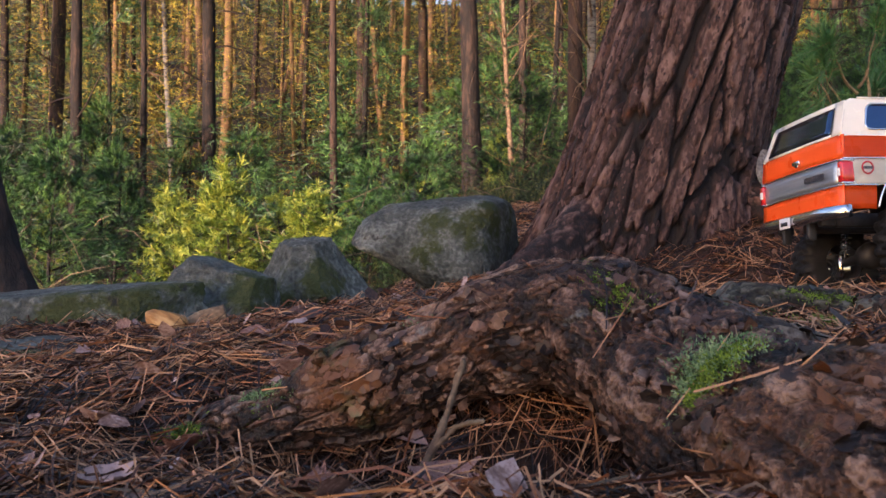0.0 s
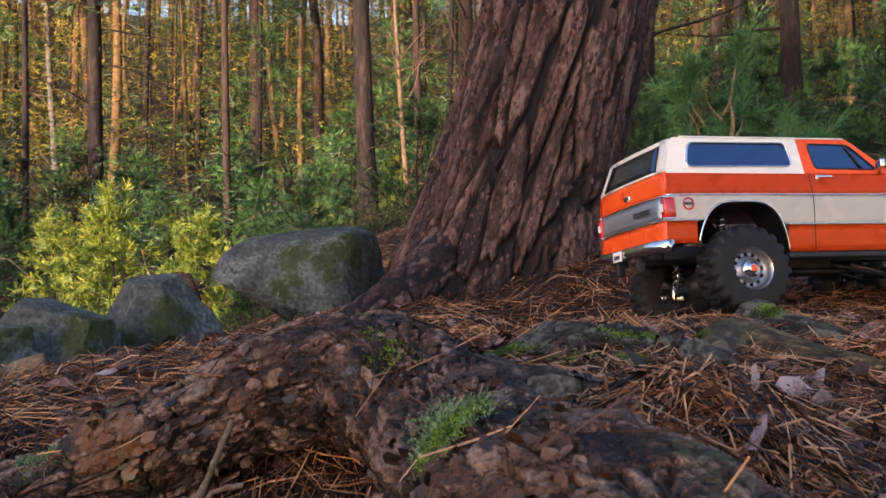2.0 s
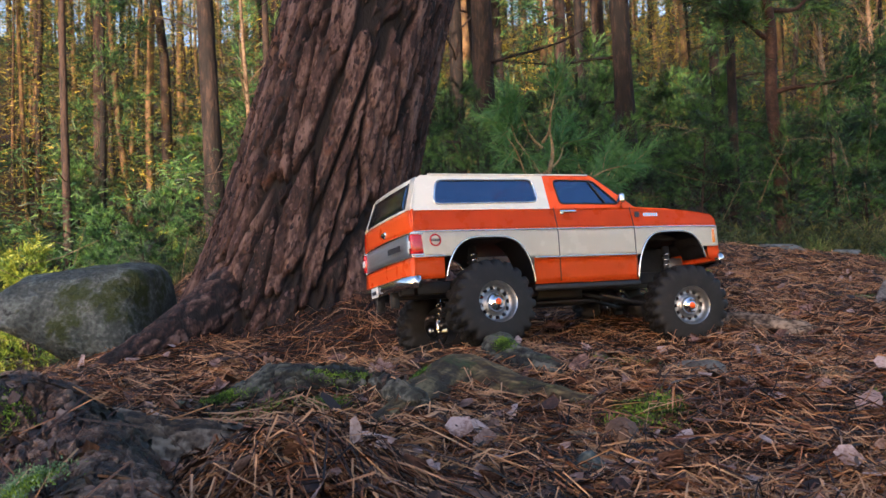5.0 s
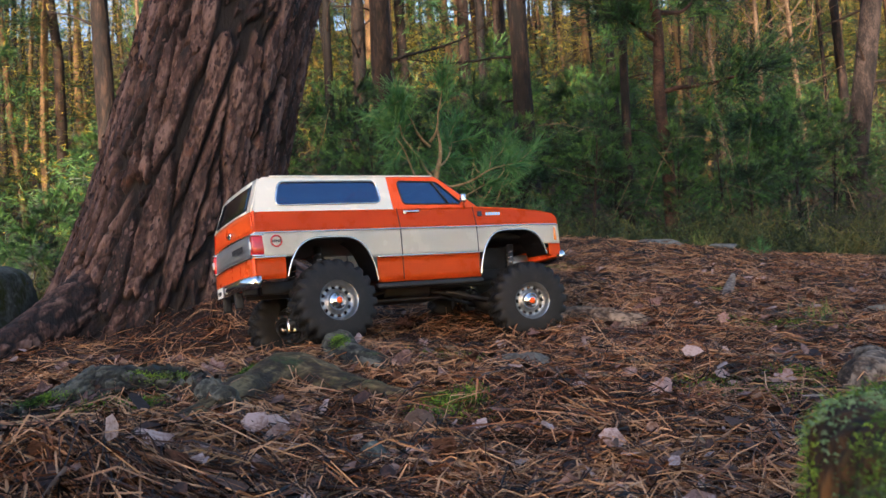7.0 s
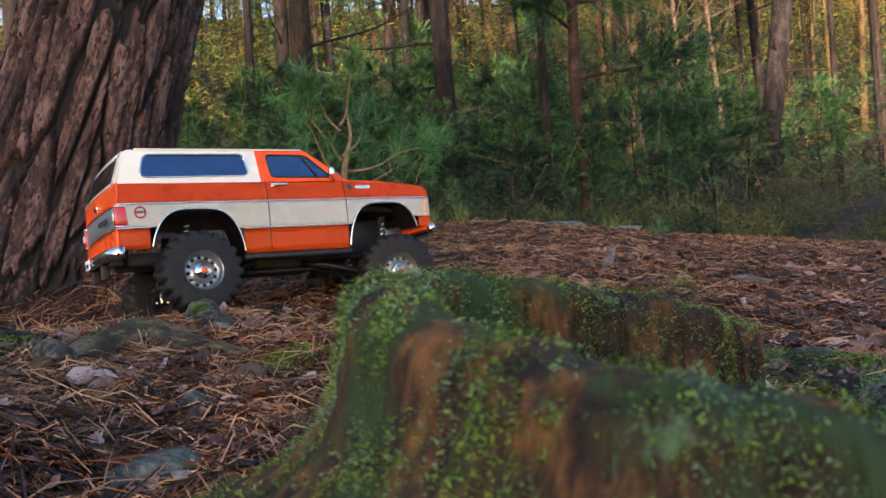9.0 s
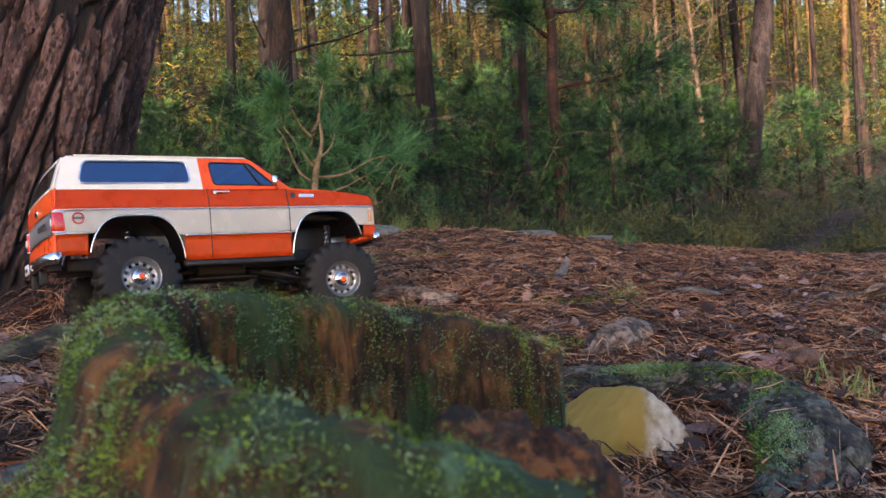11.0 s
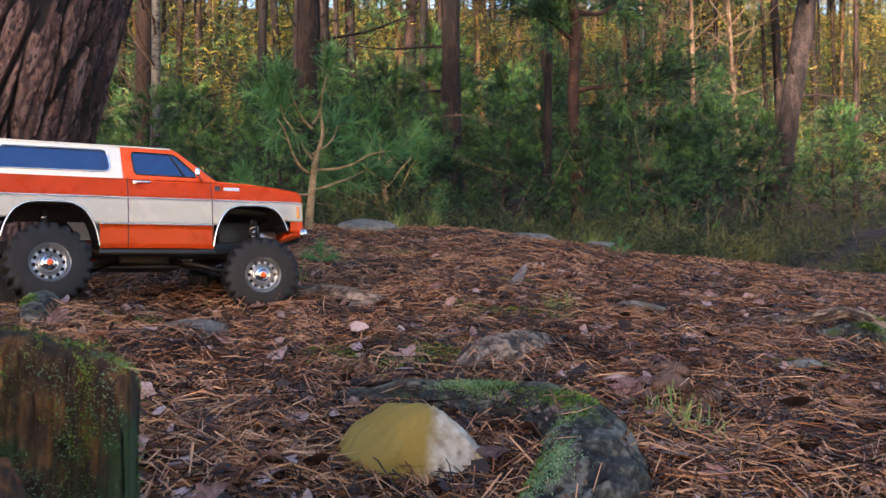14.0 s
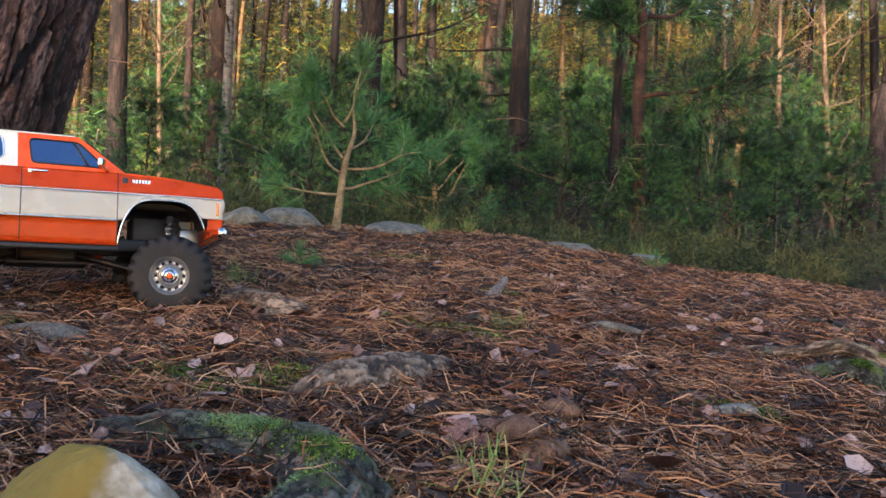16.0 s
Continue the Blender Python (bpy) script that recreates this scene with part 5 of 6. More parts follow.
        q = np.zeros(len(me.vertices) * 3, dtype=np.float32)
        me.vertices.foreach_get("co", q)
        q = q.reshape(-1, 3)
        f1, f2, rid = cells(q / 0.011, 40 + k)
        q = q * (1 + 0.10 * (rid - 0.5) * smooth01(0, 0.25, f2 - f1) + 0.05 * waves(q[:, 0] + q[:, 2], q[:, 1] - q[:, 2], 0.02, 41))[:, None]
        me.vertices.foreach_set("co", q.astype(np.float32).ravel())
        lump.matrix_world = pose(x, y, z, 0, 0, 25 * k)
        lump.parent = st
        tagged(lump, lab)
    return st


hollow_stump()

# ---- the model truck: x forward from the rear axle, y to its left, z up from the axle line ----
REAR, FRONT, BASE = -0.103, 0.386, 0.312
T1, T2, BELT = 0.069, 0.108, 0.137


def half_width(x, z):
    """Half the body's width: widest at the crease, drawn in at the sill, the belt and the ends."""
    w = np.interp(z, [0.03, 0.07, 0.100, 0.112, 0.137, 0.186, 0.2], [0.0985, 0.1015, 0.1030, 0.1020, 0.0965, 0.0845, 0.082])
    return w - 0.004 * smooth01(FRONT - 0.05, FRONT, x) - 0.0025 * smooth01(REAR + 0.02, REAR, x)


def arch(x):
    """The underside of the flank over the two wheel openings."""
    z = np.full_like(x, -1.0)
    for c, h, top in ((0.004, 0.066, 0.099), (0.3005, 0.0630, 0.101)):
        u = np.clip(np.abs(x - c) / h, 0, 1)
        z = np.where(np.abs(x - c) < h, 0.030 + (top - 0.030) * (1 - u ** 3.6) ** (1 / 1.7), z)
    return z


def hood_line(x):
    return np.interp(x, [0.20, 0.245, 0.30, 0.36, 0.380, FRONT], [BELT, BELT + 0.001, 0.1355, 0.1295, 0.1265, 0.119])


def flank(name, xs, lo, hi, material, parent, label="", rows=7, side=-1, thick=0.0022, push=0.0):
    """A strip of the body's side between two lines, with thickness."""
    xs, lo, hi = (np.asarray(v, float) for v in (xs, lo, hi))
    ok = hi - lo > 0.0004
    bm = bmesh.new()
    cols = []
    for x, a, b, good in zip(xs, lo, hi, ok):
        if not good:
            cols.append(None)
            continue
        zz = np.linspace(a, b, rows)
        cols.append([bm.verts.new((x, side * (half_width(x, z) + push), z)) for z in zz])
    for p, q in zip(cols, cols[1:]):
        if p and q:
            for k in range(rows - 1):
                f = (p[k], q[k], q[k + 1], p[k + 1])
                bm.faces.new(f if side < 0 else f[::-1])
    bmesh.ops.solidify(bm, geom=bm.faces[:], thickness=thick)
    return part(name, bm, material, parent, label)


def strip_line(name, pts, r, material, parent, label="", n=6):
    V, F = tube([(*p, r) for p in pts], max(8, 3 * len(pts)), n)
    return piece(name, mesh_of(name, V, F, material), parent, label)


def outline(pts, n=5, rad=0.012):
    """A closed polygon with rounded corners, in (x, z)."""
    out = []
    k = len(pts)
    for i in range(k):
        p, a, b = Vector(pts[i]), Vector(pts[i - 1]), Vector(pts[(i + 1) % k])
        r = min(rad, (a - p).length * 0.45, (b - p).length * 0.45)
        s, e = p + (a - p).normalized() * r, p + (b - p).normalized() * r
        for j in range(n + 1):
            t = j / n
            out.append(tuple((1 - t) ** 2 * s + 2 * t * (1 - t) * p + t * t * e))
    return out


def side_sheet(name, loops, material, parent, label="", side=-1, thick=0.002, push=0.0, fn=None):
    """A sheet of the upper side from an outer loop and its holes, laid on the body's curve."""
    bm = bmesh.new()
    for lp in loops:
        vs = [bm.verts.new((x, 0, z)) for x, z in lp]
        for i in range(len(vs)):
            bm.edges.new((vs[i], vs[(i + 1) % len(vs)]))
    bmesh.ops.triangle_fill(bm, use_beauty=True, edges=bm.edges[:])
    for v in bm.verts:
        v.co.y = side * (float(half_width(v.co.x, v.co.z)) + push)
    bmesh.ops.recalc_face_normals(bm, faces=bm.faces)
    if bm.faces and sum(f.normal.y * f.calc_area() for f in bm.faces) * side < 0:
        bmesh.ops.reverse_faces(bm, faces=bm.faces[:])
    bmesh.ops.solidify(bm, geom=bm.faces[:], thickness=thick)
    return part(name, bm, material, parent, label, smooth=False)


def ring_line(name, loop, r, material, parent, side=-1, push=0.001, label=""):
    bm = bmesh.new()
    n = len(loop)
    pts = [Vector((x, side * (float(half_width(x, z)) + push), z)) for x, z in loop]
    rings = []
    for i in range(n):
        t = (pts[(i + 1) % n] - pts[i - 1]).normalized()
        out = Vector((0, 1, 0))
        s = t.cross(out).normalized()
        rings.append([bm.verts.new(pts[i] + r * (math.cos(a) * s + math.sin(a) * out)) for a in (0, 1.05, 2.09, 3.14, 4.19, 5.24)])
    for i in range(n):
        p, q = rings[i], rings[(i + 1) % n]
        for k in range(6):
            bm.faces.new((p[k], p[(k + 1) % 6], q[(k + 1) % 6], q[k]))
    return part(name, bm, material, parent, label, turn=True)


def bars(name, parent, place, size, count, material, gap=0.3, label=""):
    """Unreadable lettering as plain upright bars: place is a matrix whose x runs along the writing and z up."""
    bm = bmesh.new()
    w = size[0] / count
    for k in range(count):
        bmesh.ops.create_cube(bm, size=1, matrix=place @ Matrix.Translation(((k + 0.5) * w - size[0] / 2, 0, 0)) @ Matrix.Diagonal((w * (1 - gap), 0.0008, size[1] * (1.0 if k % 3 else 0.9), 1)))
    return part(name, bm, material, parent, label, smooth=False)


def tyre_mesh():
    n, prof = 168, []
    R, W = 0.0585, 0.0245
    for t in np.linspace(-1, 1, 29):
        y = W * math.copysign(abs(t) ** 0.85, t)
        sh = abs(t)
        r = R - 0.0035 * sh ** 4 if sh < 0.72 else R - 0.0035 * 0.27 - (R - 0.0285) * ((sh - 0.72) / 0.28) ** 1.5
        prof.append((y + math.copysign(0.0022 * math.sin(math.pi * min(1, max(0, (sh - 0.7) / 0.3))), t) * (sh > 0.7), r, t))
    V = []
    for k in range(n):
        a = 2 * math.pi * k / n
        for y, r, t in prof:
            sgn = 0.5 if t > 0 else 0.0
            ph = (k / n * 21 + sgn + 0.25 * abs(t)) % 1.0
            lug = 1.0 if 0.18 < ph < 0.80 else 0.0
            if abs(t) < 0.10:
                lug = 1.0 if (k / n * 42) % 1.0 < 0.55 else 0.0
            fall = 1.0 if abs(t) < 0.74 else max(0.0, 1 - (abs(t) - 0.74) / 0.14)
            rr = r - 0.0052 * (1 - lug) * fall
            V.append((rr * math.cos(a), y, rr * math.sin(a)))
    return mesh_of("tyre", V, grid_faces(n + 1, 29)[:0] if False else np.array([[k * 29 + j, k * 29 + j + 1, ((k + 1) % n) * 29 + j + 1, ((k + 1) % n) * 29 + j] for k in range(n) for j in range(28)]), M_TYRE)


SPIN = Matrix.Rotation(radians(90), 4, "X")      # turns a z lathe so that +z points to -y (outwards on the near side)


def rim_mesh():
    """A steel wheel: bright lip, dished disc with a ring of slots, and the barrel behind."""
    bm = bmesh.new()
    n = 96
    prof = [(0.0285, -0.020), (0.0285, 0.0195), (0.0300, 0.0215), (0.0292, 0.0232), (0.0272, 0.0225), (0.0258, 0.0185), (0.0245, 0.0135), (0.0215, 0.0120), (0.0175, 0.0118), (0.0150, 0.0135), (0.0128, 0.0150), (0.0, 0.0150)]
    rings = [[bm.verts.new(SPIN @ Vector((r * math.cos(2 * math.pi * k / n), r * math.sin(2 * math.pi * k / n), h))) for k in range(n)] for r, h in prof[:-1]]
    for i, (p, q) in enumerate(zip(rings, rings[1:])):
        for k in range(n):
            if i == 7 and (k % 8) in (2, 3, 4, 5):
                continue
            bm.faces.new((p[k], p[(k + 1) % n], q[(k + 1) % n], q[k]))
    bm.faces.new(rings[-1])
    bmesh.ops.recalc_face_normals(bm, faces=bm.faces)
    me = bpy.data.meshes.new("rim")
    bm.to_mesh(me)
    bm.free()
    me.polygons.foreach_set("use_smooth", [True] * len(me.polygons))
    me.materials.append(M_RIM)
    return me


def bm_mesh(name, bm, material, smooth=True):
    me = bpy.data.meshes.new(name)
    bm.to_mesh(me)
    bm.free()
    me.polygons.foreach_set("use_smooth", [smooth] * len(me.polygons))
    me.materials.append(material)
    return me


def torus(R, r, h, n=72, k=8):
    return lathe([(R + r * math.cos(2 * math.pi * j / k), h + r * math.sin(2 * math.pi * j / k)) for j in range(k + 1)], n, SPIN, True)


def truck():
    tr = thing("model_truck", "orange and cream off-road model truck with big knobbly tyres", "model truck")
    body = adopt(new("body"), tr)
    body.empty_display_size = 0.02
    xs = np.unique(np.r_[np.linspace(REAR, FRONT, 200), [-0.062, 0.070, 0.2375, 0.3635]])
    ar = arch(xs)
    lowline = np.where(xs < -0.03, 0.075, np.where(xs > 0.34, 0.078, T1))
    top = np.where(xs > 0.215, hood_line(xs), BELT)
    sill = np.where(xs < -0.03, 0.046 + 0.0 * xs, np.where(xs > 0.34, 0.060, 0.033))
    for side in (-1, 1):
        flank("upper_side_panel", xs, np.full_like(xs, T2), top, M_ORANGE, body, "glossy orange paint", 9, side)
        flank("middle_side_panel", xs, np.maximum(lowline, ar), np.full_like(xs, T2), M_CREAM, body, "glossy cream paint", 9, side)
        for nm, a, b in (("rear_lower_panel", REAR, -0.0615), ("sill_panel", 0.0695, 0.238), ("front_lower_panel", 0.363, FRONT)):
            k = (xs >= a) & (xs <= b)
            flank(nm, xs[k], np.maximum(sill, ar)[k], lowline[k], M_ORANGE, body, "glossy orange paint", 5, side)
        y = lambda x, z: side * (float(half_width(x, z)) + 0.0006)
        strip_line("upper_trim", [(x, y(x, T2), T2) for x in np.linspace(REAR, FRONT - 0.003, 22)], 0.0013, M_CHROME, body, "thin chrome trim")
        strip_line("lower_trim", [(x, y(x, T1), T1) for x in np.linspace(0.072, 0.236, 12)], 0.0013, M_CHROME, body, "thin chrome trim")
        strip_line("lower_trim", [(x, y(x, 0.075), 0.075) for x in np.linspace(REAR, -0.060, 6)], 0.0013, M_CHROME, body, "thin chrome trim")
        for c, h, tp in ((0.004, 0.066, 0.099), (0.3005, 0.0630, 0.101)):
            u = np.sin(np.linspace(-1, 1, 41) * math.pi / 2) * 0.9995
            pts = [(c + h * t, 0.030 + (tp - 0.030) * (1 - abs(t) ** 3.6) ** (1 / 1.7)) for t in u]
            pts = [(x, z) for x, z in pts if z > (0.046 if c < 0.1 and x < 0 else 0.060 if x > 0.34 else 0.034)]
            strip_line("arch_trim", [(x, y(x, z), z) for x, z in pts], 0.0014, M_CHROME, body, "chrome wheel arch trim")
            m = []
            for x, z in pts:
                m.append((x, side * 0.100, z))
            bm = bmesh.new()
            ra = [bm.verts.new((x, side * 0.099, z)) for x, z in pts]
            rb = [bm.verts.new((x, side * 0.046, z + 0.002)) for x, z in pts]
            for i in range(len(pts) - 1):
                bm.faces.new((ra[i], ra[i + 1], rb[i + 1], rb[i]))
            bmesh.ops.solidify(bm, geom=bm.faces[:], thickness=0.0015)
            part("wheel_arch_liner", bm, M_BLACK, body, "black inner wheel arch")
        # the cream hardtop's side with its long window
        hard = [(REAR, BELT), (0.105, BELT), (0.1035, 0.1865), (-0.080, 0.1865), (-0.0885, 0.181)]
        win = outline([(-0.069, 0.1455), (0.088, 0.1470), (0.085, 0.1805), (-0.060, 0.1795)], 6, 0.010)
        side_sheet("hardtop_side", [hard, win], M_CREAM, body, "cream hardtop panel", side)
        gl = side_sheet("side_window", [win], M_GLASS, body, "dark tinted glass", side, 0.001, -0.0006)
        gl.visible_shadow = False
        ring_line("window_trim", win, 0.0013, M_CHROME, body, side)
        # the door's upper frame, the quarter light and their glass
        cab = [(0.105, BELT), (0.246, BELT + 0.0005), (0.188, 0.1835), (0.180, 0.1875), (0.1035, 0.1875)]
        dwin = outline([(0.1225, 0.1445), (0.2200, 0.1435), (0.1830, 0.1790), (0.1190, 0.1800)], 5, 0.007)
        side_sheet("door_frame", [cab, dwin], M_ORANGE, body, "orange door frame and roof pillar", side)
        gl = side_sheet("door_window", [dwin], M_GLASS, body, "dark tinted glass", side, 0.001, -0.0006)
        gl.visible_shadow = False
        ring_line("door_window_seal", dwin, 0.0010, M_BLACK, body, side, 0.0002)
        strip_line("quarter_light_bar", [(0.176, y(0.176, 0.179) - side * 0.0002, 0.179), (0.1965, y(0.1965, 0.1445), 0.1445)], 0.0014, M_BLACK, body)
        for dx in (0.1105, 0.236):
            strip_line("door_gap", [(dx, y(dx, z) - side * 0.0007, z) for z in np.linspace(0.036, 0.138, 9)], 0.0007, M_BLACK, body)
        strip_line("drip_rail", [(x, side * (0.0850), 0.1875) for x in np.linspace(-0.07, 0.178, 8)], 0.0012, M_CREAM if side else M_ORANGE, body)
        # handle, mirror, side marker, script and emblem
        h = part("door_handle", box_bm(0.026, 0.004, 0.0035, Matrix.Translation((0.131, side * 0.1005, 0.1325)), 0.0012), M_CHROME, body, "chrome door handle")
        part("handle_cup", box_bm(0.006, 0.003, 0.0065, Matrix.Translation((0.121, side * 0.0998, 0.1315)), 0.001), M_CHROME, h)
        mir = part("wing_mirror", box_bm(0.007, 0.020, 0.013, Matrix.Translation((0.212, side * 0.112, 0.1475)) @ Matrix.Rotation(0.35 * side, 4, "Z"), 0.002), M_CHROME, body, "chrome wing mirror")
        part("mirror_arm", rod((0.222, side * 0.097, 0.138), (0.213, side * 0.110, 0.146), 0.0018), M_CHROME, mir)
        part("side_marker", box_bm(0.0045, 0.002, 0.020, Matrix.Translation((FRONT - 0.008, side * 0.0990, 0.093)), 0.0008), M_AMBER, body, "amber side marker")
        bars("script_badge", body, Matrix.Translation((0.268, side * 0.1000, 0.1265)), (0.026, 0.005), 6, M_CHROME, 0.35)
        part("emblem", box_bm(0.008, 0.0012, 0.008, Matrix.Translation((0.2455, side * 0.0995, 0.1270)), 0.0005), M_INK, body)
        em = torus(0.0072, 0.0011, 0, 40, 6)
        bmesh.ops.transform(em, matrix=Matrix.Translation((-0.0735, side * 0.1032, 0.096)), verts=em.verts)
        em = part("round_sticker", em, M_RED, body, "red ring sticker")
        bars("sticker_text", em, Matrix.Translation((-0.0735, side * 0.1034, 0.096)), (0.013, 0.0035), 5, M_INK, 0.3)
        # tail lamp wrapped round the corner
        lamp_ = part("tail_lamp", box_bm(0.017, 0.011, 0.026, Matrix.Translation((REAR + 0.0045, side * 0.0965, 0.0915)), 0.0022), M_RED, body, "red tail lamp")
        part("lamp_bezel", box_bm(0.0175, 0.0105, 0.0022, Matrix.Translation((REAR + 0.0045, side * 0.0970, 0.1052)), 0.0006), M_CHROME, lamp_)
        part("lamp_bezel", box_bm(0.0175, 0.0105, 0.0022, Matrix.Translation((REAR + 0.0045, side * 0.0970, 0.0778)), 0.0006), M_CHROME, lamp_)
        part("reversing_lens", box_bm(0.002, 0.0055, 0.010, Matrix.Translation((REAR - 0.0045, side * 0.0955, 0.0915)), 0.0006), M_WHITE, lamp_)
        # step bar
        part("rock_slider", box_bm(0.172, 0.010, 0.008, Matrix.Translation((0.154, side * 0.096, 0.028)), 0.0025), M_BLACK, body, "black step bar")

    # roof, in two colours, bonnet, windscreen and rear
    def sheet(name, rows, material, label="", thick=0.002, par=body):
        bm = bmesh.new()
        vs = [[bm.verts.new(p) for p in row] for row in rows]
        for p, q in zip(vs, vs[1:]):
            for k in range(len(p) - 1):
                bm.faces.new((p[k], q[k], q[k + 1], p[k + 1]))
        bmesh.ops.recalc_face_normals(bm, faces=bm.faces)
        if sum((f.normal.x * 0.3 + f.normal.z) * f.calc_area() for f in bm.faces) < 0:
            bmesh.ops.reverse_faces(bm, faces=bm.faces[:])
        bmesh.ops.solidify(bm, geom=bm.faces[:], thickness=thick)
        return part(name, bm, material, par, label)

    def roof_row(x, z, w, crown=0.006):
        t = np.linspace(-1, 1, 25)
        return [(x, w * s, z + crown * (1 - abs(s) ** 3.5) - 0.0) for s in t]
    sheet("hardtop_roof", [roof_row(x, 0.1865 - 0.010 * max(0, (-0.066 - x) / 0.022) ** 2, 0.0845) for x in np.r_[np.linspace(-0.0885, -0.06, 9), np.linspace(-0.05, 0.104, 12)]], M_CREAM, "cream hardtop roof")
    sheet("cab_roof", [roof_row(x, 0.1870 - 0.004 * max(0, (x - 0.165) / 0.023) ** 2, 0.0845) for x in np.linspace(0.105, 0.188, 10)], M_ORANGE, "orange cab roof")
    sheet("bonnet", [[(x, s * (float(half_width(x, 0.13)) - 0.0005), float(hood_line(x)) + 0.0045 * (1 - abs(s) ** 3) + 0.002 * math.exp(-((abs(s) - 0.62) / 0.12) ** 2)) for s in np.linspace(-1, 1, 31)]
                     for x in np.linspace(0.244, FRONT, 24)], M_ORANGE, "orange bonnet")
    ws = sheet("windscreen", [[(0.246 - 0.056 * u, s * (0.093 - 0.010 * u), 0.1395 + 0.0455 * u + 0.002 * (1 - s * s)) for s in np.linspace(-1, 1, 13)] for u in np.linspace(0.05, 0.95, 6)], M_GLASS, "dark tinted glass", 0.001)
    ws.visible_shadow = False
    # tailgate in bands, the rear window leaning forward above it
    def gate(name, z0, z1, material, label, w=0.0985, dx=0.0):
        return sheet(name, [[(REAR - 0.004 * (1 - s * s) - dx + 0.004 * ((z - 0.05) / 0.087), s * w, z) for s in np.linspace(-1, 1, 15)] for z in np.linspace(z0, z1, 5)], material, label)
    gate("tailgate_top", 0.1085, BELT + 0.001, M_ORANGE, "orange tailgate")
    gate("tailgate_panel", 0.0765, 0.1065, M_SILVER, "brushed silver tailgate panel", 0.090, 0.001)
    gate("tailgate_bottom", 0.047, 0.0755, M_ORANGE, "orange tailgate")
    for z in (0.1075, 0.0760):
        strip_line("tailgate_trim", [(REAR - 0.0062 * (1 - s * s) - 0.0015 + 0.004 * ((z - 0.05) / 0.087), s * 0.097, z) for s in np.linspace(-1, 1, 9)], 0.0013, M_CHROME, body, "thin chrome trim")
    bars("tailgate_script", body, Matrix.Translation((REAR - 0.0075, -0.045, 0.0915)) @ Matrix.Rotation(radians(-87), 4, "Z"), (0.043, 0.0075), 9, M_INK, 0.3)
    hd = part("tailgate_handle", box_bm(0.004, 0.018, 0.006, Matrix.Translation((REAR - 0.004, 0.0, 0.120)), 0.0015), M_CHROME, body, "chrome tailgate handle")
    part("handle_cup", box_bm(0.003, 0.008, 0.009, Matrix.Translation((REAR - 0.0035, 0.0, 0.119)), 0.0015), M_CHROME, hd)
    pill = lambda s, u: (REAR + 0.0005 + 0.0160 * u - 0.003 * (1 - s * s), s * (0.0965 - 0.0125 * u), BELT + 0.002 + 0.0455 * u)
    rw = sheet("rear_window", [[pill(s, u) for s in np.linspace(-0.80, 0.80, 11)] for u in np.linspace(0.06, 0.86, 6)], M_GLASS, "dark tinted glass", 0.001)
    rw.visible_shadow = False
    for s0, s1, u0, u1 in ((-1, -0.80, 0, 1), (0.80, 1, 0, 1), (-0.80, 0.80, 0.86, 1), (-0.80, 0.80, 0, 0.06)):
        sheet("rear_window_frame", [[pill(s, u) for s in np.linspace(s0, s1, 6)] for u in np.linspace(u0, u1, 6)], M_CREAM, "cream rear window frame")
    for s0 in (-0.80, 0.80):
        strip_line("rear_window_seal", [tuple(np.array(pill(s0, u)) + (-0.001, 0, 0)) for u in np.linspace(0.06, 0.86, 6)], 0.001, M_BLACK, body)

    # bumpers, number plate, grille
    def bumper(x, name, way):
        bm = bmesh.new()
        prof = [(0, -0.008), (0.004, -0.0075), (0.006, -0.002), (0.0055, 0.004), (0.003, 0.0075), (0, 0.008), (-0.004, 0.007), (-0.004, -0.007)]
        ys = np.linspace(-0.104, 0.104, 27)
        rings = [[bm.verts.new((x + way * (u + 0.003 - 0.014 * (abs(yy) / 0.104) ** 6), yy, (0.043 if way < 0 else 0.058) + v)) for u, v in prof] for yy in ys]
        for p, q in zip(rings, rings[1:]):
            for k in range(8):
                bm.faces.new((p[k], p[(k + 1) % 8], q[(k + 1) % 8], q[k]))
        bm.faces.new(rings[0])
        bm.faces.new(rings[-1])
        return part(name, bm, M_CHROME, body, "chrome bumper", turn=True)
    rb = bumper(REAR - 0.010, "rear_bumper", -1)
    bumper(FRONT + 0.008, "front_bumper", 1)
    np_ = part("number_plate", box_bm(0.0015, 0.026, 0.014, Matrix.Translation((REAR - 0.0205, 0.008, 0.041)), 0.0004), M_WHITE, rb, "small white plate")
    part("plate_marks", box_bm(0.001, 0.016, 0.005, Matrix.Translation((REAR - 0.0212, 0.008, 0.040))), M_INK, np_, "dark bar in place of the digits")
    for s in (-1, 1):
        part("bumper_mount", box_bm(0.020, 0.010, 0.012, Matrix.Translation((REAR + 0.004, s * 0.05, 0.036)), 0.002), M_BLACK, body)
        part("bumper_bracket", box_bm(0.012, 0.007, 0.022, Matrix.Translation((REAR - 0.006, s * 0.030, 0.026)), 0.002), M_BLACK, body)
        part("headlamp", lathe([(0.0115, 0), (0.012, 0.003), (0.009, 0.005), (0.0, 0.006)][:3], 28, Matrix.Translation((FRONT + 0.0015, s * 0.072, 0.102)) @ Matrix.Rotation(radians(90), 4, "Y")), M_WHITE, body, "round clear headlamp")
    gr = part("grille", box_bm(0.006, 0.186, 0.046, Matrix.Translation((FRONT - 0.003, 0, 0.097)), 0.002), M_BLACK, body, "black grille")
    for z in np.linspace(0.080, 0.114, 6):
        part("grille_bar", box_bm(0.003, 0.118, 0.0018, Matrix.Translation((FRONT + 0.0012, 0, z))), M_CHROME, gr)
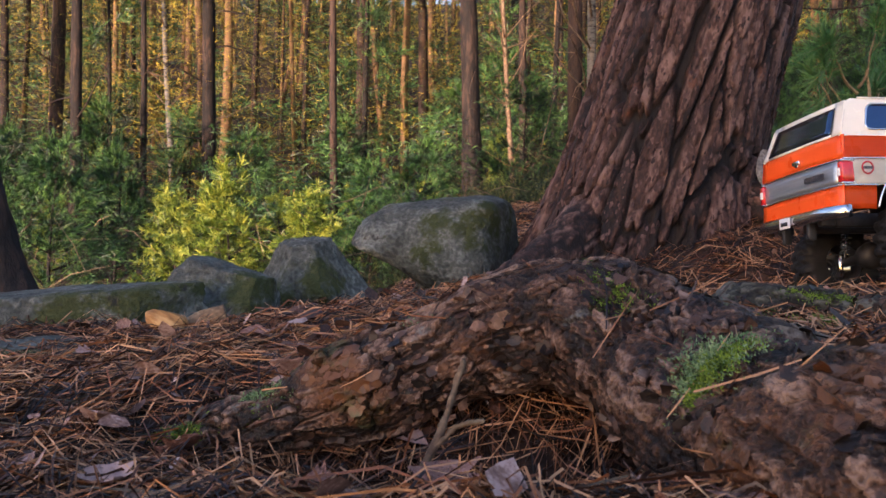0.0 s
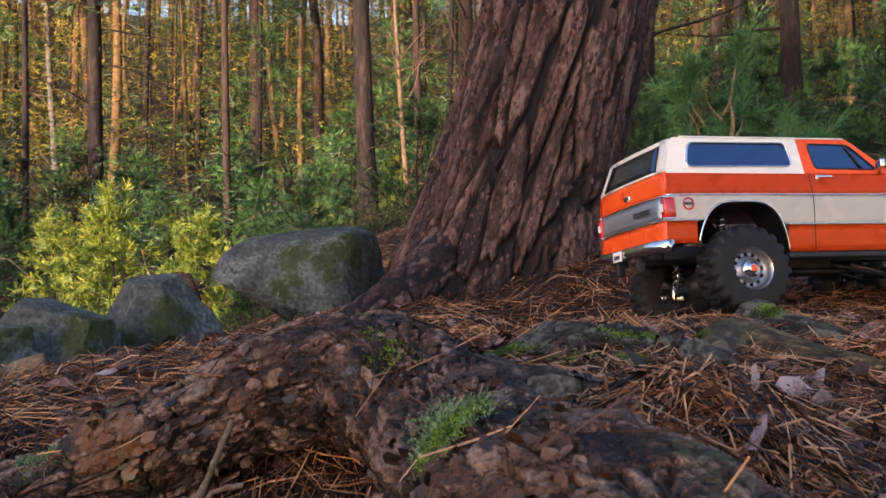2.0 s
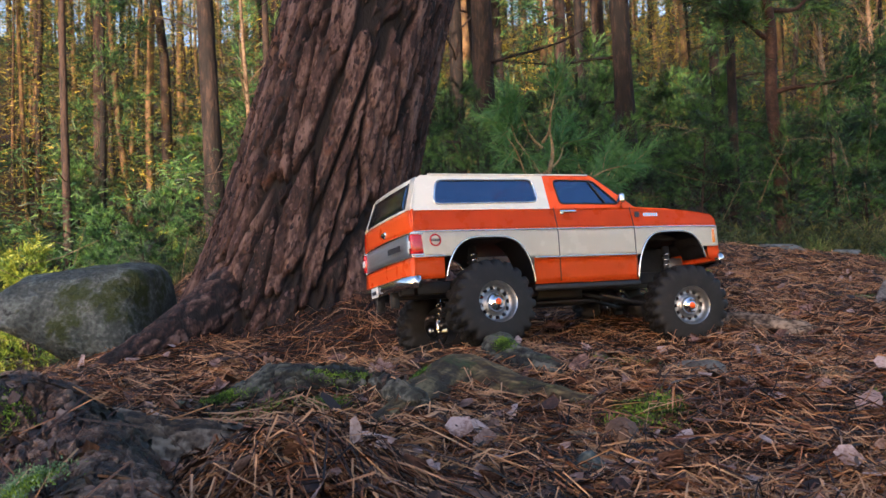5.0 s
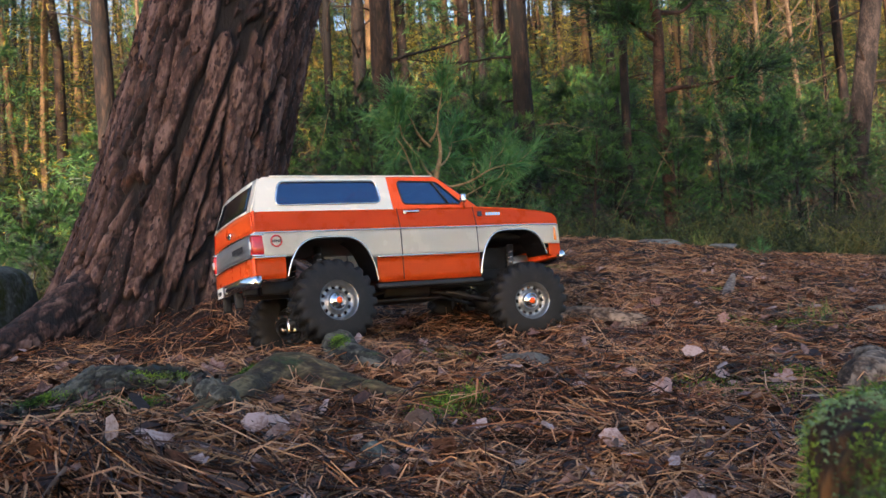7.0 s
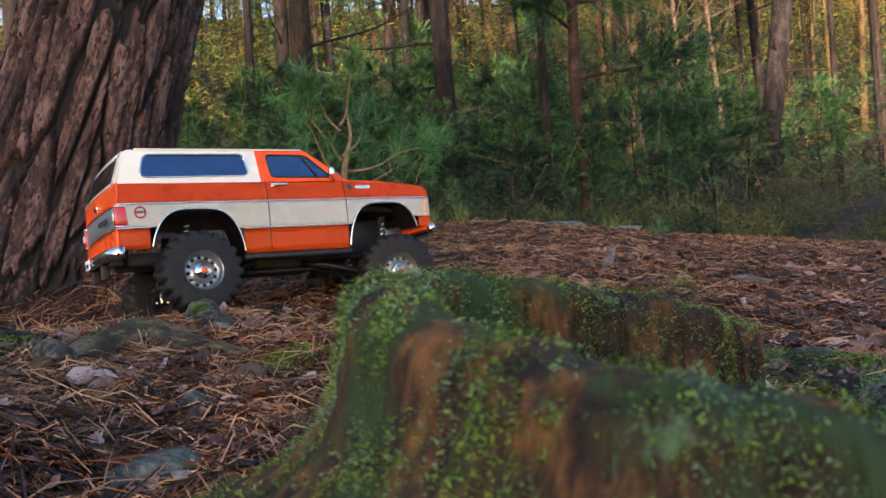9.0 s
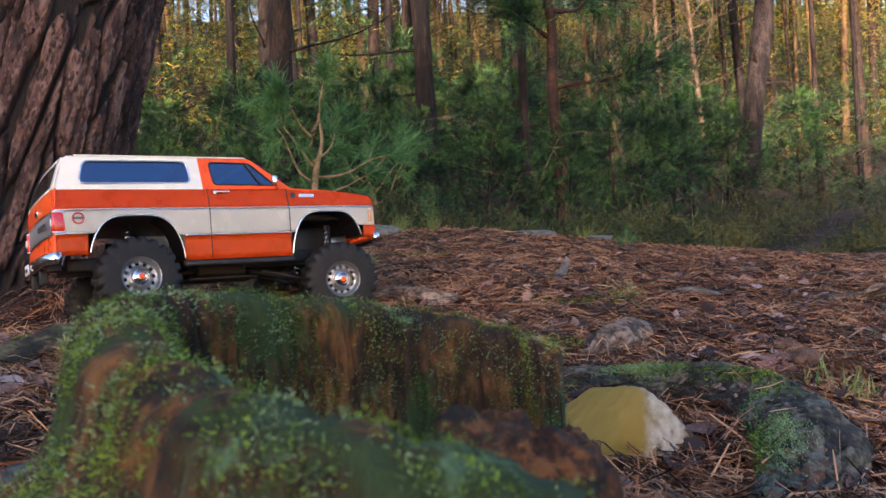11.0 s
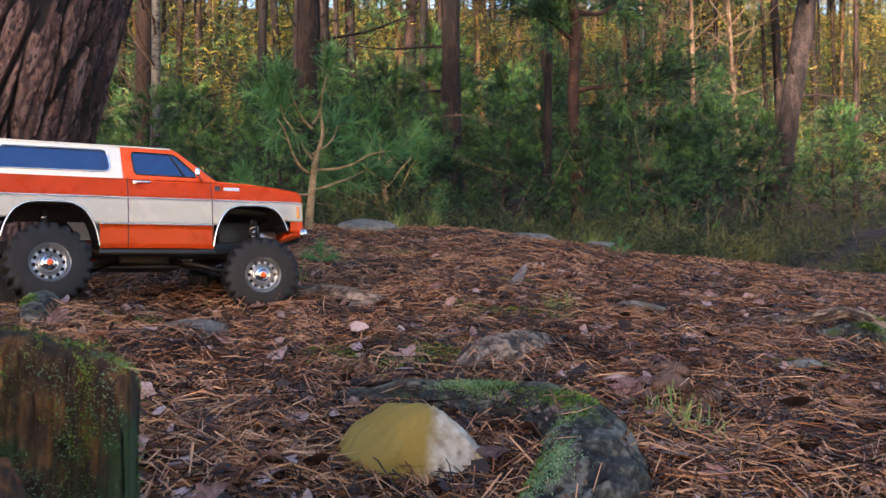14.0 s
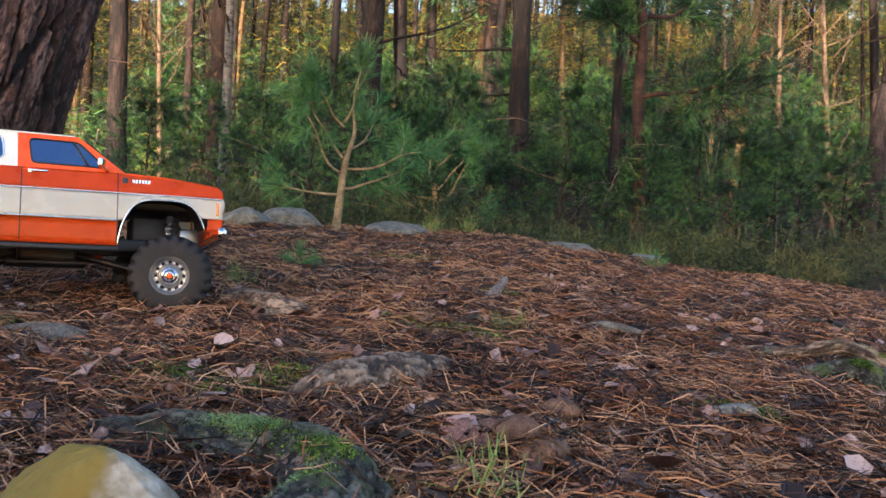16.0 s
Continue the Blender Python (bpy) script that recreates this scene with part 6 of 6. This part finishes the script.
    part("front_valance", box_bm(0.010, 0.176, 0.018, Matrix.Translation((FRONT - 0.006, 0, 0.066)), 0.002), M_ORANGE, body)

    # inside: a dark tub, two seats and a steering wheel
    part("floor_tub", box_bm(0.300, 0.180, 0.006, Matrix.Translation((0.065, 0, 0.100)), 0.001), M_BLACK, body)
    part("engine_bay", box_bm(0.120, 0.120, 0.030, Matrix.Translation((0.310, 0, 0.108)), 0.004), M_BLACK, body)
    part("dashboard", box_bm(0.026, 0.176, 0.026, Matrix.Translation((0.222, 0, 0.124)), 0.006), M_BLACK, body)
    for s in (-1, 1):
        seat = part("seat", box_bm(0.050, 0.056, 0.020, Matrix.Translation((0.142, s * 0.042, 0.113)), 0.006), M_BLACK, body, "dark bucket seat")
        part("seat_back", box_bm(0.016, 0.054, 0.052, Matrix.Translation((0.114, s * 0.042, 0.140)) @ Matrix.Rotation(-0.2, 4, "Y"), 0.006), M_BLACK, seat)
    st = torus(0.016, 0.0018, 0, 32, 6)
    bmesh.ops.transform(st, matrix=Matrix.Translation((0.196, 0.042, 0.138)) @ Matrix.Rotation(radians(65), 4, "Z") @ Matrix.Rotation(radians(20), 4, "X"), verts=st.verts)
    part("steering_wheel", st, M_BLACK, body)

    # chassis
    ch = adopt(new("chassis"), tr)
    ch.empty_display_size = 0.02
    for s in (-1, 1):
        part("frame_rail", box_bm(0.440, 0.008, 0.018, Matrix.Translation((0.140, s * 0.036, 0.040)), 0.002), M_BLACK, ch)
    part("gearbox", box_bm(0.080, 0.050, 0.034, Matrix.Translation((0.150, 0, 0.032)), 0.006), M_BLACK, ch)
    part("skid_plate", box_bm(0.110, 0.062, 0.005, Matrix.Translation((0.150, 0, 0.012)), 0.002), M_BLACK, ch)
    part("battery_tray", box_bm(0.070, 0.060, 0.040, Matrix.Translation((0.300, 0, 0.066)), 0.004), M_BLACK, ch)
    part("servo", box_bm(0.030, 0.040, 0.022, Matrix.Translation((0.348, -0.020, 0.058)), 0.003), M_RIM, ch, "grey servo box")
    for a, b in (((0.010, 0, 0.002), (0.115, 0, 0.028)), ((0.302, 0, 0.004), (0.185, 0, 0.028))):
        part("drive_shaft", rod(a, b, 0.0042, 12), M_BLACK, ch)
    hubs = {}
    for ax, (x0, dr) in {"rear": (0.0, REAR_TURN), "front": (BASE, FRONT_TURN)}.items():
        axle = adopt(new("axle"), ch)
        axle.empty_display_size = 0.02
        axle.matrix_basis = pose(x0, 0, 0, dr)
        part("axle_tube", rod((0, -0.088, 0), (0, 0.088, 0), 0.0065, 14), M_BLACK, axle)
        part("differential", lathe([(0.006, -0.016), (0.016, -0.012), (0.0185, 0), (0.016, 0.012), (0.006, 0.016)], 22, Matrix.Translation((0, 0.012, 0)) @ SPIN), M_BLACK, axle)
        for s in (-1, 1):
            part("hub_carrier", box_bm(0.018, 0.012, 0.026, Matrix.Translation((0, s * 0.078, 0)), 0.003), M_CHROME if ax == "rear" else M_BLACK, axle)
            link = rod((0, s * 0.050, -0.004), (0.105 if ax == "rear" else -0.105, s * 0.040, 0.022), 0.0028, 10)
            part("link_rod", link, M_BLACK, axle)
            lowp, topp = Vector((-0.006, s * 0.062, 0.004)), Vector((0.004, s * 0.056, 0.088))
            part("shock_body", rod(lowp + (topp - lowp) * 0.45, topp, 0.0058, 14), M_BLACK, axle)
            part("shock_rod", rod(lowp, lowp + (topp - lowp) * 0.5, 0.0016, 8), M_CHROME, axle)
            w = [lowp + (topp - lowp) * (0.08 + 0.80 * k / 90) + 0.0075 * Vector((math.cos(k * 0.62), math.sin(k * 0.62), 0)) for k in range(91)]
            V, F = tube([(*p, 0.0009) for p in w], 180, 5)
            piece("shock_spring", mesh_of("shock_spring", V, F, M_CHROME), axle, "bright coil spring")
        hubs[ax] = axle
    # wheels: one built, the others alike
    tm, rm = tyre_mesh(), rim_mesh()
    lip = bm_mesh("rim_ring", torus(0.0290, 0.0014, 0.0225), M_CHROME)
    cap = bm_mesh("hub_cap", lathe([(0.0128, 0.014), (0.0125, 0.0185), (0.0105, 0.0205), (0.0075, 0.0212), (0.0068, 0.0235), (0.004, 0.0245)], 36, SPIN), M_CHROME)
    dot = bm_mesh("cap_centre", lathe([(0.0042, 0.0240), (0.0042, 0.0250), (0.003, 0.0256)], 24, SPIN), M_ORANGE)
    for x0, s, spin, steer, ax in ((0, -1, 10, 0, "rear"), (0, 1, 40, 0, "rear"), (BASE, -1, 75, STEER, "front"), (BASE, 1, 22, STEER, "front")):
        wh = adopt(new("wheel"), tr)
        wh.empty_display_size = 0.03
        wh.matrix_basis = pose(x0, 0, 0, REAR_TURN if ax == "rear" else FRONT_TURN) @ pose(0, s * 0.0985, 0, 0, 0, steer) @ pose(0, 0, 0, 0, spin, 0 if s < 0 else 180)
        piece("tyre", tm, wh, "black knobbly rubber tyre")
        rim = piece("rim", rm, wh, "silver steel rim with slots")
        piece("rim_ring", lip, rim, "bright chrome ring")
        cp = piece("hub_cap", cap, rim, "chrome hub cap")
        tagged(piece("cap_centre", dot, rim), "orange cap centre")
    return tr


REAR_TURN, FRONT_TURN, STEER = -5.0, 4.5, -12.0
model = truck()
model.matrix_world = pose(0.609, 1.289, 0.138, -5.24, -0.41, 10.27)

# ---- small things on the ground ----
def yellow_stone():
    ob = boulder("pale stone with a yellow-stained face, lying among roots", 0.908, 0.445, -0.006, 0.070, 0.042, 0.052, -6, (6, 4), seed=61, material=M_STONE, name="stone", cat="stone", n=60, facet=0.55)
    return ob


yellow_stone()
boulder("small grey stone half buried in needles", 0.546, 0.655, z_at(0.546, 0.655) + 0.006, 0.016, 0.013, 0.016, 20, seed=62, name="stone", cat="stone", n=20)
boulder("low grey stone beside the stump", 0.505, 0.470, z_at(0.505, 0.470) + 0.002, 0.045, 0.030, 0.020, 10, seed=63, name="stone", cat="stone", n=26)
boulder("low bleached root knuckle among needles", 0.80, 0.975, z_at(0.80, 0.975) + 0.002, 0.060, 0.028, 0.020, 15, seed=64, material=M_OLDWOOD, name="stone", cat="stone", n=30)
boulder("small lichen-grey stone among needles", 1.52, 0.72, z_at(1.52, 0.72) + 0.004, 0.030, 0.018, 0.012, -25, seed=65, material=M_OLDSTONE, name="stone", cat="stone", n=24)


def stick(label, pts, material, name="stick", nv=10, rough=0.0012):
    ob = thing(name, label, "stick")
    V, F = tube(pts, 12 * len(pts), nv, lambda P, own: rough * (waves(own[:, 0], own[:, 1] * 4, 0.02, 41) + waves(own[:, 0] * 3, own[:, 2] * 4, 0.02, 42)))
    piece("wood", mesh_of("wood", V, F, material), ob)
    return ob


g = z_at(1.56, 1.63)
stick("upright weathered grey stick, forked at its foot", [(1.520, 1.60, g - 0.02, 0.009), (1.545, 1.615, g + 0.006, 0.011), (1.570, 1.635, g + 0.024, 0.010), (1.588, 1.648, g + 0.042, 0.0075), (1.594, 1.652, g + 0.050, 0.004)], M_GREYWOOD)
g = z_at(-0.265, 1.075)
boulder("torn piece of orange-brown wood on the needles", -0.268, 1.070, g + 0.016, 0.032, 0.018, 0.018, -25, (0, 14), seed=66, material=M_WOOD, name="wood_chunk", cat="wood", n=22)
stick("short brown branch stub beside the wood piece", [(-0.252, 1.085, g + 0.006, 0.012), (-0.233, 1.090, g + 0.018, 0.013), (-0.208, 1.095, g + 0.026, 0.012)], M_TWIG)
stick("thin forked dry twig leaning on the root", [(0.030, 0.545, -0.03, 0.0026), (0.043, 0.562, 0.012, 0.0025), (0.052, 0.577, 0.030, 0.0023), (0.060, 0.598, 0.052, 0.0019), (0.066, 0.615, 0.070, 0.0020)], M_TWIG, "twig", 8)
stick("side shoot of a dry twig under the root", [(0.048, 0.570, 0.022, 0.0018), (0.062, 0.575, 0.036, 0.0016), (0.078, 0.578, 0.040, 0.0018)], M_TWIG, "twig", 8)
stick("small broken root end with a rust-coloured leaf", [(1.60, 1.33, z_at(1.6, 1.33) - 0.01, 0.012), (1.66, 1.315, z_at(1.66, 1.31) + 0.008, 0.012), (1.72, 1.30, z_at(1.72, 1.3) + 0.004, 0.008)], M_OLDWOOD)

# short dry twigs scattered over the litter
rs = np.random.RandomState(91)
for k in range(44):
    r, a = math.exp(rs.uniform(math.log(0.55), math.log(2.6))), radians(rs.uniform(-35, 58))
    x, y = 0.5 + r * math.sin(a), -0.2 + r * math.cos(a)
    if (x - 0.6) ** 2 + (y - 0.09) ** 2 < 0.03 or (x - 0.42) ** 2 + (y - 1.92) ** 2 < 0.1:
        continue
    t, ln = rs.uniform(0, 6.283), rs.uniform(0.03, 0.10)
    pts = []
    for u in (-0.5, -0.15, 0.2, 0.5):
        px_, py_ = x + u * ln * math.cos(t + 0.4 * u), y + u * ln * math.sin(t + 0.4 * u)
        pts.append((px_, py_, z_at(px_, py_) + 0.008 + rs.uniform(0, 0.004), 0.0022 * (1.1 - 0.5 * abs(u))))
    tagged(stick("short dry twig on the needle litter", pts, M_TWIG, "twig", 6, 0.0003), group="twigs on the litter")


def leaf_mesh(seed, oak=False):
    """A dry curled leaf: a lobed outline with a raised midrib."""
    rs = np.random.RandomState(seed)
    nu, nv = 22, 9
    V = []
    for i in range(nu):
        u = i / (nu - 1)
        w = 0.34 * math.sin(math.pi * u ** 0.8) ** 0.8 * (1 + (0.28 * math.sin(u * 22) if oak else 0.06 * math.sin(u * 30)))
        for j in range(nv):
            s = 2 * j / (nv - 1) - 1
            V.append((u - 0.5, s * w, 0.22 * (s * w) ** 2 * rs.uniform(3.2, 3.6) + 0.16 * math.sin(3 * u + seed) * u + 0.02 * math.sin(8 * s + 9 * u + seed) - 0.03 * (1 - abs(s)) ** 2))
    me = mesh_of("leaf", V, grid_faces(nu, nv), M_DRYLEAF)
    return me


leaf_meshes = [leaf_mesh(k, k % 2 == 0) for k in range(5)]
SPOTS = [(0.902, 0.612), (1.186, 0.615), (1.187, 0.554), (1.043, 0.50), (1.443, 0.63), (1.015, 1.1), (0.931, 0.628), (0.571, 0.572), (0.582, 0.622), (0.55, 0.657), (0.584, 0.613), (0.382, 0.721), (0.426, 0.662),
         (0.406, 0.86), (-0.111, 0.508), (-0.004, 0.496), (-0.20, 0.60), (0.06, 0.47), (1.70, 1.335), (1.96, 1.57), (1.30, 1.18), (1.12, 1.20), (-0.16, 1.2), (-0.10, 1.0), (0.98, 0.83)]
for k in range(294):
    if k < len(SPOTS):
        x, y = SPOTS[k]
    else:
        r, a = math.exp(rs.uniform(math.log(0.5), math.log(3.4))), radians(rs.uniform(-40, 60))
        x, y = 0.5 + r * math.sin(a), -0.2 + r * math.cos(a)
    if (x - 0.6) ** 2 + (y - 0.09) ** 2 < 0.03 or (x - 0.42) ** 2 + (y - 1.92) ** 2 < 0.1:
        continue
    s = rs.uniform(0.016, 0.042)
    lf = tagged(new("fallen_leaf", leaf_meshes[k % 5]), "curled dry brown leaf on the needle litter", "leaf", "fallen leaves")
    lf.matrix_world = pose(x, y, z_at(x, y) + 0.010 + rs.uniform(0, 0.004), rs.normal(0, 16), rs.normal(0, 16), rs.uniform(0, 360)) @ Matrix.Scale(s, 4)


# crumbled bits of leaf, past counting
n = 3600
r, a = np.exp(rs.uniform(math.log(0.4), math.log(3.6), n)), np.radians(rs.uniform(-46, 62, n))
x, y = 0.5 + r * np.sin(a), -0.2 + r * np.cos(a)
ok = ((x - 0.6) ** 2 + (y - 0.09) ** 2 > 0.03) & ((x - 0.42) ** 2 + (y - 1.92) ** 2 > 0.1)
x, y = x[ok], y[ok]
n = len(x)
P = np.stack([x, y, height(x, y) + 0.006 + np.abs(rs.normal(0, 0.005, n))], 1)
N = rs.normal(0, 0.38, (n, 3)) + np.array([0, 0, 1.0])
N /= np.linalg.norm(N, axis=1)[:, None]
V, F = chips(P, N, rs.normal(size=(n, 3)), rs.uniform(0.003, 0.011, n), rs, 0.001, 0.3, 1.4)
tagged(new("leaf_crumbs", mesh_of("leaf_crumbs", V, F, M_CRUMB, False)), "crumbled pinkish-brown bits of dry leaf and bark in the litter", "leaf litter", kind="stuff")


def pine_cone():
    """A closed cone: rows of overlapping scales on a tapered core."""
    cone = thing("pine_cone", "brown weathered pine cone in the litter", "pine cone", group="pine cones")
    V, F = tube([(-0.022, 0, 0, 0.004), (-0.012, 0, 0, 0.0105), (0.0, 0, 0, 0.0125), (0.014, 0, 0, 0.009), (0.024, 0, 0, 0.002)], 20, 12)
    piece("core", mesh_of("core", V, F, M_CONE), cone)
    parts = []
    for i in range(70):
        u = i / 70
        x, a = -0.020 + 0.042 * u, i * 2.399
        R = np.interp(x, [-0.022, -0.012, 0, 0.014, 0.024], [0.005, 0.0115, 0.0135, 0.010, 0.003])
        o, s = np.array([0, math.cos(a), math.sin(a)]), np.array([0, -math.sin(a), math.cos(a)])
        c, t = np.array([x, 0, 0]) + o * R * 0.85, np.array([1.0, 0, 0])
        w = 0.0042 * (0.6 + 0.4 * math.sin(math.pi * u))
        parts.append((np.array([c - s * w - t * 0.003, c + s * w - t * 0.003, c + s * w * 0.8 + t * 0.004 + o * 0.003, c + t * 0.0055 + o * 0.0042, c - s * w * 0.8 + t * 0.004 + o * 0.003, c + t * 0.001 - o * 0.001]),
                      [(0, 1, 2, 3, 4), (0, 5, 1), (1, 5, 2), (2, 5, 3), (3, 5, 4), (4, 5, 0)]))
    stuff(piece("scale_cover", mesh_of("scale_cover", *join(parts), M_CONE, False), cone))
    return cone


pc = pine_cone()
for x, y, t in ((1.224, 0.577, 30), (1.322, 0.709, 110), (1.227, 0.522, 200), (0.605, 0.735, 70)):
    copy_thing(pc, pose(x, y, z_at(x, y) + 0.012, 8, 6, t))
remove(pc)


def tuft(name, label, cat, x, y, count, tall, width, material, spread, fan=0.45, seed=0, kind="stuff"):
    r = np.random.RandomState(seed)
    st = np.stack([x + r.normal(0, spread, count), y + r.normal(0, spread, count), np.zeros(count)], 1)
    st[:, 2] = height(st[:, 0], st[:, 1]) + r.uniform(-0.002, 0.010, count)
    w = r.normal(0, fan, (count, 3)) + np.array([0, 0, 1.0])
    w /= np.linalg.norm(w, axis=1)[:, None]
    V, F = ribbons(st, w, r.uniform(0.5, 1.1, count) * tall, np.full(count, width), r.normal(0, 0.15, count), r)
    return tagged(new(name, mesh_of(name, V, F, material, False)), label, cat, kind=kind)


for k, (x, y, s) in enumerate(((0.945, 0.797, 0.022), (1.003, 0.762, 0.022), (1.30, 1.16, 0.03), (1.38, 1.14, 0.025), (1.545, 0.735, 0.018), (0.326, 0.90, 0.02), (0.647, 0.789, 0.015), (0.375, 0.865, 0.012),
                               (0.675, 0.801, 0.014), (1.06, 0.80, 0.02), (0.74, 1.02, 0.02), (1.62, 1.75, 0.03), (2.05, 1.02, 0.04), (1.08, 0.47, 0.015), (0.98, 2.3, 0.04), (1.6, 2.6, 0.05), (-0.235, 1.275, 0.014))):
    tuft("moss_cushion", "small cushion of bright green moss on the soil", "moss", x, y, 1500, 0.006, 0.0011, M_MOSS, s, 0.8, 300 + k)
for k, (x, y, c, h) in enumerate(((1.45, 1.22, 40, 0.04), (1.175, 0.50, 26, 0.032), (1.161, 0.455, 34, 0.035), (1.05, 1.62, 40, 0.05), (2.2, 3.9, 120, 0.10), (2.0, 3.8, 100, 0.10), (3.3, 4.3, 140, 0.14))):
    tuft("grass_tuft", "thin tuft of green grass in the litter", "grass", x, y, c, h, 0.0016, M_GRASS, 0.016, 0.45, 340 + k)


def seedling(x, y, tall, seed):
    rs = np.random.RandomState(seed)
    s = thing("pine_seedling", "tiny green pine seedling in the litter", "seedling", pose(x, y, z_at(x, y)))
    stem = [(0, 0, -0.01, 0.0022), (0.002, 0, tall * 0.5, 0.0018), (0.004, 0.001, tall, 0.0012)]
    piece("stem", mesh_of("stem", *tube(stem, 12, 6), M_TWIG), s)
    side = [[(0, 0, tall * 0.3, 0), (0.03, 0.0, tall * 0.6, 0)], [(0, 0, tall * 0.3, 0), (-0.03, 0.01, tall * 0.6, 0)], [(0, 0, tall * 0.4, 0), (0, 0, tall, 0)]]
    piece("needles", mesh_of("needles", *brush(rs, side, 90, 0.035, 0.0013, 0.5), M_LEAFB, False), s)
    return s


seedling(1.21, 2.01, 0.05, 5)
seedling(2.62, 2.9, 0.07, 6)
